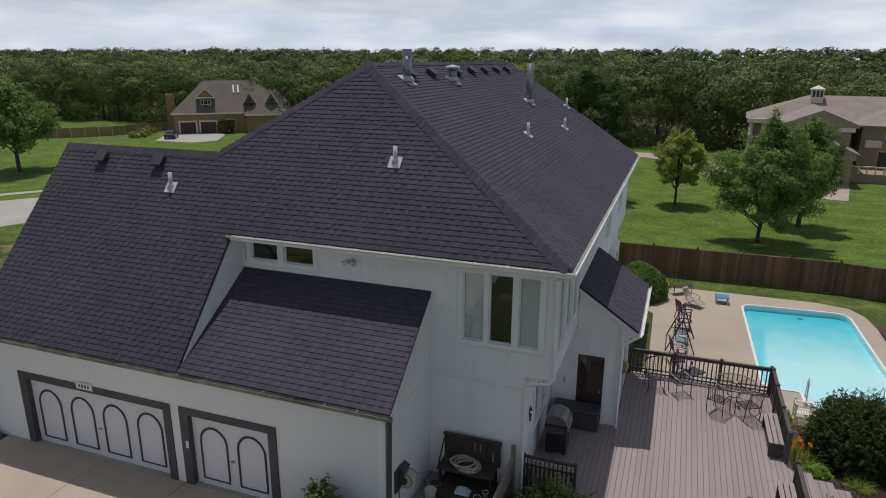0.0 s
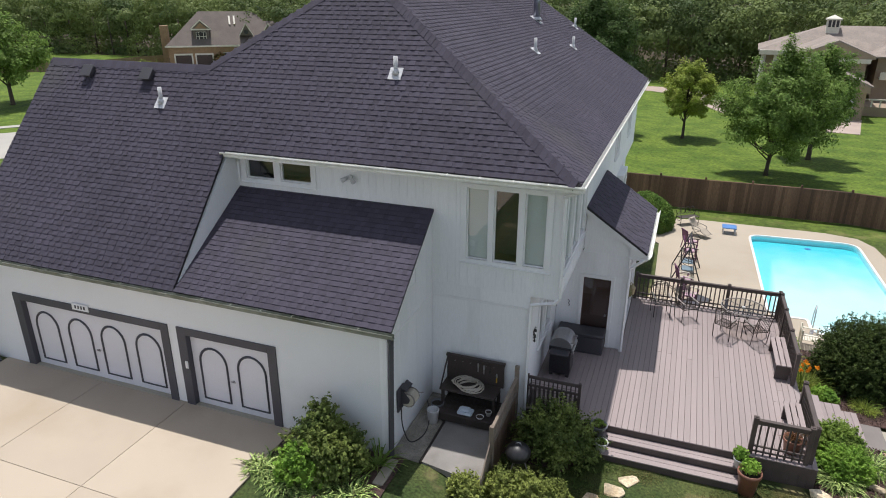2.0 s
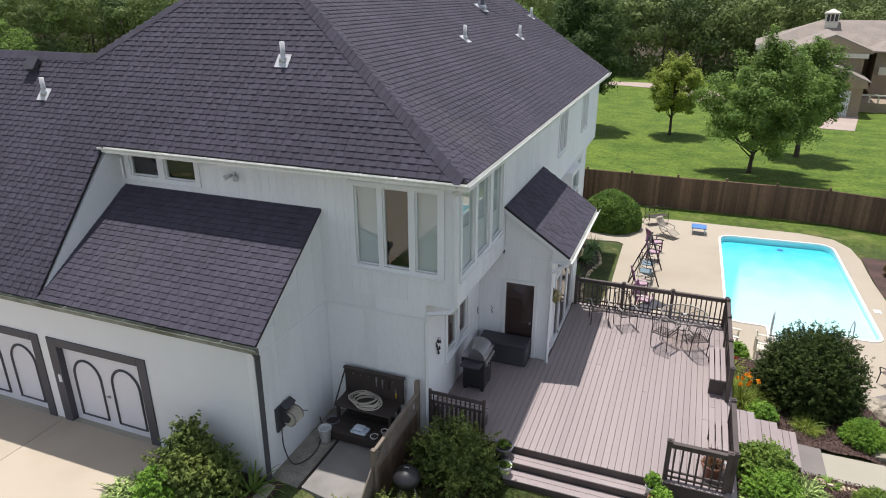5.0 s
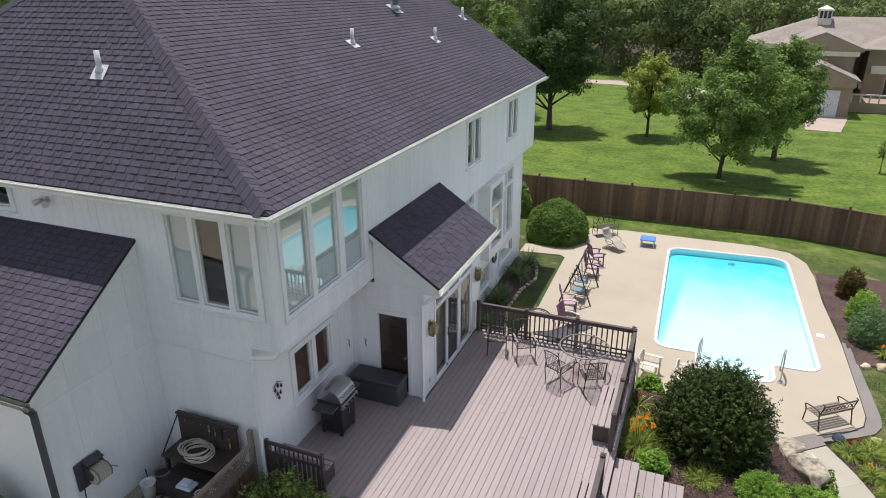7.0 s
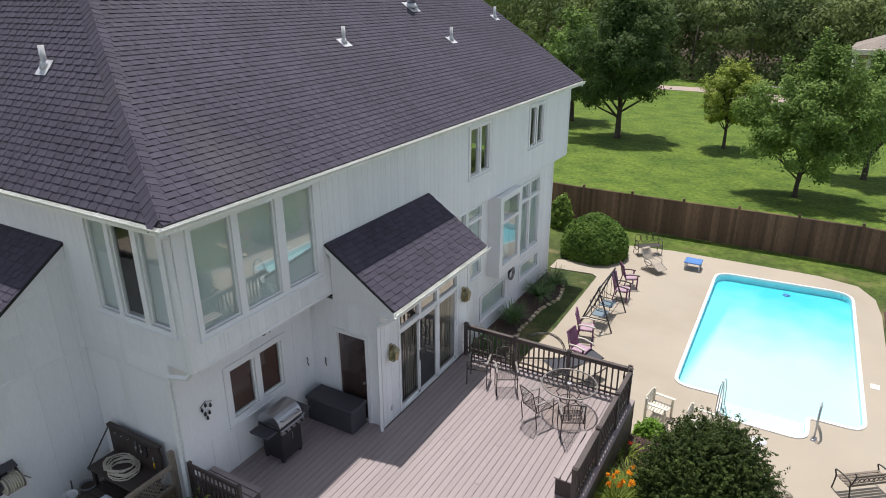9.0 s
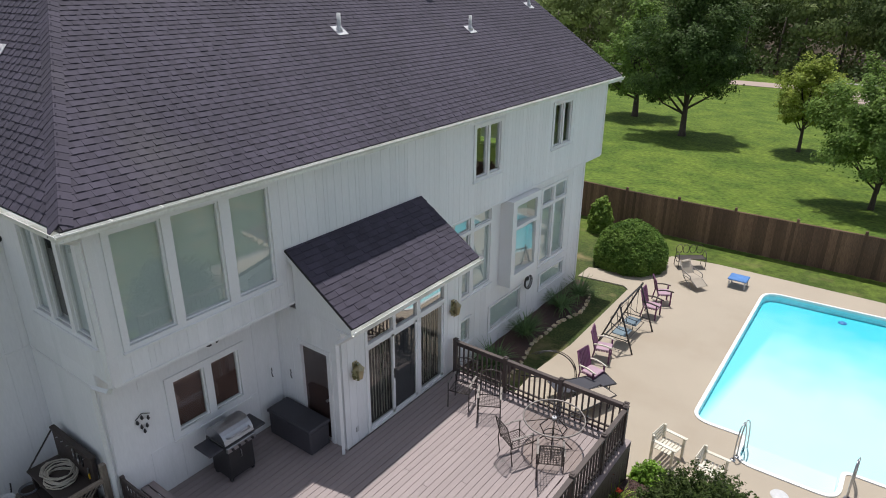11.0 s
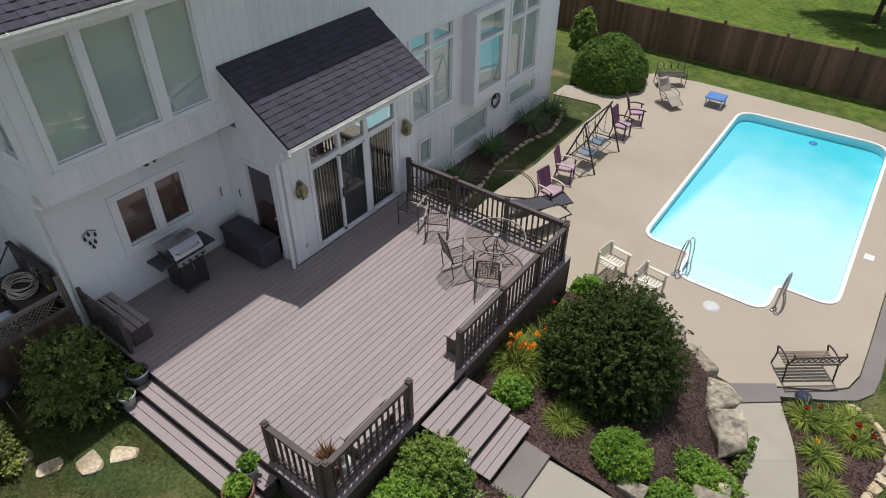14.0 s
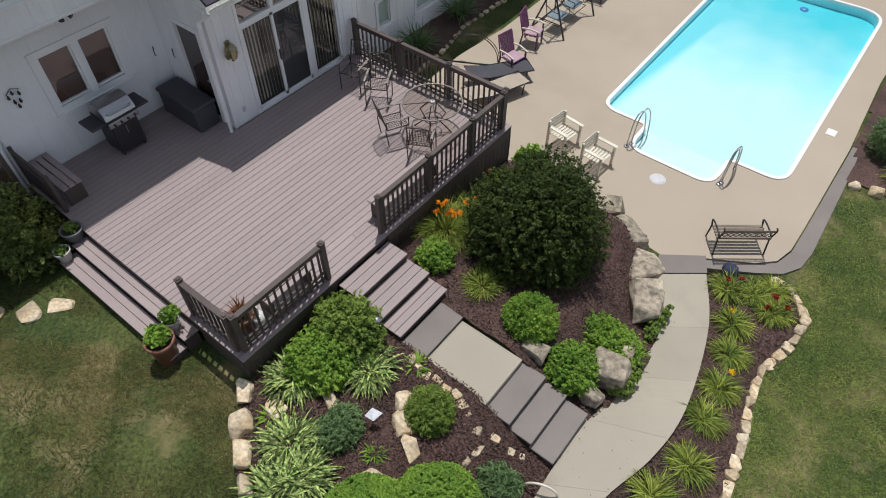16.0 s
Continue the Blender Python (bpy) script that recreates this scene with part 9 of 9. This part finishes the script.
for k, (x, y, r) in enumerate(((-97.5, 98.5, 2.2), (-95.5, 95.5, 1.6), (-99.5, 102.0, 2.0))):
    shrub("field_weeds", (x, y, gz(x, y) - 0.1), r, r, 1.1, 900, 0.16, LEAF_OLIVE, 270 + k, "tall yellowish weeds along the far fence", "weeds", "weeds by the far fence", depth=0.5, stem=False)
slab("far_driveway", [(-88.6, 92.4), (-92.8, 99.4), (-91.9, 103.2), (-86.2, 107.7), (-83.6, 105.6), (-78.6, 97.0), (-80.5, 92.5)], lambda x, y: gz(x, y) + 0.05, 0.1, ROADGREY, kind="structure", label="pale concrete driveway of the far house", category="driveway")
MC = pose(-88.6, 96.6, gz(-88.6, 96.6) + 0.06, 0, 0, 32)
car = thing("parked_car", tuple(MC.translation), "dark blue parked car seen from behind", "car")
part("body", Build().box(-0.9, 0.9, -2.2, 2.2, 0.3, 0.95, 0.18, m=MC), car, material=CARBLUE)
part("cabin", Build().box(-0.75, 0.75, -1.6, 1.0, 0.9, 1.5, 0.22, m=MC), car, "dark glass cabin", material=BLACK)
part("roof", Build().box(-0.68, 0.68, -1.2, 0.6, 1.46, 1.53, 0.03, m=MC), car, material=CARBLUE)
part("bumper", Build().box(-0.88, 0.88, -2.28, -2.12, 0.34, 0.56, 0.05, m=MC), car, material=BLACKPLASTIC)
# matte pale grey stands in for the reflection on the rear glass
part("rear_window", Build().prism([MC @ Vector(p) for p in ((-0.62, -1.66, 0.98), (0.62, -1.66, 0.98), (0.55, -1.4, 1.42), (-0.55, -1.4, 1.42))], MC.to_3x3() @ Vector((0, -0.02, 0.02))), car, "rear glass in flat pale grey painted for its reflection", material=ROADGREY)
for x in (-0.85, 0.85):
    for y in (-1.35, 1.35):
        c_ = MC @ Vector((x, y, 0.32))
        d_ = MC.to_3x3() @ Vector((0.1, 0, 0))
        part("wheel", Build().cyl(c_ - d_, c_ + d_, 0.32), car, material=BLACKPLASTIC)
    part("tail_light", Build().box(x * 0.8 - 0.12, x * 0.8 + 0.12, -2.23, -2.15, 0.65, 0.82, m=MC), car, material=PETAL_RED)
TANFENCE = paint("tan fence", (0.3, 0.215, 0.135), (0.24, 0.17, 0.105), 0.85, 5, 0.5, 0.15)
farfence = thing("far_fence", (-103, 94, gz(-103, 94)), "long tan board fence at the wood's edge", "fence")
for (ax, ay), (bx, by), count in (((-118.0, 73.5), (-102.0, 96.0), 12), ((-102.0, 96.0), (-99.0, 108.5), 5)):
    for k in range(count):
        x0, y0, x1, y1 = (u + (v - u) * (k + o) / count for o in (0, 0.97) for u, v in ((ax, bx), (ay, by)))
        part("fence_panel", Build().prism([(x0, y0, gz(x0, y0) - 0.15), (x1, y1, gz(x1, y1) - 0.15), (x1, y1, gz(x1, y1) + 1.75), (x0, y0, gz(x0, y0) + 1.75)], (0.04, -0.03, 0)), farfence, material=TANFENCE)

# stuccoed house across the field
M2 = pose(12.0, 93.6, GZ, 0, 0, -4)
h2 = thing("neighbour_house", (18, 95, GZ - 0.5), "tan stucco house with tile roof and white cupola", "house")
part("wall", Build().box(-3.8, 24, 10.6, 22, -0.9, 5.9, m=M2).box(9.2, 24, 5.0, 10.6, -0.9, 5.9, m=M2), h2, material=STUCCOTAN)
part("roof", hip_roof(-3.8, 24, 10.6, 22, 5.9, 3.1, 8, 0.7, M2), h2, "faded brown tile roof", material=TILEROOF)
part("roof", hip_roof(9.2, 24, 5.0, 16, 5.9, 2.1, 5, 0.7, M2), h2, material=TILEROOF)
part("wall", Build().box(0.6, 7.4, 0.0, 11, -0.9, 6.2, m=M2), h2, material=STUCCOTAN)
part("gable_roof", Build().prism([M2 @ Vector(p) for p in ((-0.3, -0.5, 6.15), (8.3, -0.5, 6.15), (4.0, -0.5, 7.95))], (M2.to_3x3() @ Vector((0, 14, 0)))), h2, "faded tile gable", material=TILEROOF)
part("gable_trim", Build().prism([M2 @ Vector(p) for p in ((-0.1, -0.56, 5.9), (8.1, -0.56, 5.9), (8.1, -0.56, 6.2), (4.0, -0.56, 7.75), (-0.1, -0.56, 6.2))], (M2.to_3x3() @ Vector((0, 0.05, 0)))), h2, material=STUCCOTAN)
part("trim_band", Build().box(0.3, 7.7, -0.62, 0.0, 5.4, 5.9, m=M2), h2, material=CREAMTRIM)
part("low_wall", Build().box(0.4, 7.2, -6.2, 0.2, -0.9, 3.3, m=M2), h2, material=STUCCOTAN)
part("low_roof", Build().prism([M2 @ Vector(p) for p in ((-0.2, -6.7, 3.4), (7.8, -6.7, 3.4), (3.8, -6.7, 5.1))], (M2.to_3x3() @ Vector((0, 7.0, 0)))), h2, material=TILEROOF)
part("garage_door", Build().box(1.6, 6.1, -6.3, -6.18, -0.6, 2.35, m=M2), h2, "white overhead door", material=POTWHITE)
part("gable_trim", Build().box(0.2, 7.4, -6.72, -6.2, 2.75, 3.4, m=M2).prism([M2 @ Vector(p) for p in ((0.3, -6.74, 3.4), (7.3, -6.74, 3.4), (3.8, -6.74, 4.85))], (M2.to_3x3() @ Vector((0, 0.05, 0)))), h2, material=STUCCOTAN)
for x in (-4.0, -2.4):
    part("column", Build().cyl(M2 @ Vector((x + 0.3, 10.0, -0.8)), M2 @ Vector((x + 0.3, 10.0, 5.4)), 0.32), h2, "white column", material=CREAMTRIM)
part("porch_roof", Build().box(-4.3, 0.6, 9.4, 10.6, 5.3, 5.9, m=M2), h2, material=CREAMTRIM)
cup = part("cupola", Build().box(3.62, 5.18, 14.3, 15.9, 7.6, 9.95, m=M2), h2, "white cupola", material=CREAMTRIM)
# black panels stand in for the shade inside the cupola's open arches
for x in (3.92, 4.4, 4.88):
    part("louver", Build().box(x - 0.16, x + 0.16, 14.24, 14.32, 8.85, 9.8, m=M2), cup, material=BLACK)
part("cupola_roof", hip_roof(3.62, 5.18, 14.3, 15.9, 9.95, 0.5, 0.95, 0.15, M2), cup, material=CREAMTRIM)
for x, z, w, h in ((12.5, 3.7, 1.3, 1.5), (15.5, 3.7, 1.3, 1.5), (12.5, 0.6, 2.2, 2.0), (16.2, 0.6, 2.2, 2.0), (18.6, 3.7, 1.3, 1.5)):
    far_window(h2, x, 4.97, z, w, h, (0, -1), M2)
part("balcony", Build().box(9.6, 11.4, 3.9, 5.0, 3.2, 3.4, m=M2).box(9.6, 11.4, 3.9, 4.05, 3.4, 4.1, m=M2), h2, "white balcony", material=CREAMTRIM)
part("terrace", Build().box(7.6, 16.5, -1.0, 5.0, -0.9, 0.5, m=M2), h2, "white-railed terrace", material=STUCCOTAN)
for k in range(8):
    part("baluster", Build().box(7.7 + 0.9 * k, 7.85 + 0.9 * k, -1.0, -0.85, 0.5, 1.3, m=M2), h2, material=CREAMTRIM)
part("terrace_rail", Build().box(7.6, 14.5, -1.05, -0.8, 1.3, 1.45, m=M2), h2, material=CREAMTRIM)
PINKDRIVE = paint("pinkish driveway", (0.42, 0.33, 0.28), (0.37, 0.29, 0.25), 0.85, 10, 0.4, 0.06)
slab("far_drive_apron", [(13.6, 75.9), (16.55, 75.6), (19.1, 88.0), (14.3, 88.4)], lambda x, y: gz(x, y) + 0.05, 0.1, PINKDRIVE, kind="structure", label="pinkish driveway of the stucco house", category="driveway")
slab("field_road", curve_points([(-30, 104), (-9, 105), (-1, 101), (2.2, 93), (4.8, 86), (10, 84), (14.0, 83.5), (14.0, 87), (9.2, 90), (6, 95), (4, 104), (0, 108.5), (-8, 109.5), (-30, 107.5)], 3), lambda x, y: gz(x, y) + 0.04, 0.1, PINKDRIVE, kind="structure", label="pale lane across the field", category="road")
slab("sidewalk", [(-40, 116), (4, 115.2), (4, 116.6), (-40, 117.6)], lambda x, y: gz(x, y) + 0.04, 0.1, ROADGREY, kind="structure", label="pale walkway along the woods", category="path")
slab("street", [(-80, 28), (-65.6, 45.7), (-60, 52.5), (-56.5, 54), (-53.8, 50.5), (-53.8, 41), (-56, 36), (-66, 20)], lambda x, y: gz(x, y) + 0.05, 0.12, ROADGREY, kind="structure", label="pale concrete street with rounded end", category="street")
slab("street_walk", [(-86, 28), (-69.5, 47.6), (-62, 57), (-61, 56.3), (-68.3, 47), (-84.6, 27.4)], lambda x, y: gz(x, y) + 0.05, 0.1, ROADGREY, kind="structure", label="narrow pale sidewalk beside the street", category="pavement")


# ---- siding boards ----
boards(wall_s, "S", SOUTH_Y, -10.68, EAST_X - 0.1, 3.05, 5.8, [(a - 0.09, c + 0.09, e - 0.09, g + 0.09) for a, c, e, g in S_OPEN])
boards(wall_sl, "S", SOUTH_Y, WING_X + 0.03, LOW_X, -0.4, 2.66, step=1.2)
boards(wall_sl, "S", SOUTH_Y, WING_X + 0.03, LOW_X, 2.72, 3.05, step=1.2)
boards(wall_e, "E", EAST_X, SOUTH_Y + 0.12, 32.52, 3.08, 5.8, [(a - 0.09, c + 0.09, e - 0.09, g + 0.09) for a, c, e, g in E_OPEN])
boards(wall_el, "E", LOW_X, SOUTH_Y + 0.02, 17.74, 0.0, 3.02, [(a - 0.13, c + 0.13, e - 0.13, g + 0.13) for a, c, e, g in LOWE_OPEN], step=0.61)
boards(wall_ps, "S", 17.76, LOW_X + 0.02, PORCH_X - 0.1, 0.0, 2.9, [(-2.31, -1.35, -1, 2.22)], step=0.3)
boards(wall_pe, "E", PORCH_X, 17.9, 21.7, 0.0, 2.84, [(18.4, 21.17, -1, 2.74)])
boards(wall_far, "E", -2.5, 21.82, 31.64, -1.9, 3.02, [(a - 0.09, c + 0.09, e - 0.09, g + 0.09) for a, c, e, g in FAR_OPEN] + [(25.95, 27.65, 0.2, 3.05)], step=0.3)
boards(wing_e, "E", WING_X, GARAGE_Y + 0.12, SOUTH_Y - 0.03, -0.4, 5.0, [(0, 20, 2.66, 2.72)], step=0.61, top=lambda y: shed_cut(y) - 0.12)
